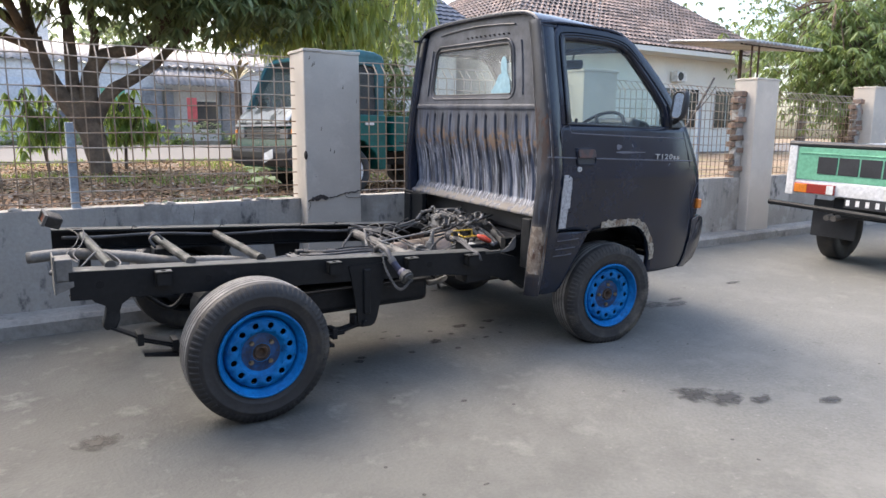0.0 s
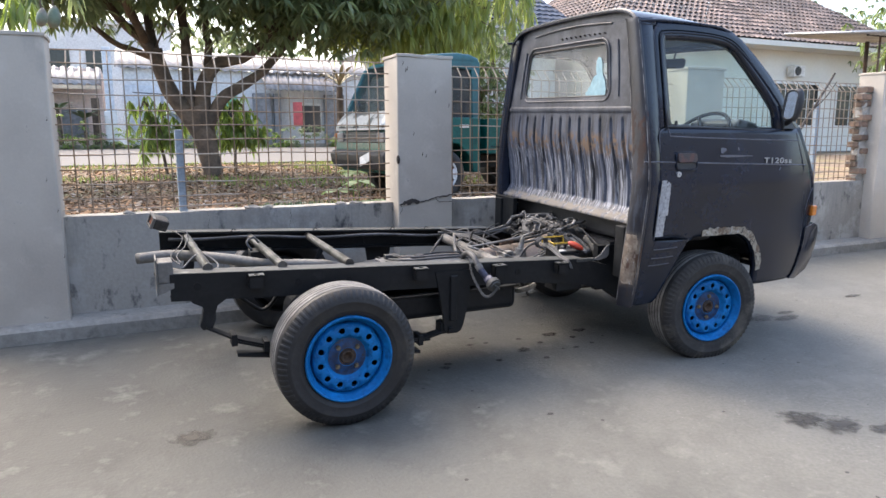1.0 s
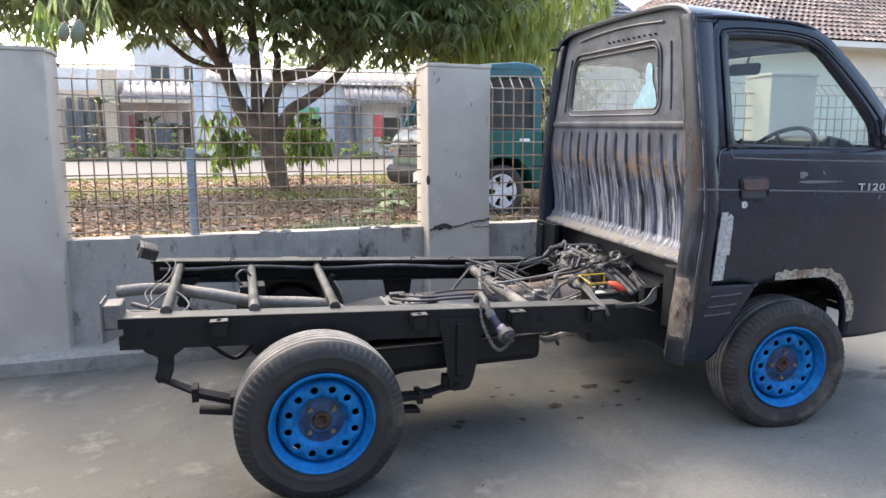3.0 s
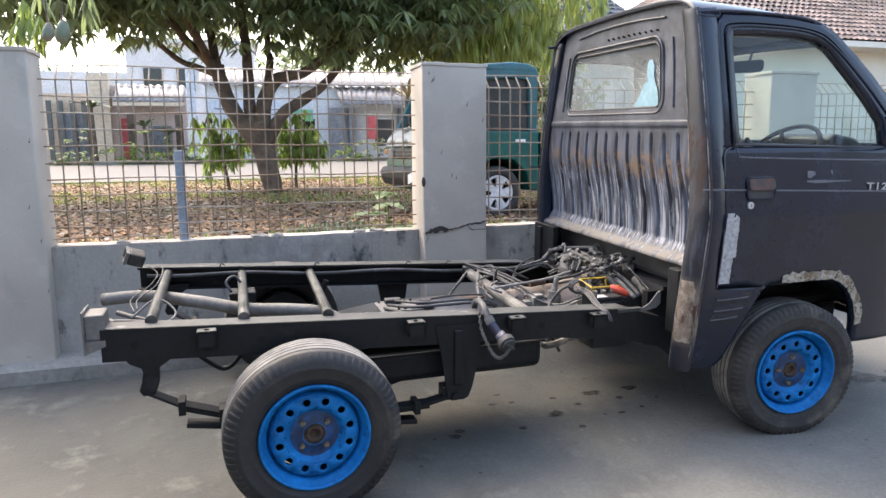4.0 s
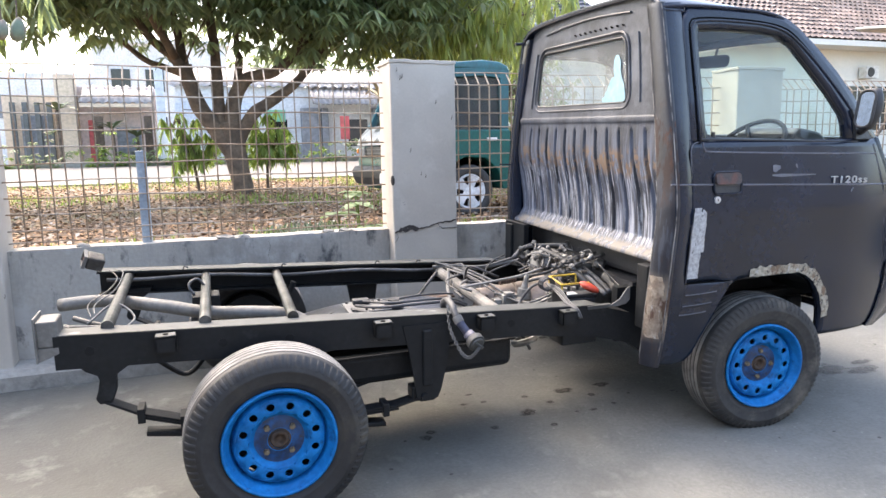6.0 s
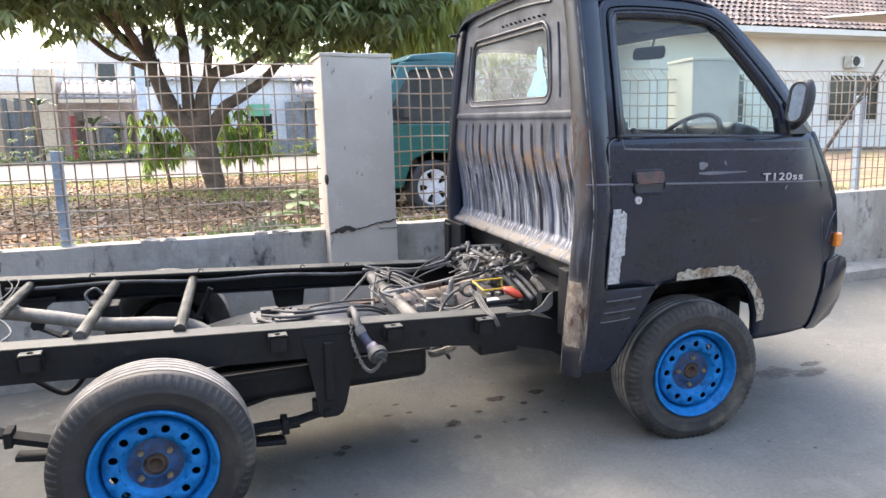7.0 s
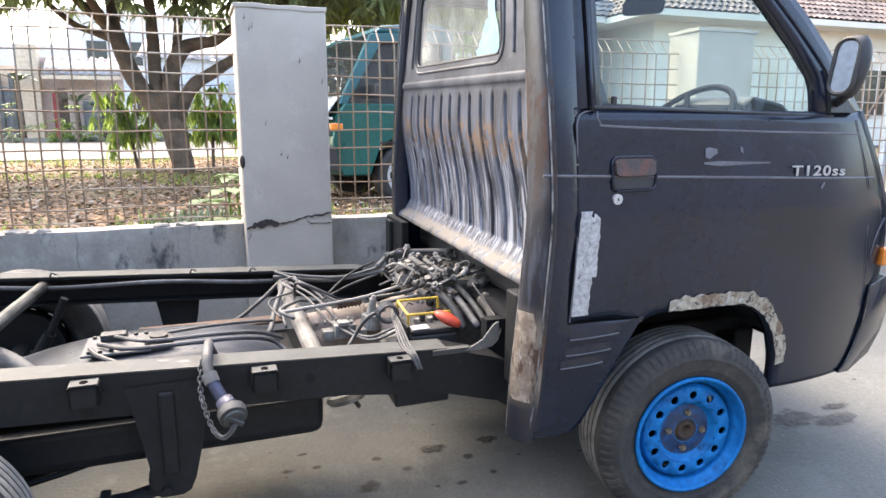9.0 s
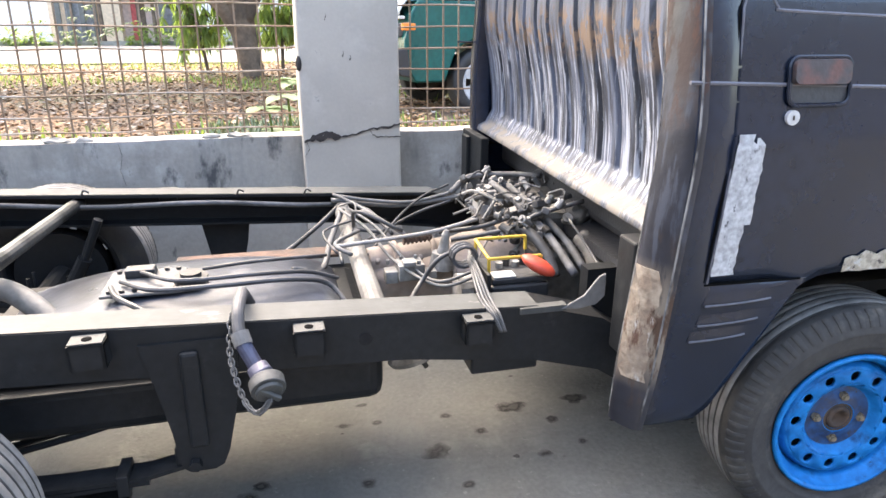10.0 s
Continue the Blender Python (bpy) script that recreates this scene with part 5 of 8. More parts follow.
for mirror in (False, True):
    rows = []
    zs_c = [0.335, 0.36, 0.40, 0.45, 0.50, 0.55, 0.60, 0.65, 0.70, 0.745, 0.80, 0.85, 0.92, 1.0, 1.08, 1.15, 1.22, 1.3, 1.38, 1.45, 1.52, 1.6, 1.66, 1.72, 1.745]
    for z in zs_c:
        y = side_y(1.47, z)
        xo, xi, inn = post_edges(z, mirror)
        wob = 0.004 * noise.noise((z * 9, 3, mirror))
        row = [(xo + 0.014, y - 0.0015, z), (xo + 0.003, y - 0.001, z)]
        for k in (0.06, 0.25, 0.5, 0.75, 0.94):
            row.append((xo + (xi - xo) * k - 0.006 * math.sin(math.pi * k) - 0.003, y + inn * k, z))
        row += [(xi + wob, y + inn, z), (xi + (0.045 if z > 0.74 else 0.012), y + inn + 0.006, z)]
        rows.append([(a, 2 * YC - b if mirror else b, c) for a, b, c in row])
    bm = sheet(B(), rows)
    bmesh.ops.recalc_face_normals(bm, faces=bm.faces[:])
    c = part("corner_post", bm, BLACK if mirror else CORNER, truck, "black cab corner post" if mirror else "rusty scraped cab corner post")
    if not mirror:
        seam = [(post_edges(z, False)[0] + 0.001, side_y(1.47, z) - 0.0015 + 0.001 * noise.noise((z * 30, 0, 0)), z) for z in zs_c[1:]]
        part("corner_seam", tube(B(), seam, 0.0024, 6, 2), SEAMWEAR, truck, "scraped pale seam edge")
        seam = [(post_edges(z, False)[1] - 0.002, side_y(1.47, z) + post_edges(z, False)[2] + 0.001, z) for z in zs_c[1:-2]]
        part("corner_seam", tube(B(), seam, 0.0022, 6, 2), SEAMWEAR, truck, "scraped pale seam edge")
    shell(c, 0.004, 0)
    soften(c, 50)

rng = random.Random(31)
rows = []
for k in range(15):
    z = 0.455 + 0.018 * k
    y = side_y(1.47, z)
    xo, xi, inn = post_edges(z, False)
    lo, hi = 0.12 + rng.uniform(-0.10, 0.12), 0.88 + rng.uniform(-0.22, 0.10)
    rows.append([(xo + (xi - xo) * q - 0.006 * math.sin(math.pi * q) - 0.0072, y + inn * q, z) for q in (lo, lo + (hi - lo) * 0.35, lo + (hi - lo) * 0.7, hi)])
shell(part("filler_patch", sheet(B(), rows), POSTPUTTY, truck, "rust-stained tan filler on the corner post"), 0.001, 0)

# ---- cab details ----
def on_side(x, z, out=0.003, mirror=False):
    y = side_y(x, z) - out
    return (x, 2 * YC - y if mirror else y, z)


def side_patch(cols, out, seed, ragged=0.006):
    """A thin ragged patch on the right side; cols as (x, z_low, z_high)."""
    rng = random.Random(seed)
    lo = [(x + rng.uniform(-1, 1) * ragged * 0.3, a + rng.uniform(-1, 1) * ragged) for x, a, b in cols]
    hi = [(x + rng.uniform(-1, 1) * ragged * 0.3, b + rng.uniform(-1, 1) * ragged) for x, a, b in cols]
    bm = B()
    n = 3
    rows = [[on_side(p[0] + (q[0] - p[0]) * k / n, p[1] + (q[1] - p[1]) * k / n, out) for k in range(n + 1)] for p, q in zip(lo, hi)]
    return sheet(bm, rows)


# bare filler beside the rear shut line, stacked in short ragged columns
def ragged_strip(x0, x1, z0, z1, seed, n=22):
    rng = random.Random(seed)
    rows = []
    for k in range(n + 1):
        z = z0 + (z1 - z0) * k / n
        a, b = x0 + rng.uniform(-0.001, 0.001), x1 + rng.uniform(-0.003, 0.002)
        if k in (n - 1, n):
            a, b = a + 0.004, b - rng.uniform(0, 0.02)
        rows.append([on_side(a + (b - a) * j / 3, z, 0.0035) for j in range(4)])
    return sheet(B(), rows)


shell(part("filler_patch", ragged_strip(1.562, 1.612, 0.695, 0.975, 2), PUTTY, truck, "flaking pale grey filler strip"), 0.0015, 0)
shell(part("filler_patch", ragged_strip(1.600, 1.624, 0.80, 0.968, 5, 14), PUTTY, truck, "flaking pale grey filler strip"), 0.001, 0)
# filler round the arch
rng = random.Random(9)
rows = []
for k in range(34):
    t = k / 33
    if t < 0.45:
        x, z, nx, nz = 1.875 + 0.235 * t / 0.45, 0.672, 0, 1
    else:
        a = radians(90 - 79 * (t - 0.45) / 0.55)
        x, z, nx, nz = 2.11 + 0.20 * math.cos(a), 0.404 + 0.268 * math.sin(a), math.cos(a), math.sin(a)
    w = 0.046 * (0.84 + 0.28 * rng.random()) * (0.8 if k in (0, 33) else 1)
    i0 = 0.003 + 0.004 * rng.random()
    rows.append([on_side(x + nx * (i0 + (w - i0) * j / 3), z + nz * (i0 + (w - i0) * j / 3), 0.0035) for j in range(4)])
shell(part("filler_patch", sheet(B(), rows), PUTTY2, truck, "chipped tan filler round the wheel arch"), 0.0015, 0)
for cols, sd, mm in (([(1.955, 1.105, 1.128), (1.97, 1.100, 1.13), (1.985, 1.108, 1.128), (1.995, 1.11, 1.122)], 4, LINE), ([(2.075, 1.115, 1.128), (2.085, 1.108, 1.127)], 5, LINE),
                     ([(1.95, 1.082, 1.088), (2.0, 1.080, 1.090), (2.1, 1.080, 1.089), (2.18, 1.081, 1.085)], 6, LINE), ([(2.372, 1.005, 1.012), (2.38, 1.012, 1.022), (2.388, 1.02, 1.027)], 7, LINE)):
    part("paint_scuff", side_patch(cols, 0.0022, sd, 0.003), mm, truck, "pale paint scuff")

for mirror in (False, True):
    # crease along the door and quarter, pressed line under the window
    line = [on_side(1.462 + 0.0965 * k, 1.066 - 0.033 * 0.0965 * k, -0.0005, mirror) for k in range(13)]
    part("body_crease", tube(B(), line, 0.0038, 6, 2), LINE if not mirror else BLACK, truck, "pressed crease line")
    line = [on_side(x, z, -0.0005, mirror) for x, z in ((1.622, 1.222), (1.622, 1.205), (1.632, 1.190), (1.65, 1.185), (1.9, 1.176), (2.2, 1.168), (2.4, 1.164), (2.54, 1.160))]
    part("pressed_line", tube(B(), line, 0.0032, 6, 3), LINE if not mirror else BLACK, truck)
    # shut line of the door: a rounded edge bead beside a dark gap
    edge = [(1.5535, 0.68), (1.5535, 0.9), (1.5535, 1.15), (1.556, 1.195), (1.57, 1.218), (1.60, 1.226)]
    part("shut_line", tube(B(), [on_side(x, z, -0.002, mirror) for x, z in edge], 0.0028, 6, 3), HOLE, truck)
    part("door_edge", tube(B(), [on_side(x + 0.007, z - 0.002, 0.000, mirror) for x, z in edge], 0.0022, 6, 3), LINE, truck)
    part("door_bottom_gap", tube(B(), [on_side(x, z, -0.002, mirror) for x, z in ((1.556, 0.675), (1.65, 0.673), (1.78, 0.670))], 0.0035, 6, 2), HOLE, truck)
    part("belt_strip", tube(B(), [on_side(x, z, -0.003, mirror) for x, z in ((1.60, 1.232), (1.9, 1.226), (2.2, 1.218), (2.43, 1.212))], 0.005, 8, 3), PLASTIC, truck)
    # front shut line, and the small panel behind the mirror foot
    edge = [(2.535, 1.20), (2.568, 1.10), (2.599, 1.0), (2.641, 0.84), (2.668, 0.74), (2.690, 0.67), (2.692, 0.60)]
    part("shut_line", tube(B(), [on_side(x, z, -0.002, mirror) for x, z in edge], 0.0028, 6, 3), HOLE, truck)
    part("door_edge", tube(B(), [on_side(x - 0.006, z, 0.000, mirror) for x, z in edge], 0.0018, 6, 3), LINE, truck)
    sail = [(2.405, 1.222), (2.408, 1.30), (2.395, 1.345), (2.37, 1.36), (2.43, 1.32), (2.50, 1.235), (2.51, 1.222)]
    bm = B()
    bm.faces.new([bm.verts.new(on_side(x, z, 0.006, mirror)) for x, z in sail[:3] + sail[4:]])
    shell(part("mirror_sail", bm, PLASTIC, truck, "black triangular panel at the mirror foot"), 0.012, 0)
    # three louvres
    for k in range(3):
        x0, z0, ln = ((1.560, 0.628, 0.185), (1.553, 0.583, 0.170), (1.541, 0.547, 0.158))[k]
        rows = []
        for j in range(9):
            t = j / 8
            b = math.sin(math.pi * min(1, t * 1.15 + 0.02)) ** 0.6
            x = x0 + ln * t
            rows.append([on_side(x + dx, z0 + 0.005 * t + dz, o, mirror) for dx, dz, o in ((0, -0.003, 0.0005), (0, 0.000, 0.006 * b), (0.002, 0.005, 0.0055 * b), (0.006, 0.022, 0.0005))])
        lv = part("louvre", sheet(B(), rows), BLACK, truck, "pressed cooling louvre")
        soften(lv, 50)
        # Lip drawn pale: the louvre's highlight as colour.
        part("louvre_edge", tube(B(), [on_side(x0 + ln * t, z0 + 0.005 * t - 0.001, 0.005 * math.sin(math.pi * min(1, t * 1.15 + 0.02)) ** 0.6, mirror) for t in (0.03, 0.25, 0.5, 0.75, 0.86)], 0.0026, 6, 2), LINE, lv)
    # door handle in its recess
    hx, hz = 1.725, 1.075
    bm = B()
    bm.faces.new([bm.verts.new(on_side(hx + p, hz - 0.008 + q, 0.0022, mirror)) for p, q in rounded_loop(-0.066, 0.066, -0.044, 0.040, 0.018)])
    rec = part("handle_recess", bm, PLASTIC, truck)
    loop = [on_side(hx + p, hz - 0.008 + q, 0.004, mirror) for p, q in rounded_loop(-0.066, 0.066, -0.044, 0.040, 0.018)]
    part("recess_rim", tube(B(), loop + [loop[0]], 0.0045, 8, 1, caps=False), BLACK, rec)
    bm = B()
    top = [bm.verts.new(on_side(hx + p, hz + 0.006 + q, 0.014, mirror)) for p, q in rounded_loop(-0.060, 0.060, -0.020, 0.022, 0.012)]
    low = [bm.verts.new(on_side(hx + p, hz + 0.006 + q, 0.003, mirror)) for p, q in rounded_loop(-0.062, 0.062, -0.022, 0.024, 0.013)]
    bm.faces.new(top)
    for i in range(len(top)):
        bm.faces.new((top[i], low[i], low[(i + 1) % len(top)], top[(i + 1) % len(top)]))
    bmesh.ops.recalc_face_normals(bm, faces=bm.faces[:])
    part("door_handle", bm, HANDLE, truck, "door handle worn to brown")
    part("door_lock", tube(B(), [on_side(1.672, 1.002, -0.002, mirror), on_side(1.672, 1.002, 0.007, mirror)], 0.0135, 20, 1), BADGE, truck, "round steel door lock")
    part("key_slot", tube(B(), [on_side(1.672, 0.998, 0.0078, mirror), on_side(1.672, 1.006, 0.0078, mirror)], 0.0018, 6, 1), CRACK, truck)

# model badge
fc = bpy.data.curves.new("badge", "FONT")
fc.body, fc.size, fc.extrude, fc.space_character, fc.offset = "T120ss", 0.041, 0.0012, 1.16, 0.0007
fo = bpy.data.objects.new("badge", fc)
scene.collection.objects.link(fo)
bpy.context.view_layer.update()
me = bpy.data.meshes.new_from_object(fo.evaluated_get(bpy.context.evaluated_depsgraph_get()))
bpy.data.objects.remove(fo)
me.materials.clear()
me.materials.append(BADGE)
badge = new("badge", me)
badge.parent = truck
badge.matrix_local = pose(2.258, side_y(2.262, 1.06) - 0.005, 1.046, 90, 1.2, 0.9) @ Matrix.Diagonal((1.58, 1, 1, 1))
tagged(badge, "silver model badge lettering on the door")

# side mirror on its arm
for mirror in (False, True):
    sgn = 1 if not mirror else -1
    def mp(x, y, z):
        return (x, y if not mirror else 2 * YC - y, z)
    bm = tube(B(), [mp(2.44, 0.015, 1.250), mp(2.41, -0.03, 1.262), mp(2.365, -0.085, 1.285)], 0.014, 10, 4)
    arm = part("mirror_arm", bm, PLASTIC, truck, "black mirror arm")
    rows = []
    for k in range(13):
        t = k / 12
        s = math.sin(math.pi * min(max(t, 0.02), 0.98)) ** 0.35
        z = 1.262 + 0.165 * t
        rows.append([mp(2.338 + 0.032 * math.cos(a) * s + 0.03 * t - 0.15 * 0.038 * s * math.sin(a), -0.100 + 0.038 * s * math.sin(a), z) for a in (2 * math.pi * j / 16 for j in range(17))])
    bm = sheet(B(), rows)
    bmesh.ops.remove_doubles(bm, verts=bm.verts[:], dist=0.0002)
    bmesh.ops.holes_fill(bm, edges=bm.edges[:])
    bmesh.ops.recalc_face_normals(bm, faces=bm.faces[:])
    house_m = part("side_mirror", bm, PLASTIC, truck, "black plastic side mirror", smooth=True)
    bm = B()
    bm.faces.new([bm.verts.new(mp(2.307 + 0.03 * (q / 0.2) - 0.15 * p, -0.100 + p, 1.264 + q)) for p, q in rounded_loop(-0.029, 0.029, 0.012, 0.150, 0.027)])
    bmesh.ops.recalc_face_normals(bm, faces=bm.faces[:])
    part("mirror_glass", bm, MIRROR, house_m)
    loop = [mp(2.307 + 0.03 * (q / 0.2) - 0.15 * p, -0.100 + p, 1.264 + q) for p, q in rounded_loop(-0.032, 0.032, 0.008, 0.154, 0.029)]
    part("mirror_rim", tube(B(), loop + [loop[0]], 0.006, 8, 1, caps=False), PLASTIC, house_m)

# inside the cab
bm = sheet(B(), [[(x, YC + u * 0.45, 0.60) for u in (-1, 1)] for x in (1.54, 2.55)])
shell(part("cab_floor", bm, PLASTIC, truck), 0.03, 0)
bm = box(B(), 1.60, 1.72, 0.12, 1.37, 0.62, 1.13)
part("seat_back", bevel_all(bm, 0.03, 3), SEAT, truck, "black vinyl bench seat back")
bm = box(B(), 1.70, 2.10, 0.12, 1.37, 0.62, 0.83)
part("seat_cushion", bevel_all(bm, 0.03, 3), SEAT, truck, "black vinyl bench seat cushion")
bm = B()
prism(bm, [(2.36, 0.75), (2.34, 1.12), (2.38, 1.185), (2.46, 1.20), (2.60, 1.17), (2.66, 0.80)], "y", 0.10, 2 * YC - 0.10)
dash = part("dashboard", bevel_all(bm, 0.015), PLASTIC, truck, "black plastic dashboard")
bm = prism(B(), [(2.29, 1.15), (2.30, 1.245), (2.34, 1.272), (2.46, 1.25), (2.55, 1.18)], "y", 0.22, 0.56)
part("instrument_cowl", bevel_all(bm, 0.012), PLASTIC, dash)
# steering wheel, laid back
sw_m = Matrix.Translation((2.205, 0.40, 1.174)) @ Matrix.Rotation(radians(-44), 4, "Y")
bm = B()
ring = [sw_m @ Vector((0.185 * math.cos(a), 0.185 * math.sin(a), 0)) for a in (2 * math.pi * k / 40 for k in range(41))]
tube(bm, ring, 0.0105, 10, 1, caps=False)
sw = part("steering_wheel", bm, MATT, truck, "thin black steering wheel", smooth=True)
bm = B()
for a in (0.6, 2.54, 4.2, 5.2):
    tube(bm, [sw_m @ Vector((0, 0, -0.03)), sw_m @ Vector((0.18 * math.cos(a), 0.18 * math.sin(a), 0))], 0.010, 8, 1)
cyl(bm, sw_m @ Vector((0, 0, -0.05)), sw_m @ Vector((0, 0, -0.015)), 0.045, 16)
cyl(bm, sw_m @ Vector((0, 0, -0.28)), sw_m @ Vector((0, 0, -0.04)), 0.022, 12)
part("steering_column", bm, MATT, sw)
bm = B()
sheet_pts = rounded_loop(-0.085, 0.085, -0.030, 0.030, 0.022)
im = Matrix.Translation((2.215, 0.66, 1.590)) @ Matrix.Rotation(radians(22), 4, "Z") @ Matrix.Rotation(radians(10), 4, "Y")
a = [bm.verts.new(im @ Vector((0, p, q))) for p, q in sheet_pts]
b = [bm.verts.new(im @ Vector((0.025, p * 0.85, q * 0.8))) for p, q in sheet_pts]
bm.faces.new(b)
for i in range(len(a)):
    bm.faces.new((a[i], b[i], b[(i + 1) % len(a)], a[(i + 1) % len(a)]))
tube(bm, [im @ Vector((0.02, 0, 0.02)), im @ Vector((0.04, 0.0, 0.10)), im @ Vector((0.10, 0.02, 0.15))], 0.006, 8, 3)
rm = part("interior_mirror", bm, PLASTIC, truck, "interior rear-view mirror on a stem")
bm = B()
bm.faces.new([bm.verts.new(im @ Vector((-0.001, p * 0.96, q * 0.92))) for p, q in sheet_pts])
part("mirror_glass", bm, MIRROR, rm)
bm = box(B(), 2.02, 2.16, 0.16, 0.66, 1.690, 1.712, Matrix.Translation((2.1, 0, 1.7)) @ Matrix.Rotation(radians(16), 4, "Y") @ Matrix.Translation((-2.1, 0, -1.7)))
part("sun_visor", bevel_all(bm, 0.008), PLASTIC, truck, "dark sun visor")
part("knob", bevel_all(box(B(), 1.675, 1.69, 0.02, 0.03, 1.23, 1.26), 0.003), PLASTIC, truck)

# wheel wells and dark underside of the cab
for s in (0, 1):
    def wy(y):
        return y if s == 0 else 2 * YC - y
    rows = []
    for k in range(15):
        a = radians(38 + 118 * k / 14)
        rows.append([(2.0 + 0.40 * math.cos(a), wy(y), 0.31 + 0.40 * math.sin(a)) for y in (0.05, 0.28)])
    shell(part("wheel_well", sheet(B(), rows), FRAME, truck, "black inner wheel arch"), 0.006, 0)
    bm = box(B(), 1.46, 2.5, *sorted((wy(0.29), wy(0.33))), 0.36, 0.60)
    part("inner_panel", bm, FRAME, truck)
    bm = cyl(B(), (2.0, wy(0.06), 0.285), (2.0, wy(0.14), 0.285), 0.135, 28)
    part("brake_drum", bm, FRAME, truck)
    bm = cyl(B(), (0.0, wy(0.05), 0.295), (0.0, wy(0.12), 0.295), 0.15, 28)
    part("brake_drum", bm, FRAME, truck)
part("front_cross_member", bevel_all(box(B(), 2.34, 2.42, 0.2, 2 * YC - 0.2, 0.36, 0.5), 0.008), FRAME, truck)
part("front_floor", box(B(), 1.95, 2.62, 0.22, 2 * YC - 0.22, 0.50, 0.53), FRAME, truck)
part("body_mount", bevel_all(box(B(), 1.455, 1.50, 0.085, 0.155, 0.47, 0.735), 0.005), FRAME, truck, "black body mount channel")
part("body_mount", bevel_all(box(B(), 1.455, 1.50, 2 * YC - 0.155, 2 * YC - 0.085, 0.47, 0.735), 0.005), FRAME, truck, "black body mount channel")
part("mount_box", bevel_all(box(B(), 1.15, 1.31, 0.21, 0.32, 0.40, 0.475), 0.006), FRAME, truck, "black mount box under the rail")
bm = prism(B(), [(1.350, 0.553), (1.405, 0.580), (1.440, 0.622), (1.456, 0.628), (1.456, 0.575), (1.435, 0.556), (1.390, 0.549)], "y", 0.190, 0.196)
for v in bm.verts:
    v.co.y += 0.05 * (v.co.z - 0.55)
part("torn_bracket", bevel_all(bm, 0.0015, 1), GREYC, truck, "bare torn sheet metal gusset")
part("rail_plate", box(B(), 1.255, 1.365, 0.192, 0.215, 0.548, 0.562), FRAME_TOP, truck)
# engine cover panel under the rear wall on the far side
part("far_panel", bevel_all(box(B(), 1.47, 1.50, 1.20, 2 * YC - 0.05, 0.40, 0.75), 0.004), FRAME, truck)

# ---- engine and gearbox ----
eng = part("engine_block", bevel_all(box(B(), 1.42, 1.86, 0.52, 0.98, 0.30, 0.56), 0.015), ENGINE, truck, "grimy grey engine block")
bm = box(B(), 1.46, 1.84, 0.62, 0.92, 0.56, 0.645)
part("cylinder_head", bevel_all(bm, 0.02), ENGINE, eng)
bm = cyl(B(), (0.98, 0.70, 0.44), (1.22, 0.71, 0.445), 0.055, 20, 0.085)
cyl(bm, (1.22, 0.71, 0.445), (1.42, 0.72, 0.45), 0.105, 24, 0.15)
cyl(bm, (1.215, 0.71, 0.445), (1.235, 0.71, 0.445), 0.10, 24)
soften(part("gearbox", bm, BEIGE, truck, "dusty gearbox casing"), 40, 0.006)
bm = B()
cyl(bm, (0.99, 0.72, 0.495), (1.235, 0.735, 0.50), 0.046, 20, 0.054)
cyl(bm, (1.06, 0.72, 0.496), (1.075, 0.72, 0.496), 0.060, 20)
cyl(bm, (1.17, 0.73, 0.498), (1.185, 0.73, 0.498), 0.064, 20)
for k in range(4):
    cyl(bm, (1.01 + 0.06 * k, 0.665, 0.515), (1.01 + 0.06 * k, 0.655, 0.53), 0.009, 6)
part("gearbox_cover", bevel_all(bm, 0.006), BEIGE, truck)
bm = cyl(B(), (1.185, 0.63, 0.50), (1.188, 0.63, 0.545), 0.036, 18, 0.030)
cyl(bm, (1.188, 0.63, 0.545), (1.195, 0.625, 0.60), 0.017, 14, 0.010)
cyl(bm, (1.195, 0.625, 0.598), (1.197, 0.624, 0.612), 0.013, 12, 0.006)
casting = B()
for a, b, c, d, e, f in ((1.055, 1.125, 0.575, 0.640, 0.49, 0.535), (1.065, 1.10, 0.565, 0.60, 0.535, 0.548), (1.02, 1.055, 0.59, 0.63, 0.48, 0.515), (1.125, 1.16, 0.58, 0.615, 0.49, 0.512)):
    box(casting, a, b, c, d, e, f)
for a, b in ((1.07, 0.585), (1.11, 0.585), (1.07, 0.63), (1.11, 0.63), (1.03, 0.61)):
    cyl(casting, (a, b, 0.53), (a, b, 0.545), 0.006, 6)
part("selector_housing", bevel_all(casting, 0.004), ALLOY, truck, "grimy alloy selector housing")
part("gear_lever", bm, ALLOY, truck, "grey gear lever stub")
bm = tube(B(), [(0.90, 0.70, 0.56), (1.0, 0.68, 0.575), (1.08, 0.67, 0.585), (1.18, 0.66, 0.60), (1.30, 0.68, 0.62)], 0.006, 8, 5)
part("shift_rod", bm, STEEL, truck)
bm = B()
for k in range(14):
    cyl(bm, (1.085 + 0.006 * k, 0.68, 0.572 + 0.0005 * k), (1.0895 + 0.006 * k, 0.68, 0.572 + 0.0005 * k), 0.014 - (0.004 if k % 2 else 0), 12)
part("rubber_bellows", bm, RUST, truck, "black rubber bellows")
bm = cyl(B(), (1.20, 0.52, 0.47), (1.29, 0.52, 0.47), 0.05, 18)
part("starter_motor", bm, ALLOY, truck)

# carburettor and intake: many small castings
rng = random.Random(77)
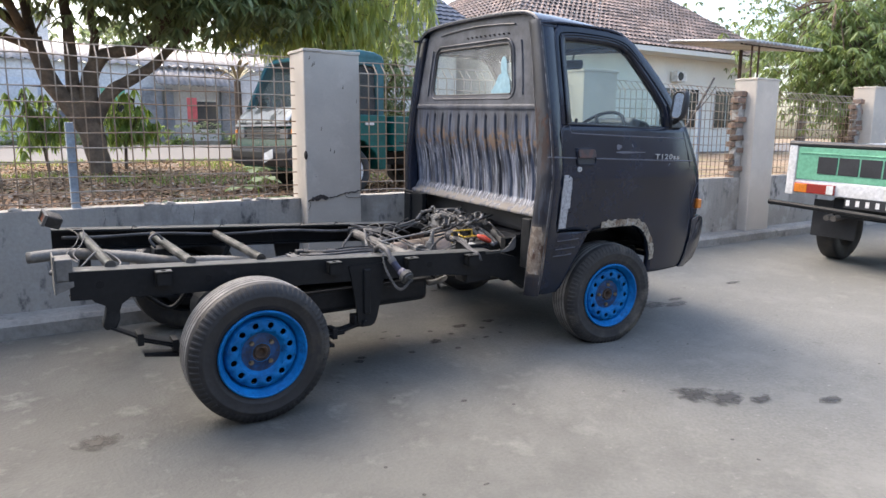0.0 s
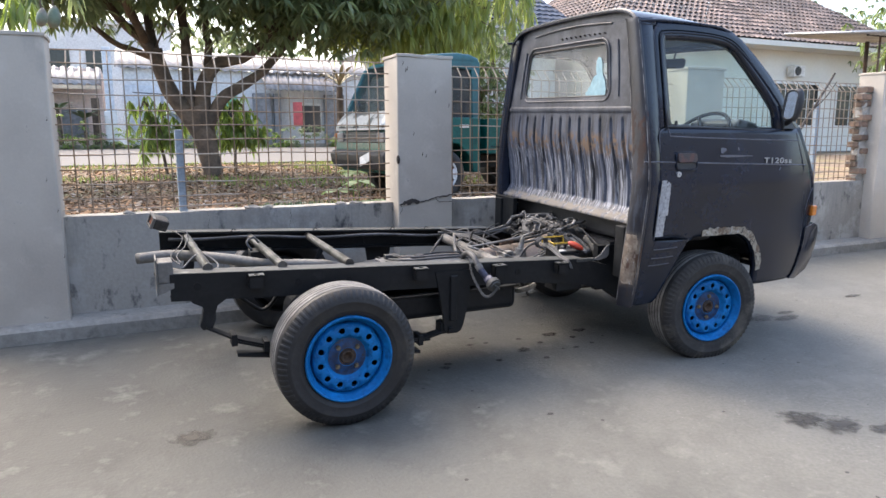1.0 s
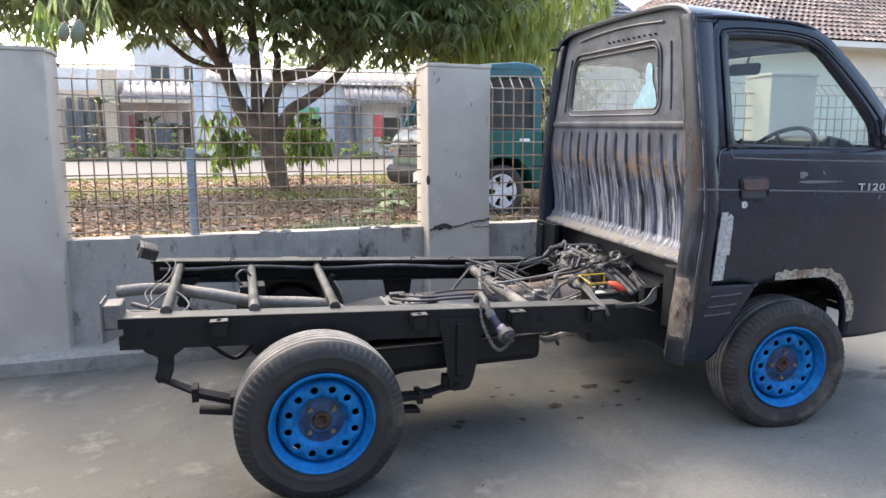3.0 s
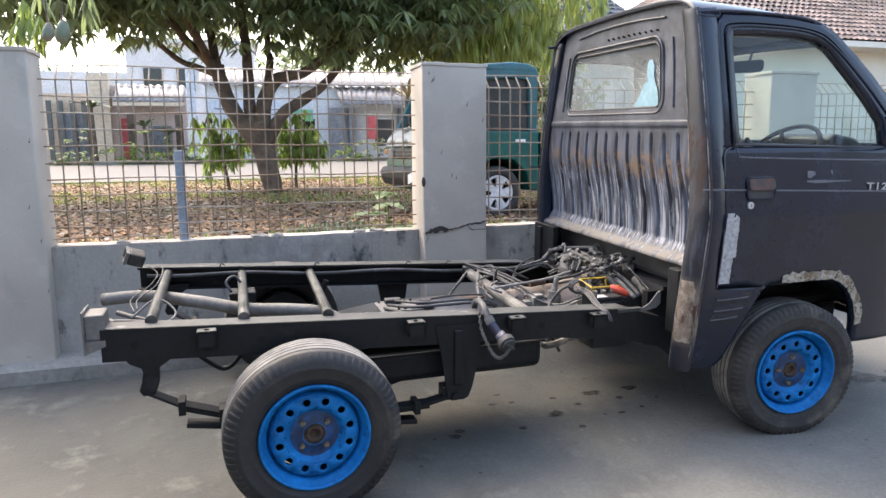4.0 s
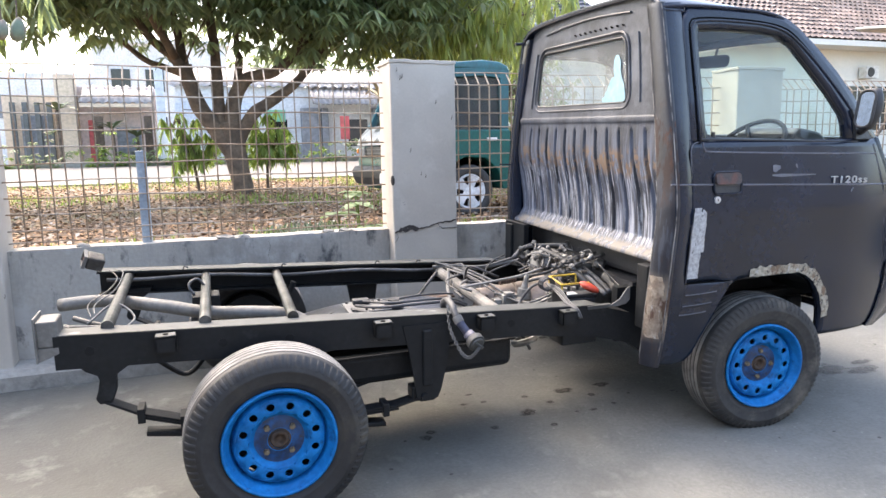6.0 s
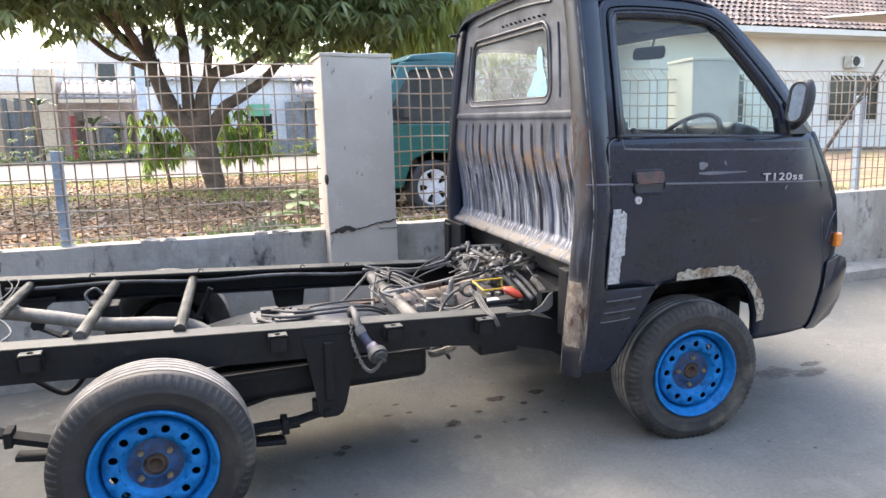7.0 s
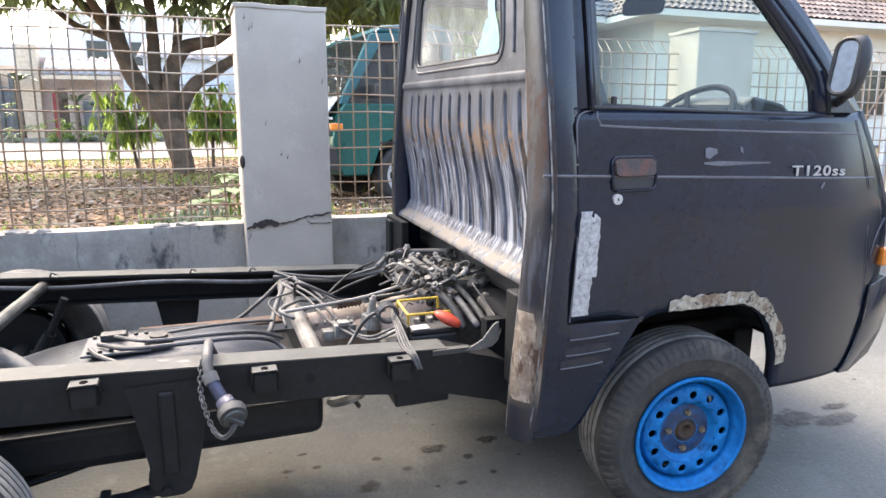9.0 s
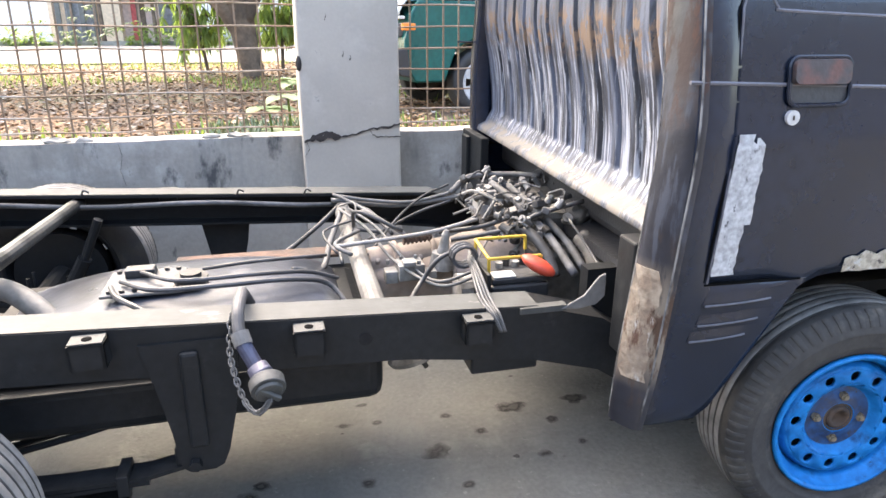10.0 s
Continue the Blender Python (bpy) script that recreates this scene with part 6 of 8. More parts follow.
for k in range(250):
    c = Vector((1.335 + rng.uniform(0, 0.28), 0.56 + rng.uniform(0, 0.46), 0.53 + rng.uniform(0, 0.145)))
    kind = rng.random()
    bm = B()
    if kind < 0.42:
        d = Vector((rng.uniform(-1, 1), rng.uniform(-1, 1), rng.uniform(-0.6, 0.8))).normalized() * rng.uniform(0.014, 0.040)
        r = rng.uniform(0.005, 0.013)
        cyl(bm, c, c + d, r, 12)
        cyl(bm, c + d * 0.9, c + d * 1.15, r * 1.35, 8)
        cyl(bm, c + d * 1.15, c + d * 1.4, r * 0.6, 8)
    elif kind < 0.72:
        q = rng.uniform(0.007, 0.017)
        box(bm, -q, q, -q * 0.8, q * 0.8, -q * 0.7, q * 0.7, Matrix.Translation(c) @ Euler((rng.uniform(-0.5, 0.5), rng.uniform(-0.5, 0.5), rng.uniform(0, 3))).to_matrix().to_4x4())
        bevel_all(bm, 0.003)
    else:
        e = c + Vector((rng.uniform(-0.09, 0.09), rng.uniform(-0.12, 0.12), rng.uniform(-0.04, 0.04)))
        tube(bm, [c, (c + e) / 2 + Vector((rng.uniform(-0.02, 0.02), 0, rng.uniform(0.01, 0.04))), e], rng.uniform(0.0022, 0.0042), 7, 5)
    part("engine_fitting", bm, (ALLOY, STEEL, GREYC, ENGINE, ALLOY, CABLE)[k % 6], truck, "grimy alloy engine fitting", smooth=False)
# carburettor: bowl, throat, lid and linkage
carb = part("carburettor", bevel_all(box(B(), 1.345, 1.425, 0.80, 0.885, 0.575, 0.64), 0.008), ALLOY, truck, "dusty alloy carburettor")
part("carburettor_throat", lathe(B(), [(0.030, 0.0), (0.036, 0.004), (0.036, 0.022), (0.028, 0.026), (0.024, 0.010), (0.0, 0.008)], 24), ALLOY, carb).matrix_local = pose(1.385, 0.843, 0.640, -90, 0, 0) @ pose(0, 0, 0, 180, 0, 0)
part("carburettor_lid", bevel_all(box(B(), 1.350, 1.420, 0.805, 0.880, 0.641, 0.652), 0.003), STEEL, carb)
for dx, dy in ((0.008, 0.008), (0.062, 0.008), (0.008, 0.067), (0.062, 0.067)):
    part("lid_screw", cyl(B(), (1.350 + dx, 0.805 + dy, 0.650), (1.350 + dx, 0.805 + dy, 0.658), 0.005, 8), STEEL, carb)
for k in range(3):
    part("fuel_bowl_plug", cyl(B(), (1.346, 0.815 + 0.024 * k, 0.598), (1.332, 0.815 + 0.024 * k, 0.598), 0.008, 6), STEEL, carb)
# coolant pipes and hoses
for pts, r, mm in (([(1.40, 0.86, 0.675), (1.44, 0.70, 0.645), (1.47, 0.55, 0.595), (1.49, 0.42, 0.535)], 0.0115, HOSE),
                   ([(1.45, 0.84, 0.668), (1.475, 0.70, 0.640), (1.51, 0.55, 0.592), (1.525, 0.44, 0.54)], 0.011, HOSE),
                   ([(1.40, 0.64, 0.555), (1.395, 0.60, 0.605), (1.41, 0.55, 0.612), (1.435, 0.49, 0.575), (1.445, 0.44, 0.525)], 0.015, CABLE),
                   ([(1.20, 0.72, 0.575), (1.32, 0.66, 0.605), (1.44, 0.66, 0.645), (1.56, 0.62, 0.69)], 0.0075, CABLE),
                   ([(1.22, 0.66, 0.570), (1.36, 0.60, 0.610), (1.46, 0.60, 0.650), (1.57, 0.56, 0.69)], 0.007, CABLE),
                   ([(1.30, 0.98, 0.62), (1.38, 1.02, 0.66), (1.5, 0.98, 0.67), (1.58, 0.9, 0.68)], 0.010, HOSE),
                   ([(1.52, 0.76, 0.60), (1.56, 0.66, 0.63), (1.60, 0.6, 0.62)], 0.034, ENGINE),
                   ([(1.55, 0.52, 0.60), (1.56, 0.46, 0.57), (1.55, 0.40, 0.52)], 0.026, ENGINE),
                   ([(1.50, 0.50, 0.66), (1.52, 0.40, 0.60), (1.51, 0.30, 0.57), (1.46, 0.22, 0.56)], 0.0035, CABLE),
                   ([(0.99, 0.70, 0.53), (1.12, 0.95, 0.555), (1.24, 1.12, 0.575), (1.34, 1.16, 0.60)], 0.004, CABLE),
                   ([(1.05, 0.42, 0.50), (1.1, 0.5, 0.52), (1.14, 0.48, 0.585), (1.20, 0.50, 0.60)], 0.006, CABLE)):
    part("engine_hose", tube(B(), pts, r, 10, 6), mm, truck, "grey rubber engine hose", smooth=True)

# battery with yellow clamp frame, red terminal cap
bat = part("battery", bevel_all(box(B(), 1.235, 1.385, 0.34, 0.50, 0.42, 0.555), 0.006), PLASTIC, truck, "black battery with white label")
part("battery_top", bevel_all(box(B(), 1.24, 1.38, 0.345, 0.495, 0.556, 0.572), 0.004), PLASTIC, bat)
part("battery_label", box(B(), 1.245, 1.30, 0.348, 0.385, 0.5735, 0.576), WHITE, bat)
for dy in (0.0, 0.09):
    y = 0.375 + 1.25 * dy
    top = 0.612 + 0.15 * dy
    loop = [(1.24, y, 0.560), (1.24, y + 0.005, top), (1.375, y + 0.005, top), (1.375, y, 0.59)]
    bm = B()
    for p, q in zip(loop, loop[1:]):
        tube(bm, [p, q], 0.0042, 8, 1)
    part("battery_clamp", bm, YELLOW, bat, "yellow painted clamp frame")
bm = tube(B(), [(1.24, 0.38, 0.612), (1.24, 0.49, 0.625)], 0.0042, 8, 1)
part("battery_clamp", bm, YELLOW, bat, "yellow painted clamp frame")
capm = Matrix.Translation((1.355, 0.345, 0.600)) @ Euler((0, radians(24), radians(-35))).to_matrix().to_4x4()
bm = B()
bmesh.ops.create_uvsphere(bm, u_segments=18, v_segments=10, radius=1.0, matrix=capm @ Matrix.Diagonal((0.046, 0.026, 0.017, 1)))
part("terminal_cap", bm, REDCAP, bat, "red-orange rubber terminal cap", smooth=True)
for k in range(5):
    c = Vector((1.28 + 0.022 * k, 0.42 + 0.012 * (k % 2), 0.572))
    part("battery_plug", cyl(B(), c, c + Vector((0, 0, 0.014 + 0.008 * (k % 2))), 0.010, 10), PLASTIC if k % 2 else ALLOY, bat)
part("battery_strap", bevel_all(box(B(), 1.215, 1.225, 0.31, 0.42, 0.46, 0.60), 0.003), FRAME, bat)

# wiring: harness along the far rail, bundle on the cross tube, loose wires at the rear
far_in = 2 * YC - 0.285
def harness(pts, r, mm=None, label="black wiring harness"):
    part("wiring", tube(B(), pts, r, 7, 6), mm or CABLE, truck, label, smooth=True)


rng = random.Random(5)
pts = [(x, far_in - 0.012, rail_top(x) - 0.022 - 0.012 * (0.5 + 0.5 * math.sin(9 * x))) for x in [-0.62 + 0.12 * k for k in range(14)]]
harness(pts, 0.0085, HOSE, "dusty wiring harness along the far rail")
harness([(0.93, far_in - 0.02, 0.56), (1.04, far_in - 0.03, 0.545), (1.16, far_in - 0.06, 0.54), (1.30, far_in - 0.12, 0.57), (1.40, far_in - 0.18, 0.60)], 0.009, GREYC, "grey taped wiring bundle")
harness([(0.95, far_in - 0.02, 0.575), (1.06, far_in - 0.05, 0.56), (1.2, far_in - 0.08, 0.555), (1.34, far_in - 0.14, 0.60)], 0.0065, GREYC, "grey taped wiring bundle")
harness([(0.60, far_in - 0.5, 0.50), (0.74, far_in - 0.3, 0.47), (0.86, far_in - 0.12, 0.49), (0.96, far_in - 0.04, 0.55)], 0.008)
harness([(1.0, far_in - 0.24, 0.47), (1.1, far_in - 0.16, 0.49), (1.22, far_in - 0.12, 0.53), (1.33, far_in - 0.14, 0.57)], 0.005)
for k in range(9):
    a = Vector((0.955 + rng.uniform(-0.03, 0.03), 0.80 + 0.05 * k + rng.uniform(-0.03, 0.03), 0.555 + rng.uniform(-0.02, 0.035)))
    b = a + Vector((rng.uniform(-0.10, 0.14), rng.uniform(-0.30, -0.05), rng.uniform(-0.06, 0.02)))
    m1 = (a + b) / 2 + Vector((rng.uniform(-0.06, 0.06), rng.uniform(-0.05, 0.05), rng.uniform(-0.01, 0.06)))
    harness([a, m1, b], rng.uniform(0.003, 0.0065), GREYC if k % 2 else CABLE, "loose wiring over the cross tube")
for s in (0.0, 0.03):
    harness([(0.94 + s, 0.98, 0.585), (1.0 + s, 0.80, 0.575), (1.05 + s, 0.62, 0.535), (1.14, 0.47 + s, 0.515), (1.24, 0.42 + s, 0.56)], 0.0045, GREYC, "grey cable run over the gearbox")
harness([(0.95, 1.0, 0.58), (0.90, 0.88, 0.52), (0.86, 0.74, 0.48), (0.78, 0.66, 0.52)], 0.009, GREYC, "grey cable run")
for k in range(4):
    harness([(1.20 + 0.006 * k, 0.42 + 0.02 * k, 0.60), (1.185 + 0.004 * k, 0.33, 0.595 + 0.006 * k), (1.175 + 0.008 * k, 0.24, 0.575), (1.185 + 0.006 * k, 0.185, 0.56), (1.20 + 0.004 * k, 0.165, 0.525)], 0.0032, GREYC if k % 2 else CABLE, "grey wires hanging over the rail")
bm = B()
for k in range(3):
    c = Vector((1.185, 0.40 + 0.015 * k, 0.615))
    tube(bm, [c + Vector((0.03 * math.cos(a), 0.0, 0.026 * math.sin(a))) for a in (2 * math.pi * j / 12 for j in range(13))], 0.005, 7, 1, caps=False)
part("cable_coil", bm, CABLE, truck)
for k in range(2):
    x0 = -0.60 + 0.025 * k
    harness([(x0, far_in - 0.05, 0.67), (x0 + 0.04, far_in - 0.16, 0.655 + 0.02 * (k % 2)), (x0 + 0.02, far_in - 0.30, 0.635), (x0 - 0.03, 0.72, 0.625), (x0 - 0.02 * k, 0.55 + 0.04 * k, 0.615)], 0.0028, GREYC if k % 2 else CABLE, "thin loose wire")
harness([(-0.6, 0.45, 0.62), (-0.52, 0.55, 0.66), (-0.45, 0.48, 0.62), (-0.5, 0.35, 0.60)], 0.004, GREYC, "thin loose wire")
harness([(-0.66, 0.50, 0.60), (-0.55, 0.42, 0.61), (-0.4, 0.36, 0.60), (-0.28, 0.33, 0.585)], 0.008)
harness([(-0.20, 0.86, 0.62), (-0.235, 0.87, 0.66), (-0.27, 0.85, 0.64), (-0.25, 0.83, 0.60)], 0.006)
part("tube_bracket", bevel_all(box(B(), -0.26, -0.15, 0.80, 0.90, 0.52, 0.60), 0.006), FRAME, truck, "black bracket on the cross tube")
for x in (-0.3, 0.15, 0.62, 0.84):
    harness([(x, far_in, rail_top(x)), (x + 0.01, far_in - 0.01, rail_top(x) + 0.02), (x + 0.025, far_in - 0.008, rail_top(x) + 0.012)], 0.003)
# hoses hanging below
harness([(1.02, 0.36, 0.44), (1.05, 0.35, 0.40), (1.08, 0.36, 0.35)], 0.007)
harness([(1.30, 0.40, 0.42), (1.33, 0.39, 0.38), (1.35, 0.38, 0.36)], 0.005)
part("brake_rod", tube(B(), [(0.10, 0.34, 0.27), (0.3, 0.35, 0.31), (0.52, 0.36, 0.36)], 0.008, 8, 2), FRAME, truck)
bm = lathe(B(), [(0.052, -0.012), (0.060, 0.0), (0.055, 0.012), (0.045, 0.016)], 24)
oil = part("heat_shield", bm, ALLOY, truck, "bare metal guard under the chassis")
oil.matrix_local = pose(1.035, 0.32, 0.405, 70, 0, 40)

# ---- trees ----
def leaf_cloud(tips, seed, per=26, length=0.19, width=0.045, spread=0.34, droop=0.75):
    """Rosettes of long hanging leaves round branch tips, in one mesh."""
    rng = random.Random(seed)
    verts, faces = [], []
    for tip in tips:
        c0 = Vector(tip)
        for r in range(per // 9):
            c = c0 + Vector((rng.gauss(0, spread), rng.gauss(0, spread), rng.gauss(0, spread * 0.7)))
            for k in range(9):
                a = rng.uniform(0, 2 * math.pi)
                d = Vector((math.cos(a), math.sin(a), -droop + rng.uniform(-0.45, 0.6))).normalized()
                s = d.cross(Vector((0, 0, 1)))
                s = (s.normalized() if s.length > 0.05 else Vector((1, 0, 0)))
                s = (s + Vector((0, 0, rng.uniform(-0.5, 0.5)))).normalized()
                ln, w = length * rng.uniform(0.7, 1.25), width * rng.uniform(0.7, 1.2)
                bend = Vector((0, 0, -0.25 * ln))
                i = len(verts)
                verts += [c, c + d * ln * 0.35 + s * w * 0.5, c + d * ln * 0.35 - s * w * 0.5, c + d * ln * 0.75 + bend * 0.4 + s * w * 0.4, c + d * ln * 0.75 + bend * 0.4 - s * w * 0.4, c + d * ln + bend]
                faces += [(i, i + 1, i + 2), (i + 1, i + 3, i + 4, i + 2), (i + 3, i + 5, i + 4)]
    return verts, faces


def tree(name, base, limbs, crown, seed, leafmat, label, per=26, trunk_r=0.16, radii=None, **kw):
    """limbs: lines of points from the base, the first the trunk. crown: boxes of centre, half sizes and number of tips."""
    t = thing(name, label, "tree")
    b = Vector(base)
    rng = random.Random(seed)
    radii = radii or [(trunk_r, trunk_r * 0.72)] + [(trunk_r * 0.55, trunk_r * 0.16)] * (len(limbs) - 1)
    tr = tube(B(), [b + Vector(p) for p in limbs[0]], radii[0][0], 14, 6, radii[0][1])
    for v in tr.verts:
        v.co += 0.10 * trunk_r * noise.noise_vector(v.co * 4)
    part("trunk", tr, BARK, t, smooth=True)
    ends = []
    for l, (r0, r1) in zip(limbs[1:], radii[1:]):
        pts = [b + Vector(p) for p in l]
        bm = tube(B(), pts, r0, 12, 6, r1)
        for v in bm.verts:
            v.co += 0.06 * trunk_r * noise.noise_vector(v.co * 5)
        part("limb", bm, BARK, t, smooth=True)
        ends += pts[-2:]
    tips, twigs = [], B()
    for (cx, cy, cz), (hx, hy, hz), n in crown:
        for _ in range(n):
            u = Vector((rng.gauss(0, 0.5), rng.gauss(0, 0.5), rng.gauss(0, 0.5)))
            if u.length > 1:
                u.normalize()
            p = b + Vector((cx + hx * u.x, cy + hy * u.y, cz + hz * u.z))
            tips.append(p)
            e = min(ends, key=lambda q: (q - p).length)
            if rng.random() < 0.35:
                tube(twigs, [e, (e + p) / 2 + Vector((0, 0, 0.12)), p], 0.018, 5, 3, 0.005, caps=False)
    tagged(part("fine_branching", twigs, BARK, t), kind="stuff")
    v, f = leaf_cloud(tips, seed, per, **kw)
    me = bpy.data.meshes.new("crown")
    me.from_pydata(v, [], f)
    me.materials.append(leafmat)
    c = new("crown", me)
    c.parent = t
    tagged(c, kind="stuff")
    return t


MANGO_LIMBS = [
    [(0.0, 0, -0.12), (-0.01, 0, 0.12), (-0.06, 0.0, 0.40), (-0.11, 0.02, 0.72), (-0.15, 0.03, 1.02), (-0.19, 0.04, 1.22)],
    [(-0.10, 0, 0.62), (-0.36, 0, 1.06), (-0.62, 0, 1.46), (-0.76, -0.02, 1.86), (-0.82, -0.05, 2.15)],
    [(-0.76, 0, 1.90), (-0.98, -0.1, 2.27), (-1.25, -0.15, 2.50), (-1.60, -0.2, 2.98), (-2.4, -0.3, 4.2)],
    [(-0.79, 0, 1.96), (-0.86, 0.1, 2.40), (-0.93, 0.2, 2.90), (-1.05, 0.4, 3.6), (-1.2, 0.5, 5.0)],
    [(-0.80, 0.05, 2.00), (-1.15, 0.3, 2.16), (-1.50, 0.4, 2.33), (-2.2, 0.6, 3.0), (-3.2, 0.8, 3.8)],
    [(-0.24, 0.05, 1.02), (-0.32, 0.05, 1.45), (-0.32, 0.05, 2.10), (-0.35, 0.1, 2.72), (-0.45, 0.2, 3.6), (-0.5, 0.3, 5.0)],
    [(-0.12, 0, 0.95), (-0.09, -0.05, 1.52), (0.10, -0.1, 1.90), (0.35, -0.15, 2.0), (0.63, -0.2, 2.07), (1.1, -0.3, 2.5), (2.0, -0.5, 3.6)],
    [(-0.02, 0, 1.74), (0.06, 0.1, 2.28), (0.03, 0.2, 2.5), (0.1, 0.3, 3.4), (0.3, 0.4, 4.6)],
    [(-0.06, -0.02, 0.86), (0.20, -0.1, 1.34), (0.61, -0.15, 1.62), (0.95, -0.2, 1.88), (1.42, -0.3, 2.42), (2.2, -0.5, 3.4)],
    [(-0.95, -0.1, 2.25), (-1.5, -1.5, 3.3), (-1.75, -4.0, 3.7), (-1.8, -6.3, 3.0), (-1.82, -7.15, 2.35)]]
MANGO_RADII = [(0.155, 0.225), (0.15, 0.115), (0.09, 0.045), (0.085, 0.04), (0.06, 0.03), (0.115, 0.05), (0.145, 0.05), (0.075, 0.035), (0.12, 0.045), (0.07, 0.012)]
MANGO_CROWN = [
    ((-0.3, 0, 4.3), (4.2, 2.8, 1.6), 480),
    ((1.6, -0.8, 3.15), (2.0, 1.4, 0.7), 250),
    ((-3.0, -1.0, 3.2), (2.2, 1.4, 0.55), 240),
    ((0.1, 0.6, 3.6), (3.4, 1.6, 0.9), 150),
    ((0.1, -0.3, 5.6), (3.4, 2.6, 1.2), 160)]
mango = tree("mango_tree", (0.52, 10.0, 0.50), MANGO_LIMBS, MANGO_CROWN,
             11, LEAF, "spreading mango tree with dark drooping leaves and hanging fruit", per=36, length=0.24, width=0.055, trunk_r=0.2, radii=MANGO_RADII)
for (x, y, z), s in (((-1.225, 2.58, 1.955), 0.034), ((-1.165, 2.68, 1.975), 0.042)):
    bm = B()
    bmesh.ops.create_uvsphere(bm, u_segments=18, v_segments=14, radius=1.0)
    for v in bm.verts:
        w = 1.0 - 0.22 * v.co.z - 0.10 * v.co.z * v.co.z
        v.co = Vector((x + s * w * v.co.x + 0.25 * s * v.co.z, y + s * 0.85 * w * v.co.y, z + 1.75 * s * v.co.z))
    fruit = part("fruit", bm, FRUIT, mango, "green mango hanging on a thin stalk", smooth=True)
    part("stalk", tube(B(), [(x, y, z + 1.6 * s), (x - 0.01, y + 0.05, z + 0.25), (-1.28, 2.84, 2.85)], 0.005, 6, 4), BARK, fruit)
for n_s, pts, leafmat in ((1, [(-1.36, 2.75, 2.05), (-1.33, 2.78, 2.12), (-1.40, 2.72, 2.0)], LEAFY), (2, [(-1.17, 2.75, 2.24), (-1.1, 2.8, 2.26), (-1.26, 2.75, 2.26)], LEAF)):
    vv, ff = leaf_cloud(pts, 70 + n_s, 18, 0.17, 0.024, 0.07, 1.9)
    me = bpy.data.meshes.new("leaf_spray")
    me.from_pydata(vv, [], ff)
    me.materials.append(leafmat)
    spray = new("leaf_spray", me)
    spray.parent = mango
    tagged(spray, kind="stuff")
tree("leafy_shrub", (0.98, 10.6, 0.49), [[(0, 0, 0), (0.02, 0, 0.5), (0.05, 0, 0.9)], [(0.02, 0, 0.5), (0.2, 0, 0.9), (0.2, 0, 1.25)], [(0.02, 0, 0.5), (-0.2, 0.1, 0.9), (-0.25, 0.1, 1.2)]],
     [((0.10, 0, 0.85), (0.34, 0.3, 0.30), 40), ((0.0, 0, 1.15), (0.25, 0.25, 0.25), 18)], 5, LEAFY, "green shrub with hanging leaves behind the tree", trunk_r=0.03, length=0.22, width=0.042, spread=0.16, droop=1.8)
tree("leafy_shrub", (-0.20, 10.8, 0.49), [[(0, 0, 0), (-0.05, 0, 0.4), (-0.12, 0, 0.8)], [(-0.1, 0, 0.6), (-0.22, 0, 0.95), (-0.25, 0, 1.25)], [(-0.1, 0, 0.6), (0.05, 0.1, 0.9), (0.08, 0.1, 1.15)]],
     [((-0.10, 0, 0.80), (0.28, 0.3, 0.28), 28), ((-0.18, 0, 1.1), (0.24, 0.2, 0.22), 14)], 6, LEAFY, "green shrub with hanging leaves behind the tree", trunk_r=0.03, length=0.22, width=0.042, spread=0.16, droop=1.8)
tree("shade_tree", (7.5, 13.2, 0.5), [[(0, 0, -0.1), (0.05, 0, 0.9), (0.0, 0, 1.9)], [(0, 0, 1.2), (-0.5, -0.2, 2.2), (-0.7, -0.3, 3.2)], [(0, 0, 1.4), (0.5, 0.2, 2.4), (0.6, 0.3, 3.4)], [(0, 0, 1.8), (0.1, 0.2, 3.0), (0, 0.3, 4.2)]],
     [((0.0, 0, 2.6), (1.0, 0.9, 1.9), 230), ((0, -0.3, 1.2), (0.8, 0.6, 0.6), 60)], 71, LEAF, "dark leafy tree behind the parked pickup", trunk_r=0.09)
tree("mango_tree", (5.4, 11.0, 0.5), [[(0, 0, -0.1), (0.05, 0, 0.9), (0.0, 0, 2.0)], [(0, 0, 1.9), (-0.7, -0.3, 3.0), (-1.4, -0.6, 4.2)], [(0, 0, 1.9), (0.6, 0.3, 3.2), (1.0, 0.4, 4.6)], [(0, 0, 1.9), (-0.1, 0.5, 3.4), (0, 0.7, 5)]],
     [((-0.5, -0.4, 4.0), (2.3, 2.0, 1.6), 420), ((-1.2, -0.8, 2.9), (1.4, 1.0, 0.5), 120)], 21, LEAFP, "mango tree with hanging yellow-green leaves", length=0.34, width=0.045, spread=0.26, droop=2.4)
tree("shade_tree", (9.5, 19, 0.45), [[(0, 0, -0.1), (0.1, 0, 1.5), (0.0, 0, 3)], [(0, 0, 2.6), (-1, -0.3, 4.2), (-1.6, -0.6, 5.6)], [(0, 0, 2.6), (1, 0.3, 4.2), (1.4, 0.4, 5.6)], [(0, 0, 2.8), (0.2, 0.4, 4.5), (0, 0, 6.5)]],
     [((0, 0, 5.0), (2.6, 2.4, 2.8), 330)], 31, LEAF, "dark green tree beside the house", trunk_r=0.2)
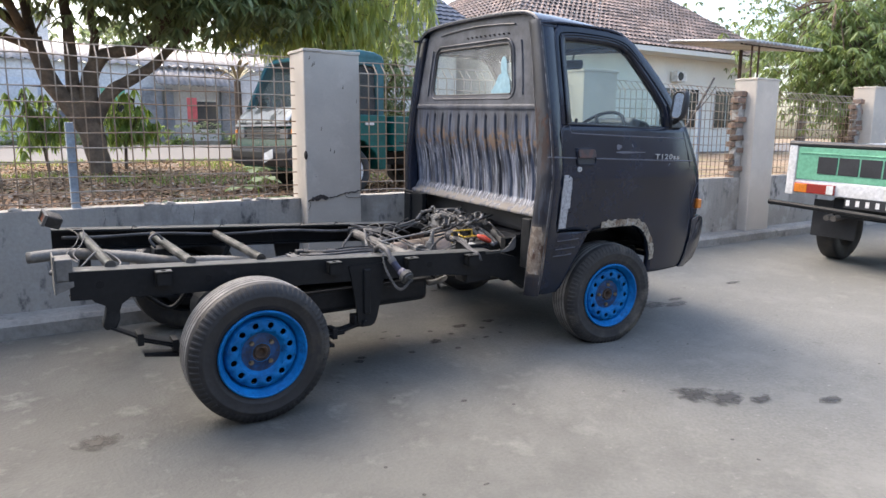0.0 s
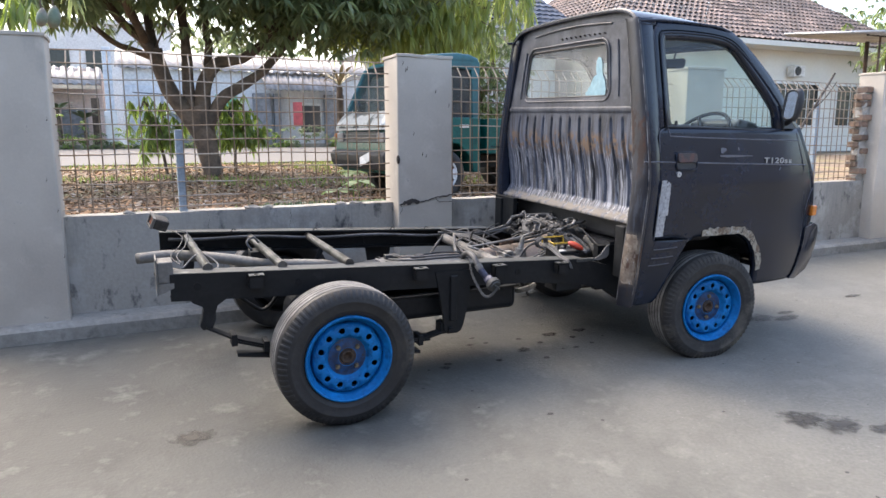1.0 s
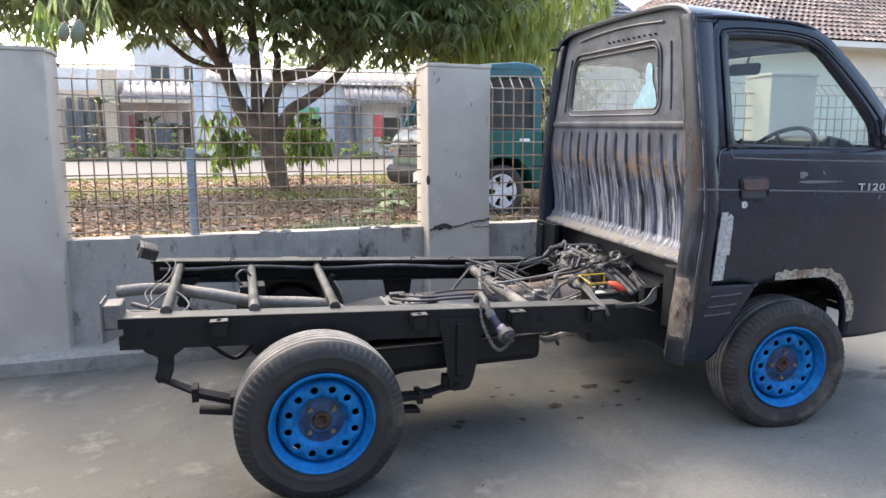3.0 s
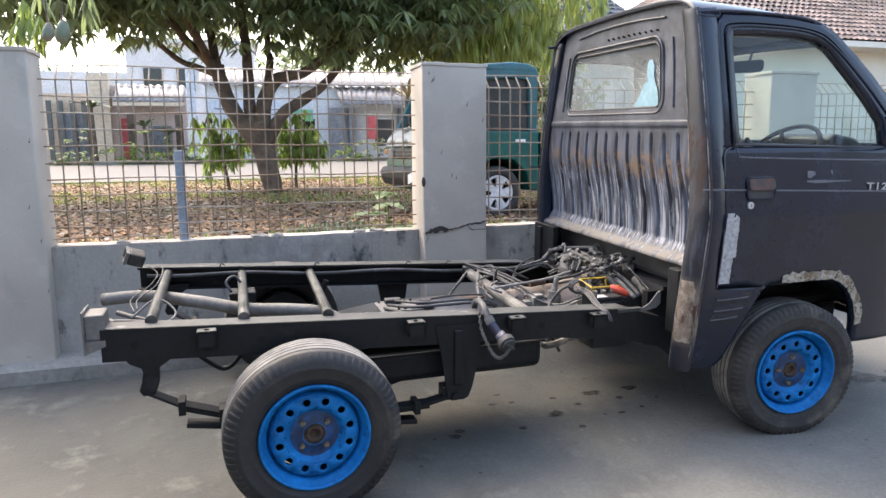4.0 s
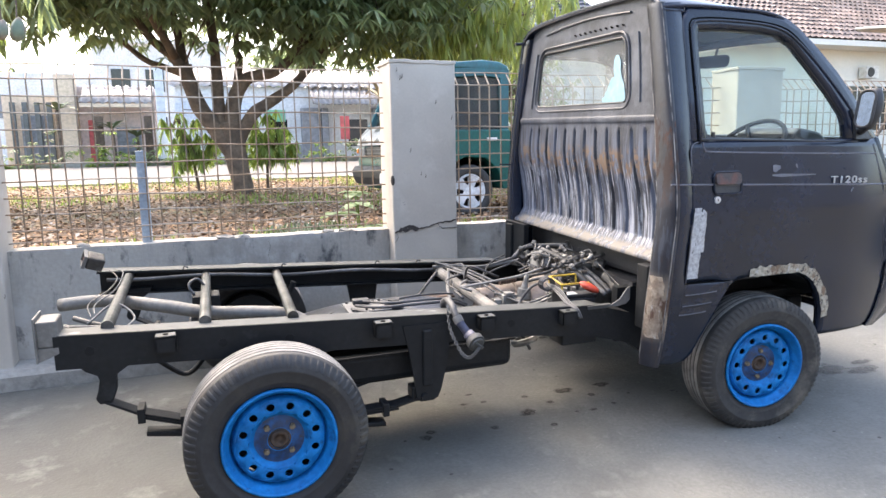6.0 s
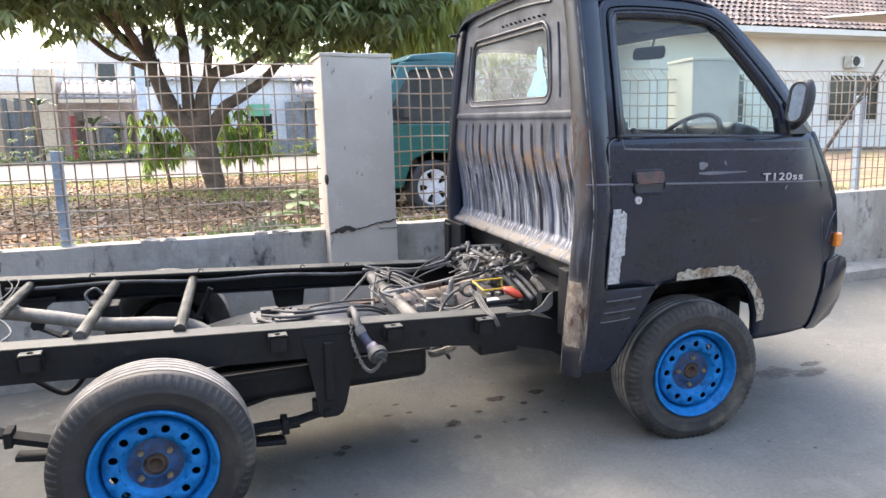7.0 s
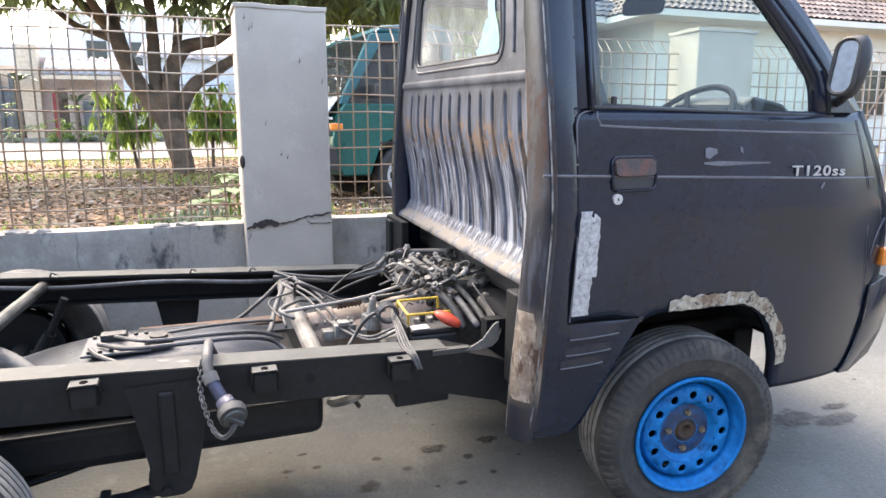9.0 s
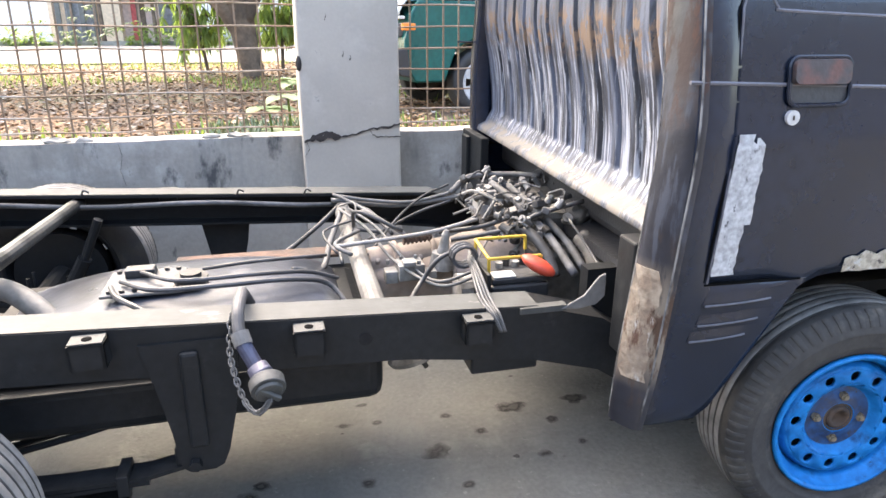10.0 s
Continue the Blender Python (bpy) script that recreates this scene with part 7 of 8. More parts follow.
tree("shade_tree", (26, 12.5, 0.3), [[(0, 0, -0.1), (0.1, 0, 1.5), (0.0, 0, 3)], [(0, 0, 2.6), (-1, -0.3, 4.2), (-1.6, -0.6, 5.6)], [(0, 0, 2.6), (1, 0.3, 4.2), (1.4, 0.4, 5.6)], [(0, 0, 2.8), (0.2, 0.4, 4.5), (0, 0, 6.5)]],
     [((0, 0, 5.0), (3.0, 2.4, 2.6), 330)], 41, LEAF, "tall tree behind the wall", trunk_r=0.2)
tree("mango_tree", (13.0, 4.3, 0.3), [[(0, 0, -0.1), (0.05, 0, 0.9), (0.0, 0, 2.0)], [(0, 0, 1.9), (-0.9, -0.3, 2.8), (-1.5, -0.4, 3.2)], [(0, 0, 1.9), (0.6, 0.3, 3.0), (1.0, 0.4, 3.9)], [(0, 0, 1.9), (-0.3, -0.5, 2.9), (-0.4, -0.7, 3.8)]],
     [((-0.4, -0.4, 2.4), (1.9, 1.5, 1.2), 620)], 51, LEAFG, "mango tree hanging over the wall", length=0.16, width=0.034, per=36)


def scatter(name, label, category, n, x0, x1, y0, y1, z, size, material, seed, flat=0.35, blades=False, where=None):
    rng = random.Random(seed)
    verts, faces = [], []
    while len(faces) < n:
        x, y = rng.uniform(x0, x1), y0 + (y1 - y0) * rng.random() ** 1.6
        if where and not where(x, y):
            continue
        zz = z + garden_z(x, y) - GARDEN + rng.uniform(0, 0.02)
        a, s = rng.uniform(0, 6.28), size * rng.uniform(0.5, 1.3)
        c = Vector((x, y, zz))
        i = len(verts)
        if blades:
            d = Vector((math.cos(a) * 0.5, math.sin(a) * 0.5, 1)).normalized() * s
            w = Vector((-math.sin(a), math.cos(a), 0)) * s * 0.12
            verts += [c - w, c + w, c + d + w * 0.6, c + d * 1.2]
        else:
            d = Vector((math.cos(a), math.sin(a), rng.uniform(-flat, flat))) * s
            w = Vector((-math.sin(a), math.cos(a), rng.uniform(-flat, flat))) * s * 0.3
            verts += [c - d * 0.5, c + w, c + d * 0.5, c - w]
        faces.append((i, i + 1, i + 2, i + 3))
    me = bpy.data.meshes.new(name)
    me.from_pydata(verts, [], faces)
    me.materials.append(material)
    return tagged(new(name, me), label, category, kind="stuff")


scatter("dry_leaves", "dry brown leaves scattered over the garden soil", "leaves", 90000, -5, 7, 1.96, 14.2, GARDEN + 0.012, 0.060, LITTER, 3, flat=0.42)
scatter("pale_dry_leaves", "faded grey dry leaves among the garden litter", "leaves", 9000, -5, 7, 1.96, 14.2, GARDEN + 0.018, 0.065, LITTERG, 8, flat=0.35)
scatter("weeds", "low green weeds in the garden", "weeds", 9000, -6, 8, 2.0, 14.4, GARDEN, 0.07, GRASS, 4, blades=True, where=lambda x, y: noise.noise((x * 0.5, y * 0.5, 8)) > 0.15 or y > 13.0 or (x > 0.1 and y < 4.2 and noise.noise((x, y, 2)) > -0.15))

scatter("grass_tufts", "thin grey-green grass tufts beside the pillar", "grass", 1500, 0.1, 1.0, 2.0, 4.2, GARDEN, 0.08, AGAVE, 14, blades=True, where=lambda x, y: noise.noise((x * 2.2, y * 2.2, 6)) + 0.55 * x > 0.12)

ALLOYWHITE = mat("pale_alloy", (0.62, 0.63, 0.64), 0.45, 0.1, fine=40, bump=0.02)
GREYPAINT = mat("dull_grey_paint", (0.10, 0.11, 0.11), 0.45, fine=30)
DENTED = mat("dented_silver_panel", (0.46, 0.47, 0.46), 0.4, 0.4, col2=(0.10, 0.11, 0.11), scale=6, fine=30, mix=(0.45, 0.52))
# ---- teal pickup parked in the garden ----
teal = thing("teal_pickup", "old teal pickup with dented front and pale alloy wheels", "truck", pose(2.45, 5.32, GARDEN, 0, 0, 188))
side = [(-0.52, 0.30), (-0.42, 0.30), (-0.36, 0.5), (-0.2, 0.64), (0.05, 0.66), (0.25, 0.58), (0.36, 0.30), (0.62, 0.30), (0.70, 0.42), (0.72, 0.62), (0.66, 0.85), (0.60, 0.95), (-0.52, 0.95)]
bm = prism(B(), side, "y", -0.74, 0.74)
soften(part("body", bm, TEAL, teal, "teal lower cab body"), 40, 0.02)
for s in (1, -1):
    pr = [(-0.52, 0.94), (-0.43, 0.94), (-0.41, 1.50), (-0.2, 1.52), (0.22, 1.49), (0.56, 0.94), (0.64, 0.94), (0.32, 1.57), (-0.1, 1.61), (-0.53, 1.60)]
    y0, y1 = sorted((s * 0.70, s * 0.63))
    soften(part("window_frame", prism(B(), pr, "y", y0, y1), TEALTOP, teal), 40, 0.01)
    part("side_glass", prism(B(), [(-0.43, 0.95), (-0.41, 1.5), (-0.2, 1.52), (0.22, 1.49), (0.55, 0.95)], "y", s * 0.655, s * 0.66), TINTED, teal, "dark tinted side window").visible_shadow = False
    part("door_handle", bevel_all(box(B(), -0.33, -0.21, *sorted((s * 0.74, s * 0.765)), 0.83, 0.865), 0.005), WHITE, teal, "chrome door handle")
    part("side_mirror", bevel_all(box(B(), 0.30, 0.36, *sorted((s * 0.70, s * 0.88)), 1.0, 1.12), 0.02), PLASTIC, teal)
    part("headlamp", bevel_all(box(B(), 0.68, 0.745, *sorted((s * 0.46, s * 0.64)), 0.665, 0.775), 0.012), STEEL, teal, "square headlamp")
    part("turn_lamp", bevel_all(box(B(), 0.62, 0.735, *sorted((s * 0.69, s * 0.746)), 0.715, 0.775), 0.012), AMBER, teal, "amber corner lamp")
    part("shut_line", box(B(), -0.40, -0.392, *sorted((s * 0.739, s * 0.743)), 0.34, 0.94), CRACK, teal)
bm = prism(B(), [(-0.54, 1.56), (-0.52, 1.64), (-0.4, 1.68), (-0.2, 1.69), (0.20, 1.65), (0.30, 1.58)], "y", -0.70, 0.70)
soften(part("roof", bm, TEALTOP, teal, "blue-teal roof"), 30, 0.03)
bm = sheet(B(), [[(0.60, y, 0.95) for y in (-0.66, 0.66)], [(0.30, y, 1.58) for y in (-0.6, 0.6)]])
part("windscreen", bm, GLASS, teal).visible_shadow = False
bm = sheet(B(), [[(-0.51, y, 0.95) for y in (-0.66, 0.66)], [(-0.51, y, 1.58) for y in (-0.64, 0.64)]])
part("rear_panel", bm, TEAL, teal)
bm = sheet(B(), [[(x + 0.012 * noise.noise((y * 9, z * 9, 4)), y, z) for y in (-0.66, -0.5, -0.3, -0.1, 0.1, 0.3, 0.5, 0.66)] for x, z in ((0.735, 0.83), (0.728, 0.87), (0.70, 0.92), (0.655, 0.97), (0.59, 1.02))])
shell(part("front_panel", bm, DENTED, teal, "dented silver front panel", smooth=True), 0.012, 0)
for k in range(4):
    part("wiper_arm", tube(B(), [(0.60 - 0.02 * k, 0.5 - 0.3 * k, 0.99), (0.52, 0.4 - 0.3 * k, 1.08 + 0.03 * k), (0.47, 0.16 - 0.3 * k, 1.14)], 0.010, 6, 3), PLASTIC, teal)
gr = part("grille", bevel_all(box(B(), 0.69, 0.725, -0.43, 0.43, 0.66, 0.79), 0.006), PLASTIC, teal, "black grille")
for k in range(3):
    part("grille_bar", bevel_all(box(B(), 0.724, 0.735, -0.62, 0.62, 0.666 + 0.042 * k, 0.680 + 0.042 * k), 0.002), GREYPAINT, gr)
part("chrome_strip", bevel_all(box(B(), 0.70, 0.742, -0.70, 0.70, 0.805, 0.83), 0.006), BADGE, teal, "pale chrome strip")
part("bumper", bevel_all(prism(B(), [(0.66, 0.34), (0.76, 0.36), (0.80, 0.44), (0.81, 0.52), (0.77, 0.57), (0.66, 0.58)], "y", -0.72, 0.74), 0.012), PLASTIC, teal, "black front bumper")
plate = part("number_plate", bevel_all(box(B(), 0.0, 0.008, -0.12, 0.12, -0.055, 0.055), 0.003), BADGE, teal, "bent pale number plate")
plate.matrix_local = pose(0.815, 0.30, 0.47, 16, -8, 0)
part("dashboard", bevel_all(box(B(), 0.2, 0.6, -0.62, 0.62, 0.86, 0.98), 0.02), PLASTIC, teal)
part("seat", bevel_all(box(B(), -0.48, -0.34, -0.6, 0.6, 0.6, 1.15), 0.03), PLASTIC, teal)
bed = part("cargo_bed", bevel_all(box(B(), -2.7, -0.62, -0.76, 0.76, 0.52, 0.58), 0.008), TEAL, teal, "teal cargo bed")
for x0, x1, y0, y1 in ((-2.7, -0.62, 0.72, 0.76), (-2.7, -0.62, -0.76, -0.72), (-0.66, -0.62, -0.72, 0.72), (-2.7, -2.66, -0.72, 0.72)):
    part("bed_board", bevel_all(box(B(), x0, x1, y0, y1, 0.58, 0.94), 0.008), TEAL, bed)
part("chassis", box(B(), -2.6, 0.5, -0.4, 0.4, 0.34, 0.5), FRAME, teal)


def van_wheel(parent, x, y, s, r=0.29):
    bm = lathe(B(), [(0.19, -0.06), (0.215, -0.085), (r - 0.02, -0.08), (r, -0.06), (r, 0.07), (r - 0.02, 0.09), (0.19, 0.08)], 40)
    ty = part("wheel", bm, RUBBER, parent, "tyre with silver alloy wheel")
    soften(ty)
    bm = lathe(B(), [(0.19, -0.062), (0.18, -0.066), (0.17, -0.05), (0.165, 0.05), (0.0, 0.052)], 40)
    part("rim_well", bm, CRACK, ty)
    bm = lathe(B(), [(0.192, -0.064), (0.18, -0.07), (0.165, -0.064), (0.165, -0.05)], 40)
    lathe(bm, [(0.06, -0.03), (0.058, -0.055), (0.03, -0.062), (0, -0.062)], 20)
    for k in range(5):
        m = Matrix.Rotation(2 * math.pi * k / 5, 4, "Y")
        vs = [bm.verts.new(m @ Vector(p)) for p in ((0.03, -0.056, -0.045), (0.09, -0.062, -0.038), (0.178, -0.066, -0.075), (0.182, -0.066, 0.0), (0.178, -0.066, 0.075), (0.09, -0.062, 0.038), (0.03, -0.056, 0.045),
                                                   (0.09, -0.03, -0.038), (0.178, -0.03, -0.075), (0.178, -0.03, 0.075), (0.09, -0.03, 0.038))]
        for f in ((0, 1, 5, 6), (1, 2, 3, 4, 5), (1, 7, 8, 2), (5, 4, 9, 10)):
            bm.faces.new([vs[i] for i in f])
    bmesh.ops.recalc_face_normals(bm, faces=bm.faces[:])
    part("spokes", bm, ALLOYWHITE, ty, "pale five-spoke alloy rim")
    ty.matrix_local = Matrix.Translation((x, y, r)) @ Matrix.Rotation(math.pi if s > 0 else 0, 4, "Z")


for x in (0.0, -1.85):
    for s in (1, -1):
        van_wheel(teal, x, s * 0.66, s)

# ---- white and mint pickup ahead, seen from behind ----
mint = thing("white_pickup", "white pickup with mint green tailgate, seen from behind", "truck", pose(5.30, 0.93 - 0.74, slope(0.2), LEAN_DEG, 0, 0))
part("bed_floor", bevel_all(box(B(), 0.02, 2.2, -0.70, 0.70, 0.70, 0.74), 0.006), WHITEPAINT, mint)
part("tail_beam", bevel_all(box(B(), -0.01, 0.06, -0.74, 0.74, 0.64, 0.755), 0.008), WHITEPAINT, mint, "white rusty tail beam")
gate = part("tailgate", bevel_all(box(B(), -0.015, 0.02, -0.665, 0.665, 0.765, 1.06), 0.008), MINT, mint, "mint green tailgate with dark lettering bars")
part("top_rail", tube(B(), [(0.0, -0.75, 1.085), (0.0, 0.75, 1.085)], 0.026, 10, 1), PLASTIC, gate, "black padded top rail")
part("gate_fold", bevel_all(box(B(), -0.022, -0.012, -0.64, 0.64, 1.0, 1.012), 0.003), MINT, gate)
for k in range(6):
    y = 0.475 - 0.182 * k
    bm = box(B(), -0.020, -0.014, y - 0.166, y, 0.828, 0.978)
    part("lettering_bar", bm, PLASTIC, gate, "black lettering drawn as plain bar")
for s in (1, -1):
    part("corner_post", bevel_all(box(B(), -0.02, 0.06, *sorted((s * 0.67, s * 0.75)), 0.62, 1.10), 0.01), WHITEPAINT, mint)
    part("bed_side", bevel_all(box(B(), 0.06, 2.2, *sorted((s * 0.70, s * 0.745)), 0.64, 1.08), 0.01), WHITEPAINT, mint)
    tl = part("tail_lamp", bevel_all(box(B(), -0.035, 0.0, *sorted((s * 0.30, s * 0.66)), 0.648, 0.735), 0.006), REDLENS, mint, "amber and red tail lamp")
    part("amber_lens", bevel_all(box(B(), -0.039, -0.03, *sorted((s * 0.54, s * 0.655)), 0.652, 0.73), 0.003), AMBER, tl)
    part("clear_lens", bevel_all(box(B(), -0.039, -0.03, *sorted((s * 0.305, s * 0.365)), 0.652, 0.73), 0.003), WHITE, tl)
    part("mud_flap", bevel_all(box(B(), 0.20, 0.215, *sorted((s * 0.18, s * 0.58)), 0.24, 0.58), 0.003), PLASTIC, mint)
    w = lathe(B(), [(0.16, -0.06), (0.20, -0.08), (0.26, -0.08), (0.285, -0.06), (0.285, 0.07), (0.26, 0.09), (0.16, 0.08), (0.15, 0.03), (0.0, 0.03)], 36)
    ww = part("wheel", w, RUBBER, mint, "dusty black tyre")
    soften(ww)
    ww.matrix_local = Matrix.Translation((0.55, s * 0.49, 0.285)) @ Matrix.Rotation(math.pi if s > 0 else 0, 4, "Z")
part("bumper_bar", tube(B(), [(-0.10, 0.80, 0.535), (-0.12, 0.70, 0.54), (-0.12, -0.70, 0.50), (-0.10, -0.80, 0.49)], 0.024, 10, 3), FRAME, mint, "black tubular rear bumper bar")
np_ = part("number_plate", bevel_all(box(B(), -0.03, -0.02, -0.20, 0.20, 0.555, 0.645), 0.002), PLASTIC, mint, "dark number plate")
for k in range(5):
    part("plate_bar", box(B(), -0.0325, -0.0295, 0.155 - 0.08 * k, 0.185 - 0.08 * k, 0.575, 0.625), WHITE, np_)
for k in (0, 1):
    part("tail_pipe", tube(B(), [(0.02, 0.36 - 0.06 * k, 0.44), (0.3, 0.34 - 0.06 * k, 0.46), (0.6, 0.2, 0.48)], 0.026, 12, 3), PIPE, mint)
part("chassis", box(B(), 0.1, 2.1, -0.35, 0.35, 0.45, 0.62), FRAME, mint)

# ---- houses ----
def tiled_roof(parent, corners, ridge, material, course=0.3, name="roof"):
    """A hip roof of stepped courses; corners as (x0, x1, y0, y1, z), ridge as (x0, x1, y, z)."""
    x0, x1, y0, y1, z = corners
    rx0, rx1, ry, rz = ridge
    for k, (a, b, c, d) in enumerate((((x0, y0), (x1, y0), (rx0, ry), (rx1, ry)), ((x0, y1), (x1, y1), (rx0, ry), (rx1, ry)),
                       ((x0, y0), (x0, y1), (rx0, ry), (rx0, ry)), ((x1, y0), (x1, y1), (rx1, ry), (rx1, ry)))):
        a, b = Vector((*a, z)), Vector((*b, z))
        c, d = Vector((*c, rz)), Vector((*d, rz))
        up = ((c + d) / 2 - (a + b) / 2)
        nrm = (b - a).cross(up).normalized()
        if nrm.z < 0:
            nrm = -nrm
        n = int(up.length / course)
        verts, faces = [], []
        for i in range(n):
            t0, t1 = i / n, (i + 1.15) / n
            l0, r0, l1, r1 = a.lerp(c, t0), b.lerp(d, t0), a.lerp(c, min(1, t1)), b.lerp(d, min(1, t1))
            m = max(1, int((r0 - l0).length / 0.24))
            for j in range(m):
                p = [l0.lerp(r0, j / m) + nrm * 0.04, l0.lerp(r0, (j + 0.5) / m) + nrm * 0.085, l0.lerp(r0, (j + 1) / m) + nrm * 0.04,
                     l1.lerp(r1, (j + 1) / m), l1.lerp(r1, (j + 0.5) / m) + nrm * 0.045, l1.lerp(r1, j / m)]
                q = len(verts)
                verts += p
                faces += [(q, q + 1, q + 4, q + 5), (q + 1, q + 2, q + 3, q + 4)]
        me = bpy.data.meshes.new("roof_tiles")
        me.from_pydata(verts, [], faces)
        me.materials.append(material)
        o = new(name + "_tiles", me)
        o.parent = parent
        tagged(o, kind="stuff")


def house(name, label, x0, x1, y0, y1, eave, ridge, wallmat, roofmat, over=0.9, windows=(), wall_z0=0.3):
    h = thing(name, label, "house")
    w = B()
    box(w, x0, x1, y0, y1, wall_z0, eave)
    part("wall", w, wallmat, h)
    for wx, wz, ww, wh in windows:
        fr = part("window", bevel_all(box(B(), wx, wx + ww, y0 - 0.06, y0 + 0.02, wz, wz + wh), 0.02), WHITEPAINT, h, "window with white frame")
        n = max(2, int(ww / 0.55))
        for k in range(n):
            a = wx + 0.06 + (ww - 0.06) * k / n
            part("pane", box(B(), a, a + (ww - 0.06) / n - 0.06, y0 - 0.075, y0 - 0.065, wz + 0.06, wz + wh - 0.06), DARKPANE, fr)
    part("eave", box(B(), x0 - over, x1 + over, y0 - over, y1 + over, eave - 0.05, eave + 0.12), wallmat, h)
    tiled_roof(h, (x0 - over, x1 + over, y0 - over, y1 + over, eave + 0.12), ridge, roofmat)
    return h


DARKPANE = mat("dark_window_pane", (0.02, 0.024, 0.028), 0.08, bump=0, fine=5)
main_house = house("house", "cream house with brown tiled hip roof", 13.2, 26.5, 15.0, 25.0, 4.25, (18.5, 22.5, 20, 8.6), CREAM, ROOF, windows=[(15.2, 1.5, 1.6, 1.6), (20.4, 1.5, 2.4, 1.6), (23.8, 1.5, 1.6, 1.6)])
ac = part("air_conditioner", bevel_all(box(B(), 21.03, 21.6, 14.65, 14.95, 3.28, 3.67), 0.02), WHITE, main_house, "white air conditioner unit")
part("fan_grille", lathe(B(), [(0.16, 0.0), (0.145, -0.02), (0.04, -0.02), (0.0, -0.02)], 20, centre=(21.22, 14.64, 3.475)), PLASTIC, ac)
house("house", "pale house with slate-blue tiled roof", 8.0, 12.4, 17.0, 24.0, 4.3, (9.5, 11.5, 20.5, 7.6), PALE, ROOFB)

# ---- beyond the lane ----
far_wall = thing("boundary_wall", "low pale wall along the far side of the lane", "wall", kind="structure")
part("wall", box(B(), -40, 40, 26.1, 26.3, 0.4, 0.92), LEDGE, far_wall)


def hanging_bush(x, y, z, r, n, material, seed, label):
    t = thing("bush", label, "bush", group="bushes along the lane")
    rng = random.Random(seed)
    tips = [(x + rng.gauss(0, r * 0.5), y + rng.gauss(0, r * 0.4), z + abs(rng.gauss(0, r * 0.5))) for _ in range(n)]
    v, f = leaf_cloud(tips, seed, 18, 0.22, 0.07, 0.16, 0.2)
    me = bpy.data.meshes.new("foliage")
    me.from_pydata(v, [], f)
    me.materials.append(material)
    o = new("foliage", me)
    o.parent = t
    tagged(o, kind="stuff")


rng = random.Random(12)
for k in range(16):
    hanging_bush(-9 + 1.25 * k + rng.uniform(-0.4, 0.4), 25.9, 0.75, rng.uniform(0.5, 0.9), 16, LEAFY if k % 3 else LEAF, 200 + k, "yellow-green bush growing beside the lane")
PINK = mat("pink_red_cloth", (0.62, 0.13, 0.13), 0.8, fine=20)
OCHRE = mat("ochre_wall", (0.68, 0.55, 0.41), 0.9, col2=(0.60, 0.48, 0.36), scale=0.8, fine=10)
GREYD = mat("grey_door", (0.25, 0.26, 0.28), 0.6, fine=10)
BLUEW = mat("pale_blue_wall", (0.62, 0.66, 0.71), 0.9, col2=(0.55, 0.59, 0.64), scale=0.8, fine=10)


def corrugated(parent, x0, x1, y0, y1, z0, z1, mm, pitch=0.2, name="roof"):
    n = int((x1 - x0) / pitch * 4)
    rows = []
    for i in range(n + 1):
        x = x0 + (x1 - x0) * i / n
        w = min(0.045, pitch * 0.16) * math.sin(2 * math.pi * (x - x0) / pitch)
        rows.append([(x, y0, z0 + w), (x, y1, z1 + w)])
    return shell(part(name, sheet(B(), rows), mm, parent, smooth=True), 0.02, 0)


gate_house = thing("gate_house", "small ochre and faded pink house with corrugated awning", "house")
part("wall", box(B(), -4.5, -1.7, 28.2, 33, 0.4, 3.9), PINKW, gate_house)
part("side_wall", box(B(), -7.2, -4.5, 28.6, 33, 0.4, 3.6), OCHRE, gate_house)
part("corner_wall", box(B(), -5.2, -4.5, 27.6, 28.2, 0.4, 4.3), OCHRE, gate_house)
corrugated(gate_house, -4.3, -1.7, 26.9, 28.4, 3.2, 3.95, OLDROOF, 0.30, "awning")
part("awning_beam", box(B(), -4.3, -1.7, 26.9, 27.0, 3.03, 3.17), OCHRE, gate_house)
for x in (-3.7, -1.95):
    part("awning_post", box(B(), x - 0.14, x + 0.14, 27.0, 27.25, 0.4, 2.7), BARK, gate_house)
part("door", bevel_all(box(B(), -4.2, -3.85, 28.1, 28.19, 0.5, 2.6), 0.02), PINK, gate_house, "red-pink door")
part("window", bevel_all(box(B(), -3.2, -2.3, 28.1, 28.19, 1.2, 2.3), 0.02), GREYD, gate_house)
part("shutter", bevel_all(box(B(), -6.6, -5.6, 28.5, 28.59, 0.6, 2.8), 0.02), GREYD, gate_house)
for k in range(5):
    part("side_slat", bevel_all(box(B(), -6.9 + 0.42 * k, -6.72 + 0.42 * k, 28.3, 28.42, 0.5, 3.3), 0.015), GREYPAINT, gate_house)
gate_post = thing("gate_post", "tall pale blue-white gate post", "post")
part("post", bevel_all(box(B(), -1.65, -1.2, 26.6, 27.0, 0.4, 2.2), 0.03), WHITEPAINT, gate_post)
part("upper_post", bevel_all(box(B(), -1.58, -1.27, 26.65, 26.95, 2.2, 4.6), 0.03), BLUEW, gate_post)

row = thing("row_house", "pale row house with grey doors across the lane", "house")
part("wall", box(B(), -0.9, 12.5, 28.4, 36, 0.4, 4.0), PALE, row)
part("blue_wall", box(B(), -0.95, 2.2, 28.2, 28.45, 0.4, 3.3), BLUEW, row)
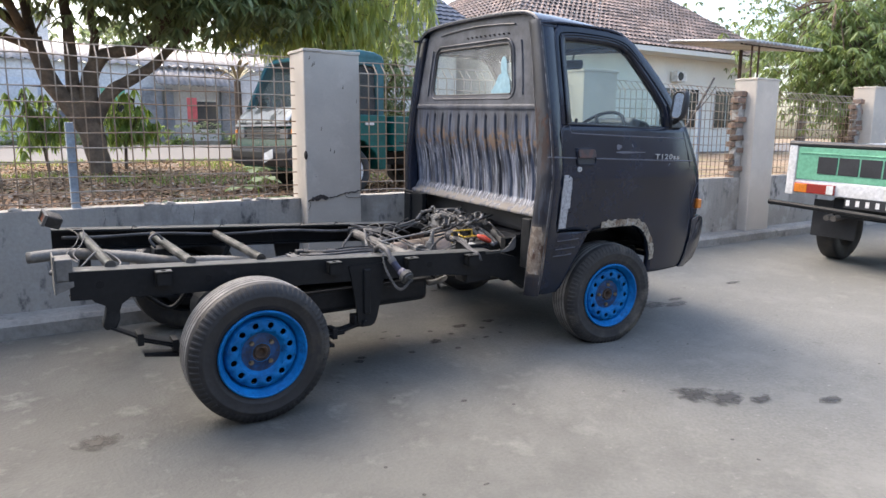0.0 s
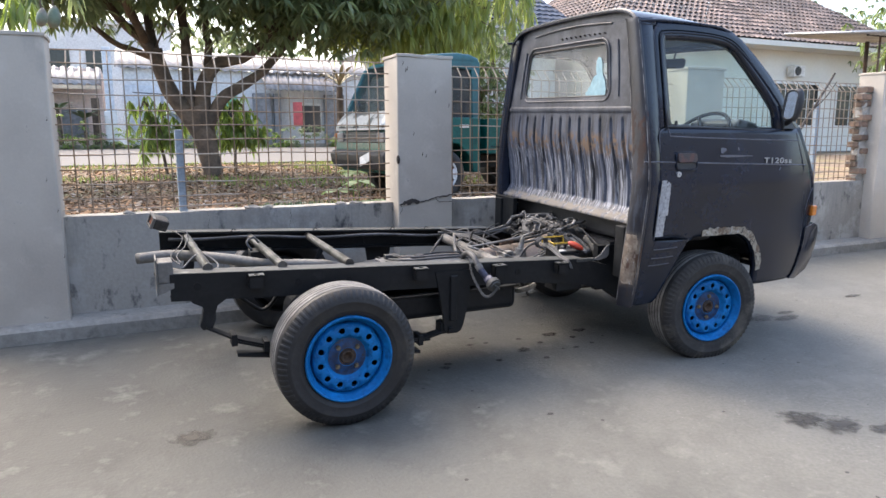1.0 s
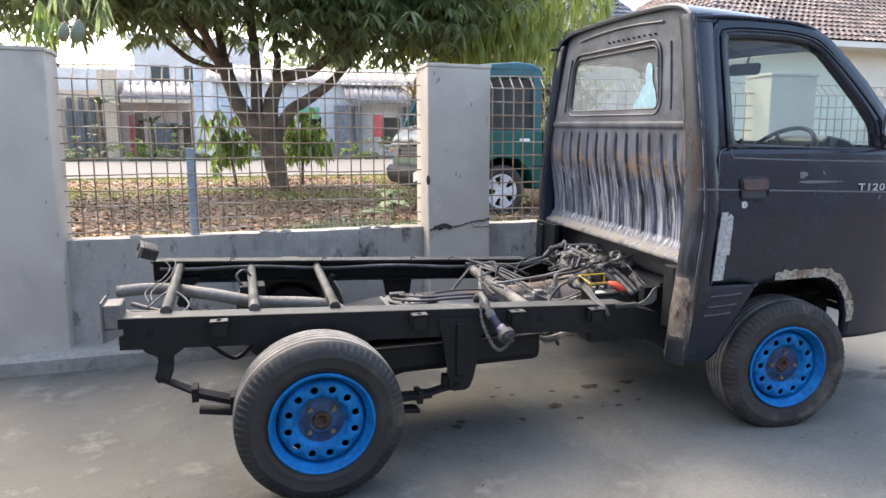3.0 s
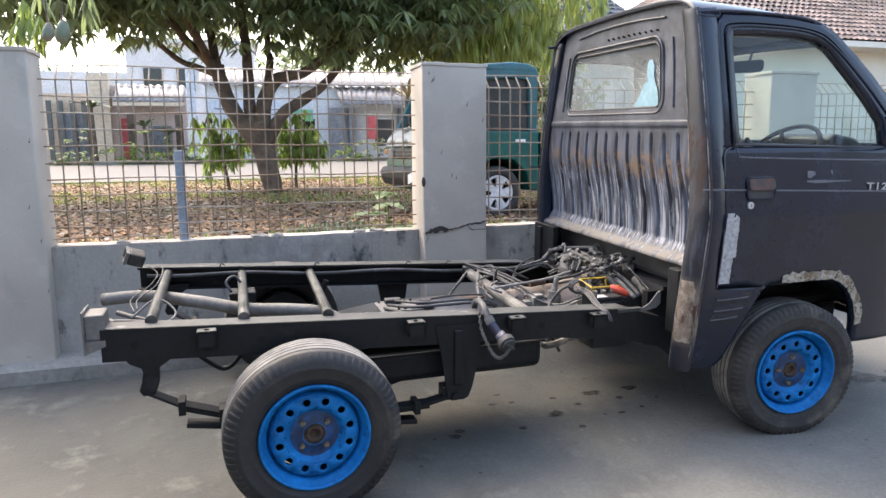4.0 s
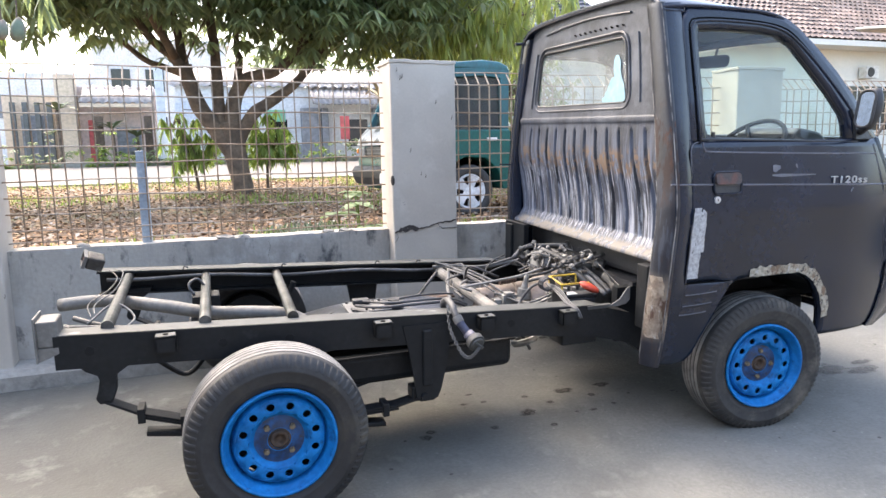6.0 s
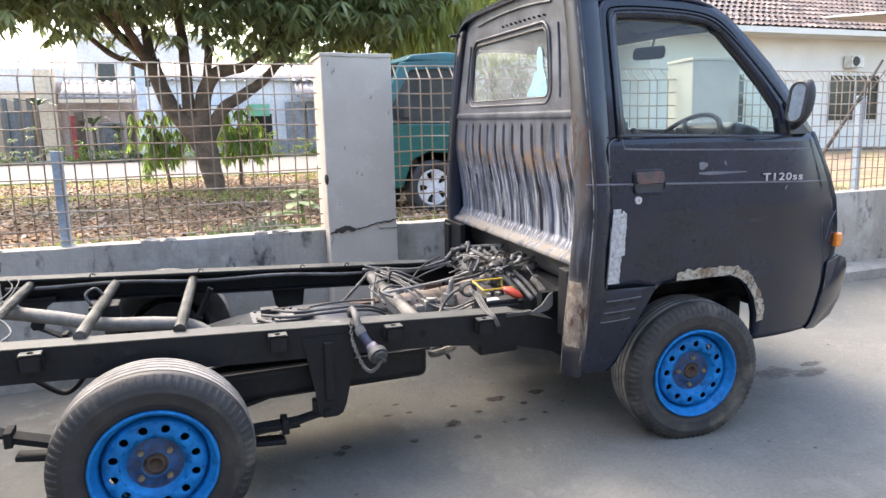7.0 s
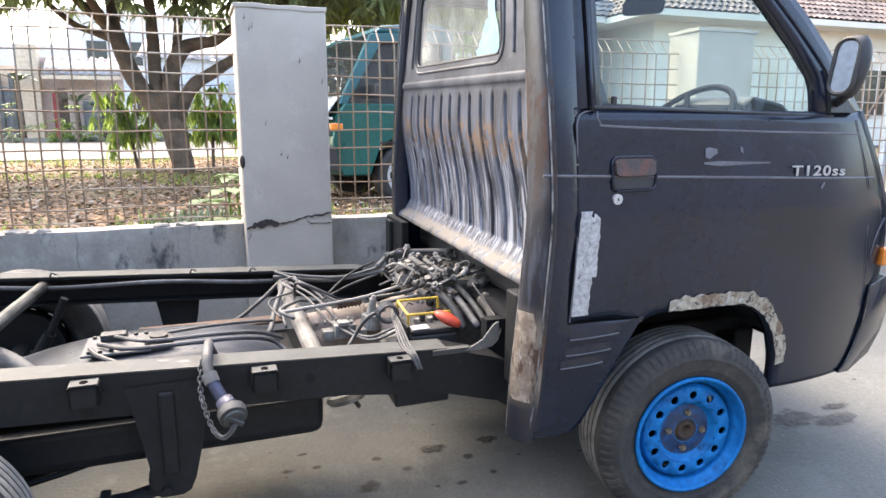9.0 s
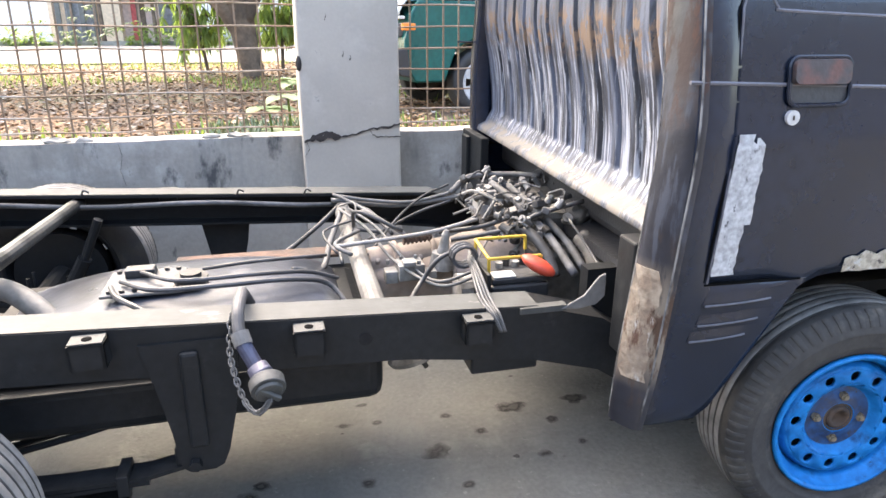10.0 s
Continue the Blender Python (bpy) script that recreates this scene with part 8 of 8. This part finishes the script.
for x, w, mm in ((4.2, 0.75, GREYD), (5.1, 0.3, GREYD), (1.0, 0.8, GREYD), (7.4, 0.9, GREYD)):
    part("door", bevel_all(box(B(), x, x + w, 28.1, 28.42, 0.5, 3.1 if x > 3 else 2.4), 0.02), mm, row, "dark grey door")
for x in (2.6, 6.2, 9.5):
    fr = part("window", bevel_all(box(B(), x, x + 1.1, 28.3, 28.42, 1.3, 2.7), 0.02), WHITEPAINT, row)
    part("pane", box(B(), x + 0.1, x + 1.0, 28.28, 28.295, 1.4, 2.6), DARKPANE, fr)
part("sign_board", bevel_all(box(B(), 2.6, 3.5, 28.0, 28.06, 2.5, 3.0), 0.01), MINT, row, "small green board")
corrugated(row, 4.6, 8.0, 27.2, 28.6, 3.2, 4.1, OLDROOF, 0.24, "awning")
corrugated(row, -1.2, 12.8, 28.2, 36, 4.0, 5.6, OLDROOF, 0.4)
part("hanging_cloth", box(B(), 5.75, 6.15, 27.3, 27.34, 1.7, 2.7), PINK, row, "red cloth under the awning")
for k in range(3):
    part("laundry", box(B(), 0.0 + 0.55 * k, 0.42 + 0.55 * k, 27.9, 27.93, 2.3 - 0.1 * k, 2.95), WHITEPAINT, row, "white laundry")
part("laundry_line", tube(B(), [(-0.6, 27.9, 3.0), (1, 27.9, 2.94), (2.2, 27.9, 3.0)], 0.02, 6, 3), CABLE, row)
part("gate_fence", box(B(), 2.4, 4.1, 27.4, 27.44, 0.5, 1.5), GREYD, row)

tower = thing("tall_building", "hazy white two-storey building in the distance", "building")
part("wall", box(B(), -6.0, 2.0, 46, 54, 0.4, 8.2), PALE, tower)
for x in (-5, -3, -1, 0.6):
    for z in (2.2, 5.2):
        part("window", box(B(), x, x + 1.1, 45.9, 46.02, z, z + 1.4), DARKPANE, tower)
part("wing", box(B(), -16.0, -6.0, 47, 54, 0.4, 6.4), PALE, tower)
for x in (-14.5, -12.0, -9.5):
    part("window", box(B(), x, x + 1.1, 46.9, 47.02, 3.6, 5.0), GREYD, tower)
part("parapet", box(B(), -6.3, 2.3, 45.8, 54.2, 8.2, 8.5), PALE, tower)
hill = [(-30, 60, 12), (-18, 55, 9), (8, 58, 10), (20, 50, 10), (34, 45, 11), (48, 38, 12)]
for k, (x, y, h) in enumerate(hill):
    tree("far_tree", (x, y, 0.4), [[(0, 0, 0), (0.1, 0, h * 0.3), (0, 0, h * 0.45)], [(0, 0, h * 0.4), (-1.5, 0, h * 0.6), (-2, 0, h * 0.8)], [(0, 0, h * 0.4), (1.5, 0, h * 0.6), (2, 0, h * 0.8)]],
         [((0, 0, h * 0.68), (h * 0.55, h * 0.5, h * 0.34), 240)], 300 + k, LEAF, "tall hazy tree in the distance", length=0.6, width=0.2, spread=0.6, trunk_r=0.3)

# palm-like and broad-leaved plants
def fan_plant(name, label, base, n, length, width, material, seed, lift=1.0):
    t = thing(name, label, "plant")
    rng = random.Random(seed)
    b = Vector(base)
    for k in range(n):
        a = 2 * math.pi * k / n + rng.uniform(-0.3, 0.3)
        d = Vector((math.cos(a), math.sin(a), lift * rng.uniform(0.5, 1.3))).normalized()
        s = Vector((-math.sin(a), math.cos(a), 0))
        rows = []
        ln = length * rng.uniform(0.7, 1.15)
        for j in range(7):
            u = j / 6
            w = width * math.sin(math.pi * (0.06 + 0.93 * u)) ** 0.8
            c = b + d * ln * u + Vector((0, 0, -0.45 * ln * u * u))
            rows.append([c - s * w, c + Vector((0, 0, -0.15 * w)), c + s * w])
        part("leaf", sheet(B(), rows), material, t, smooth=True)
    return t


for k, (x, y, r) in enumerate(((0.74, 2.35, 0.22), (0.84, 2.15, 0.18), (0.92, 2.5, 0.24), (0.62, 2.6, 0.18), (0.80, 2.75, 0.22), (0.70, 2.15, 0.15), (2.15, 2.5, 0.14))):
    fan_plant("broadleaf_plant", "low broad-leaved green weed by the fence", (x, y, GARDEN + 0.10), 7, r, r * 0.27, BROAD, 60 + k, 1.2)
for k, (x, y, z, r) in enumerate(((0.84, 2.50, 0.84, 0.15), (0.74, 2.72, 0.76, 0.16), (0.88, 2.32, 0.70, 0.14), (0.90, 2.85, 0.90, 0.15), (0.78, 2.40, 0.64, 0.14))):
    p = fan_plant("broadleaf_plant", "broad-leaved pale green weed on a thin stem", (x, y, z), 8, r, r * 0.36, BROAD, 160 + k, 0.35)
    part("stem", tube(B(), [(x + 0.03, y, GARDEN - 0.02), (x + 0.01, y, (z + GARDEN) / 2), (x, y, z)], 0.006, 6, 3), GRASS, p)
for k, (x, y) in enumerate(((4.3, 3.4), (4.9, 3.9), (5.35, 3.2))):
    fan_plant("agave_plant", "spiky grey-green agave behind the fence", (x, y, GARDEN + 0.25), 14, 0.75, 0.04, AGAVE, 80 + k, 1.8)
for k, (x, z) in enumerate(((-3.2, 2.2), (-2.35, 1.9), (-5.0, 2.9), (0.4, 2.0))):
    p = fan_plant("palm", "small palm growing beside the lane", (x, 26.6, z), 11, 1.0, 0.10, AGAVE, 90 + k, 0.9)
    part("stem", tube(B(), [(x + 0.05, 26.6, 0.4), (x, 26.6, z)], 0.09, 8, 2, 0.06), BARK, p)
p = fan_plant("palm", "dry palm with drooping fronds behind the pickup", (4.6, 16.0, 2.6), 16, 1.5, 0.05, DRYPALM, 99, 1.0)
part("stem", tube(B(), [(4.6, 16.0, 0.4), (4.6, 16.0, 2.6)], 0.12, 8, 2, 0.09), BARK, p)

# zinc canopy over the next pillar, leaning pole, exposed bricks
canopy = thing("zinc_canopy", "corrugated zinc canopy on two thin posts", "canopy")
corrugated(canopy, 6.45, 7.9, 2.1, 3.3, 2.25, 2.38, ZINC, 0.08)
part("beam", box(B(), 6.5, 7.8, 2.28, 2.31, 2.24, 2.265), FRAME, canopy)
for x in (6.72, 6.86):
    part("post", tube(B(), [(x, 2.3, 0.5), (x, 2.3, 2.25)], 0.012, 8, 1), RUST, canopy)
part("far_post", tube(B(), [(7.7, 3.1, 0.4), (7.7, 3.1, 2.38)], 0.025, 8, 1), RUST, canopy)
pole = thing("leaning_branch", "dark dry branch leaning on the fence", "branch")
part("stem", tube(B(), [(4.5, 2.0, 0.45), (4.95, 1.90, 1.12), (5.2, 1.90, 1.42), (5.48, 1.90, 1.78)], 0.017, 8, 3, 0.010), DRYWOOD, pole)
part("twig", tube(B(), [(5.2, 1.90, 1.42), (5.38, 1.90, 1.55), (5.52, 1.90, 1.70)], 0.007, 7, 3, 0.004), DRYWOOD, pole)
steel_post = thing("fence_post", "blue-grey painted square steel fence post", "post")
part("post", bevel_all(box(B(), 5.27, 5.32, 1.90, 1.95, 0.45, 1.50), 0.004), POST, steel_post)
brick_me = None
for stack_x, lab in ((5.83, 0), (8.33, 1)):
    st = thing("brick_toothing", "rough exposed red bricks beside the pillar", "bricks", group="exposed bricks")
    rng = random.Random(40 + lab)
    for k in range(14):
        if brick_me is None:
            o = part("brick", bevel_all(box(B(), -0.062, 0.062, -0.05, 0.05, -0.027, 0.027), 0.005, 1), BRICK, st)
            brick_me = o.data
        else:
            o = new("brick", brick_me)
            o.parent = st
        o.location = (stack_x + 0.03 + rng.uniform(-0.022, 0.018), 1.85 + rng.uniform(-0.02, 0.02), WALL_TOP + 0.03 + 0.066 * k)
        o.rotation_euler = (rng.uniform(-0.05, 0.05), rng.uniform(-0.06, 0.06), rng.uniform(-0.16, 0.16))

for stack_x, lab in ((5.83, 0), (8.33, 1)):
    rng = random.Random(60 + lab)
    bm = B()
    rows = []
    for k in range(29):
        z = WALL_TOP + 0.033 * k
        w = 0.052 + rng.uniform(-0.012, 0.012)
        rows.append([(stack_x + 0.03 + w * a + rng.uniform(-0.012, 0.012), 1.85 + 0.04 * b + rng.uniform(-0.008, 0.008), z) for a, b in ((-1, 1), (-1, -1), (-0.3, -1.15), (0.4, -1.1), (1, -1), (1, 1))])
    tagged(part("mortar_core", sheet(bm, rows), LEDGE, pillars[3 + lab], "crumbling mortar between the bricks"))

# ---- damage and dirt ----
def jagged(pts, w, seed, y, material, name, parent, label):
    """A crack: a broken line of varying width on a face that looks to the street."""
    rng = random.Random(seed)
    line = []
    for (x0, z0), (x1, z1) in zip(pts, pts[1:]):
        for k in range(4):
            t = k / 4
            line.append((x0 + (x1 - x0) * t, z0 + (z1 - z0) * t + rng.uniform(-1, 1) * 0.004))
    line.append(pts[-1])
    up = [(x, z + w(x) * rng.uniform(0.3, 1.0)) for x, z in line]
    lo = [(x, z - w(x) * rng.uniform(0.3, 1.0)) for x, z in line]
    bm = sheet(B(), [[(a[0], y, a[1]), (b[0], y, b[1])] for a, b in zip(lo, up)])
    return shell(part(name, bm, material, parent, label), 0.003, 0)


cracked = pillars[1]
tagged(cracked, "square grey rendered pillar with a wide horizontal crack")
jagged([(0.875, 0.728), (0.92, 0.742), (0.985, 0.746), (1.04, 0.742), (1.10, 0.756), (1.16, 0.772), (1.22, 0.776), (1.273, 0.788)], lambda x: 0.017 if 0.90 < x < 1.02 else 0.0055, 3, 1.6795, CRACK, "crack", cracked, "dark crack in the render")
jagged([(0.90, 0.738), (0.94, 0.758), (0.99, 0.760), (1.01, 0.748)], lambda x: 0.008, 4, 1.6785, CRACK, "crack", cracked, "dark crack in the render")
jagged([(1.145, 0.765), (1.155, 0.745), (1.19, 0.735), (1.235, 0.738), (1.272, 0.735)], lambda x: 0.0025, 5, 1.6795, CRACK, "crack", cracked, "dark crack in the render")
jagged([(0.885, 0.722), (0.895, 0.70), (0.875, 0.665)], lambda x: 0.002, 6, 1.6795, CRACK, "crack", cracked, "dark crack in the render")
bm = B()
bmesh.ops.create_uvsphere(bm, u_segments=12, v_segments=8, radius=1.0, matrix=Matrix.Translation((0.872, 1.690, 1.035)) @ Matrix.Diagonal((0.012, 0.016, 0.030, 1)))
part("chip", bm, CRACK, cracked, "dark chip in the pillar edge")
for x, z in ((1.143, 1.480), (0.927, 1.615), (0.939, 1.625), (0.908, 1.66), (1.243, 1.39), (1.043, 1.06), (1.071, 1.045), (0.98, 1.20), (-1.2, 0.95), (-1.17, 1.28), (-1.16, 0.78), (-1.15, 0.52)):
    jagged([(x, z), (x + 0.006, z + 0.01), (x + 0.004, z + 0.02)], lambda q: 0.005, int(z * 100), 1.6795, CRACK, "pit", pillars[1] if x > 0 else pillars[0], "dark pit")
for x in (-0.36, 0.15):
    jagged([(x, 0.73), (x + 0.01, 0.68), (x - 0.005, 0.62), (x + 0.01, 0.56)], lambda q: 0.002, int(x * 50) + 90, 1.7965, CRACK, "wall_crack", wall, "thin crack in the wall")
rng = random.Random(66)
for x, s in ((-0.08, 0.045), (0.02, 0.03), (0.5, 0.03), (0.62, 0.04), (2.1, 0.03), (-0.8, 0.03)):
    lump = thing("mortar_lump", "crumbled mortar lump on the wall top", "rubble", group="mortar lumps")
    bm = B()
    bmesh.ops.create_icosphere(bm, subdivisions=2, radius=1.0, matrix=Matrix.Translation((x, 1.835, WALL_TOP + 0.004)) @ Matrix.Diagonal((s * 1.3, 0.028, s * 0.4, 1)))
    for v in bm.verts:
        v.co += 0.35 * s * noise.noise_vector(v.co * 30)
    part("lump", bm, LEDGE, lump)


def stain(x, y, rx, ry, seed):
    rng = random.Random(seed)
    n = 26
    pts = []
    for k in range(n):
        a = 2 * math.pi * k / n
        r = 1 + 0.55 * noise.noise((math.cos(a) * 1.4 + seed, math.sin(a) * 1.4, seed * 0.37))
        px, py = x + rx * r * math.cos(a), y + ry * r * math.sin(a)
        pts.append((px, py, slope(py) + 0.004))
    bm = B()
    bm.faces.new([bm.verts.new(p) for p in pts])
    o = part("oil_stain", bm, STAIN, yard, "dark oil stain on the cement")
    return o


STAINS = [(-0.63, 0.11, 0.095, 0.065), (1.79, -0.76, 0.13, 0.085), (1.88, -0.85, 0.14, 0.07), (2.03, -0.94, 0.085, 0.04), (2.32, -1.11, 0.075, 0.04),
          (2.88, 0.40, 0.14, 0.07), (3.02, 0.33, 0.12, 0.055), (3.15, 0.42, 0.08, 0.03), (3.99, 0.53, 0.10, 0.03),
          (1.14, 0.48, 0.045, 0.04), (1.635, 0.645, 0.04, 0.026), (1.42, 0.645, 0.05, 0.035), (1.285, 0.543, 0.022, 0.018), (1.207, 0.643, 0.022, 0.016),
          (1.0, 0.655, 0.022, 0.016), (0.89, 0.66, 0.03, 0.016), (1.187, 0.322, 0.02, 0.014), (1.433, 0.397, 0.022, 0.018), (1.56, 0.427, 0.02, 0.018),
          (0.96, 0.76, 0.02, 0.012), (0.66, 0.44, 0.03, 0.02), (0.82, -0.27, 0.018, 0.012), (0.62, 0.40, 0.03, 0.025), (0.93, 0.39, 0.03, 0.02), (1.52, 0.55, 0.02, 0.02), (1.72, 1.42, 0.03, 0.02)]
for k, (x, y, rx, ry) in enumerate(STAINS):
    stain(x, y, rx, ry, k + 1)
rng = random.Random(8)
for k in range(34):
    stain(rng.uniform(0.2, 3.6), rng.uniform(-1.6, 1.3), rng.uniform(0.006, 0.014), rng.uniform(0.005, 0.010), 100 + k)
scatter("grit", "small grit and crumbs on the cement", "grit", 260, -1.5, 3.6, -2.2, 1.4, -0.06, 0.006, LEDGE, 15, 0.6)
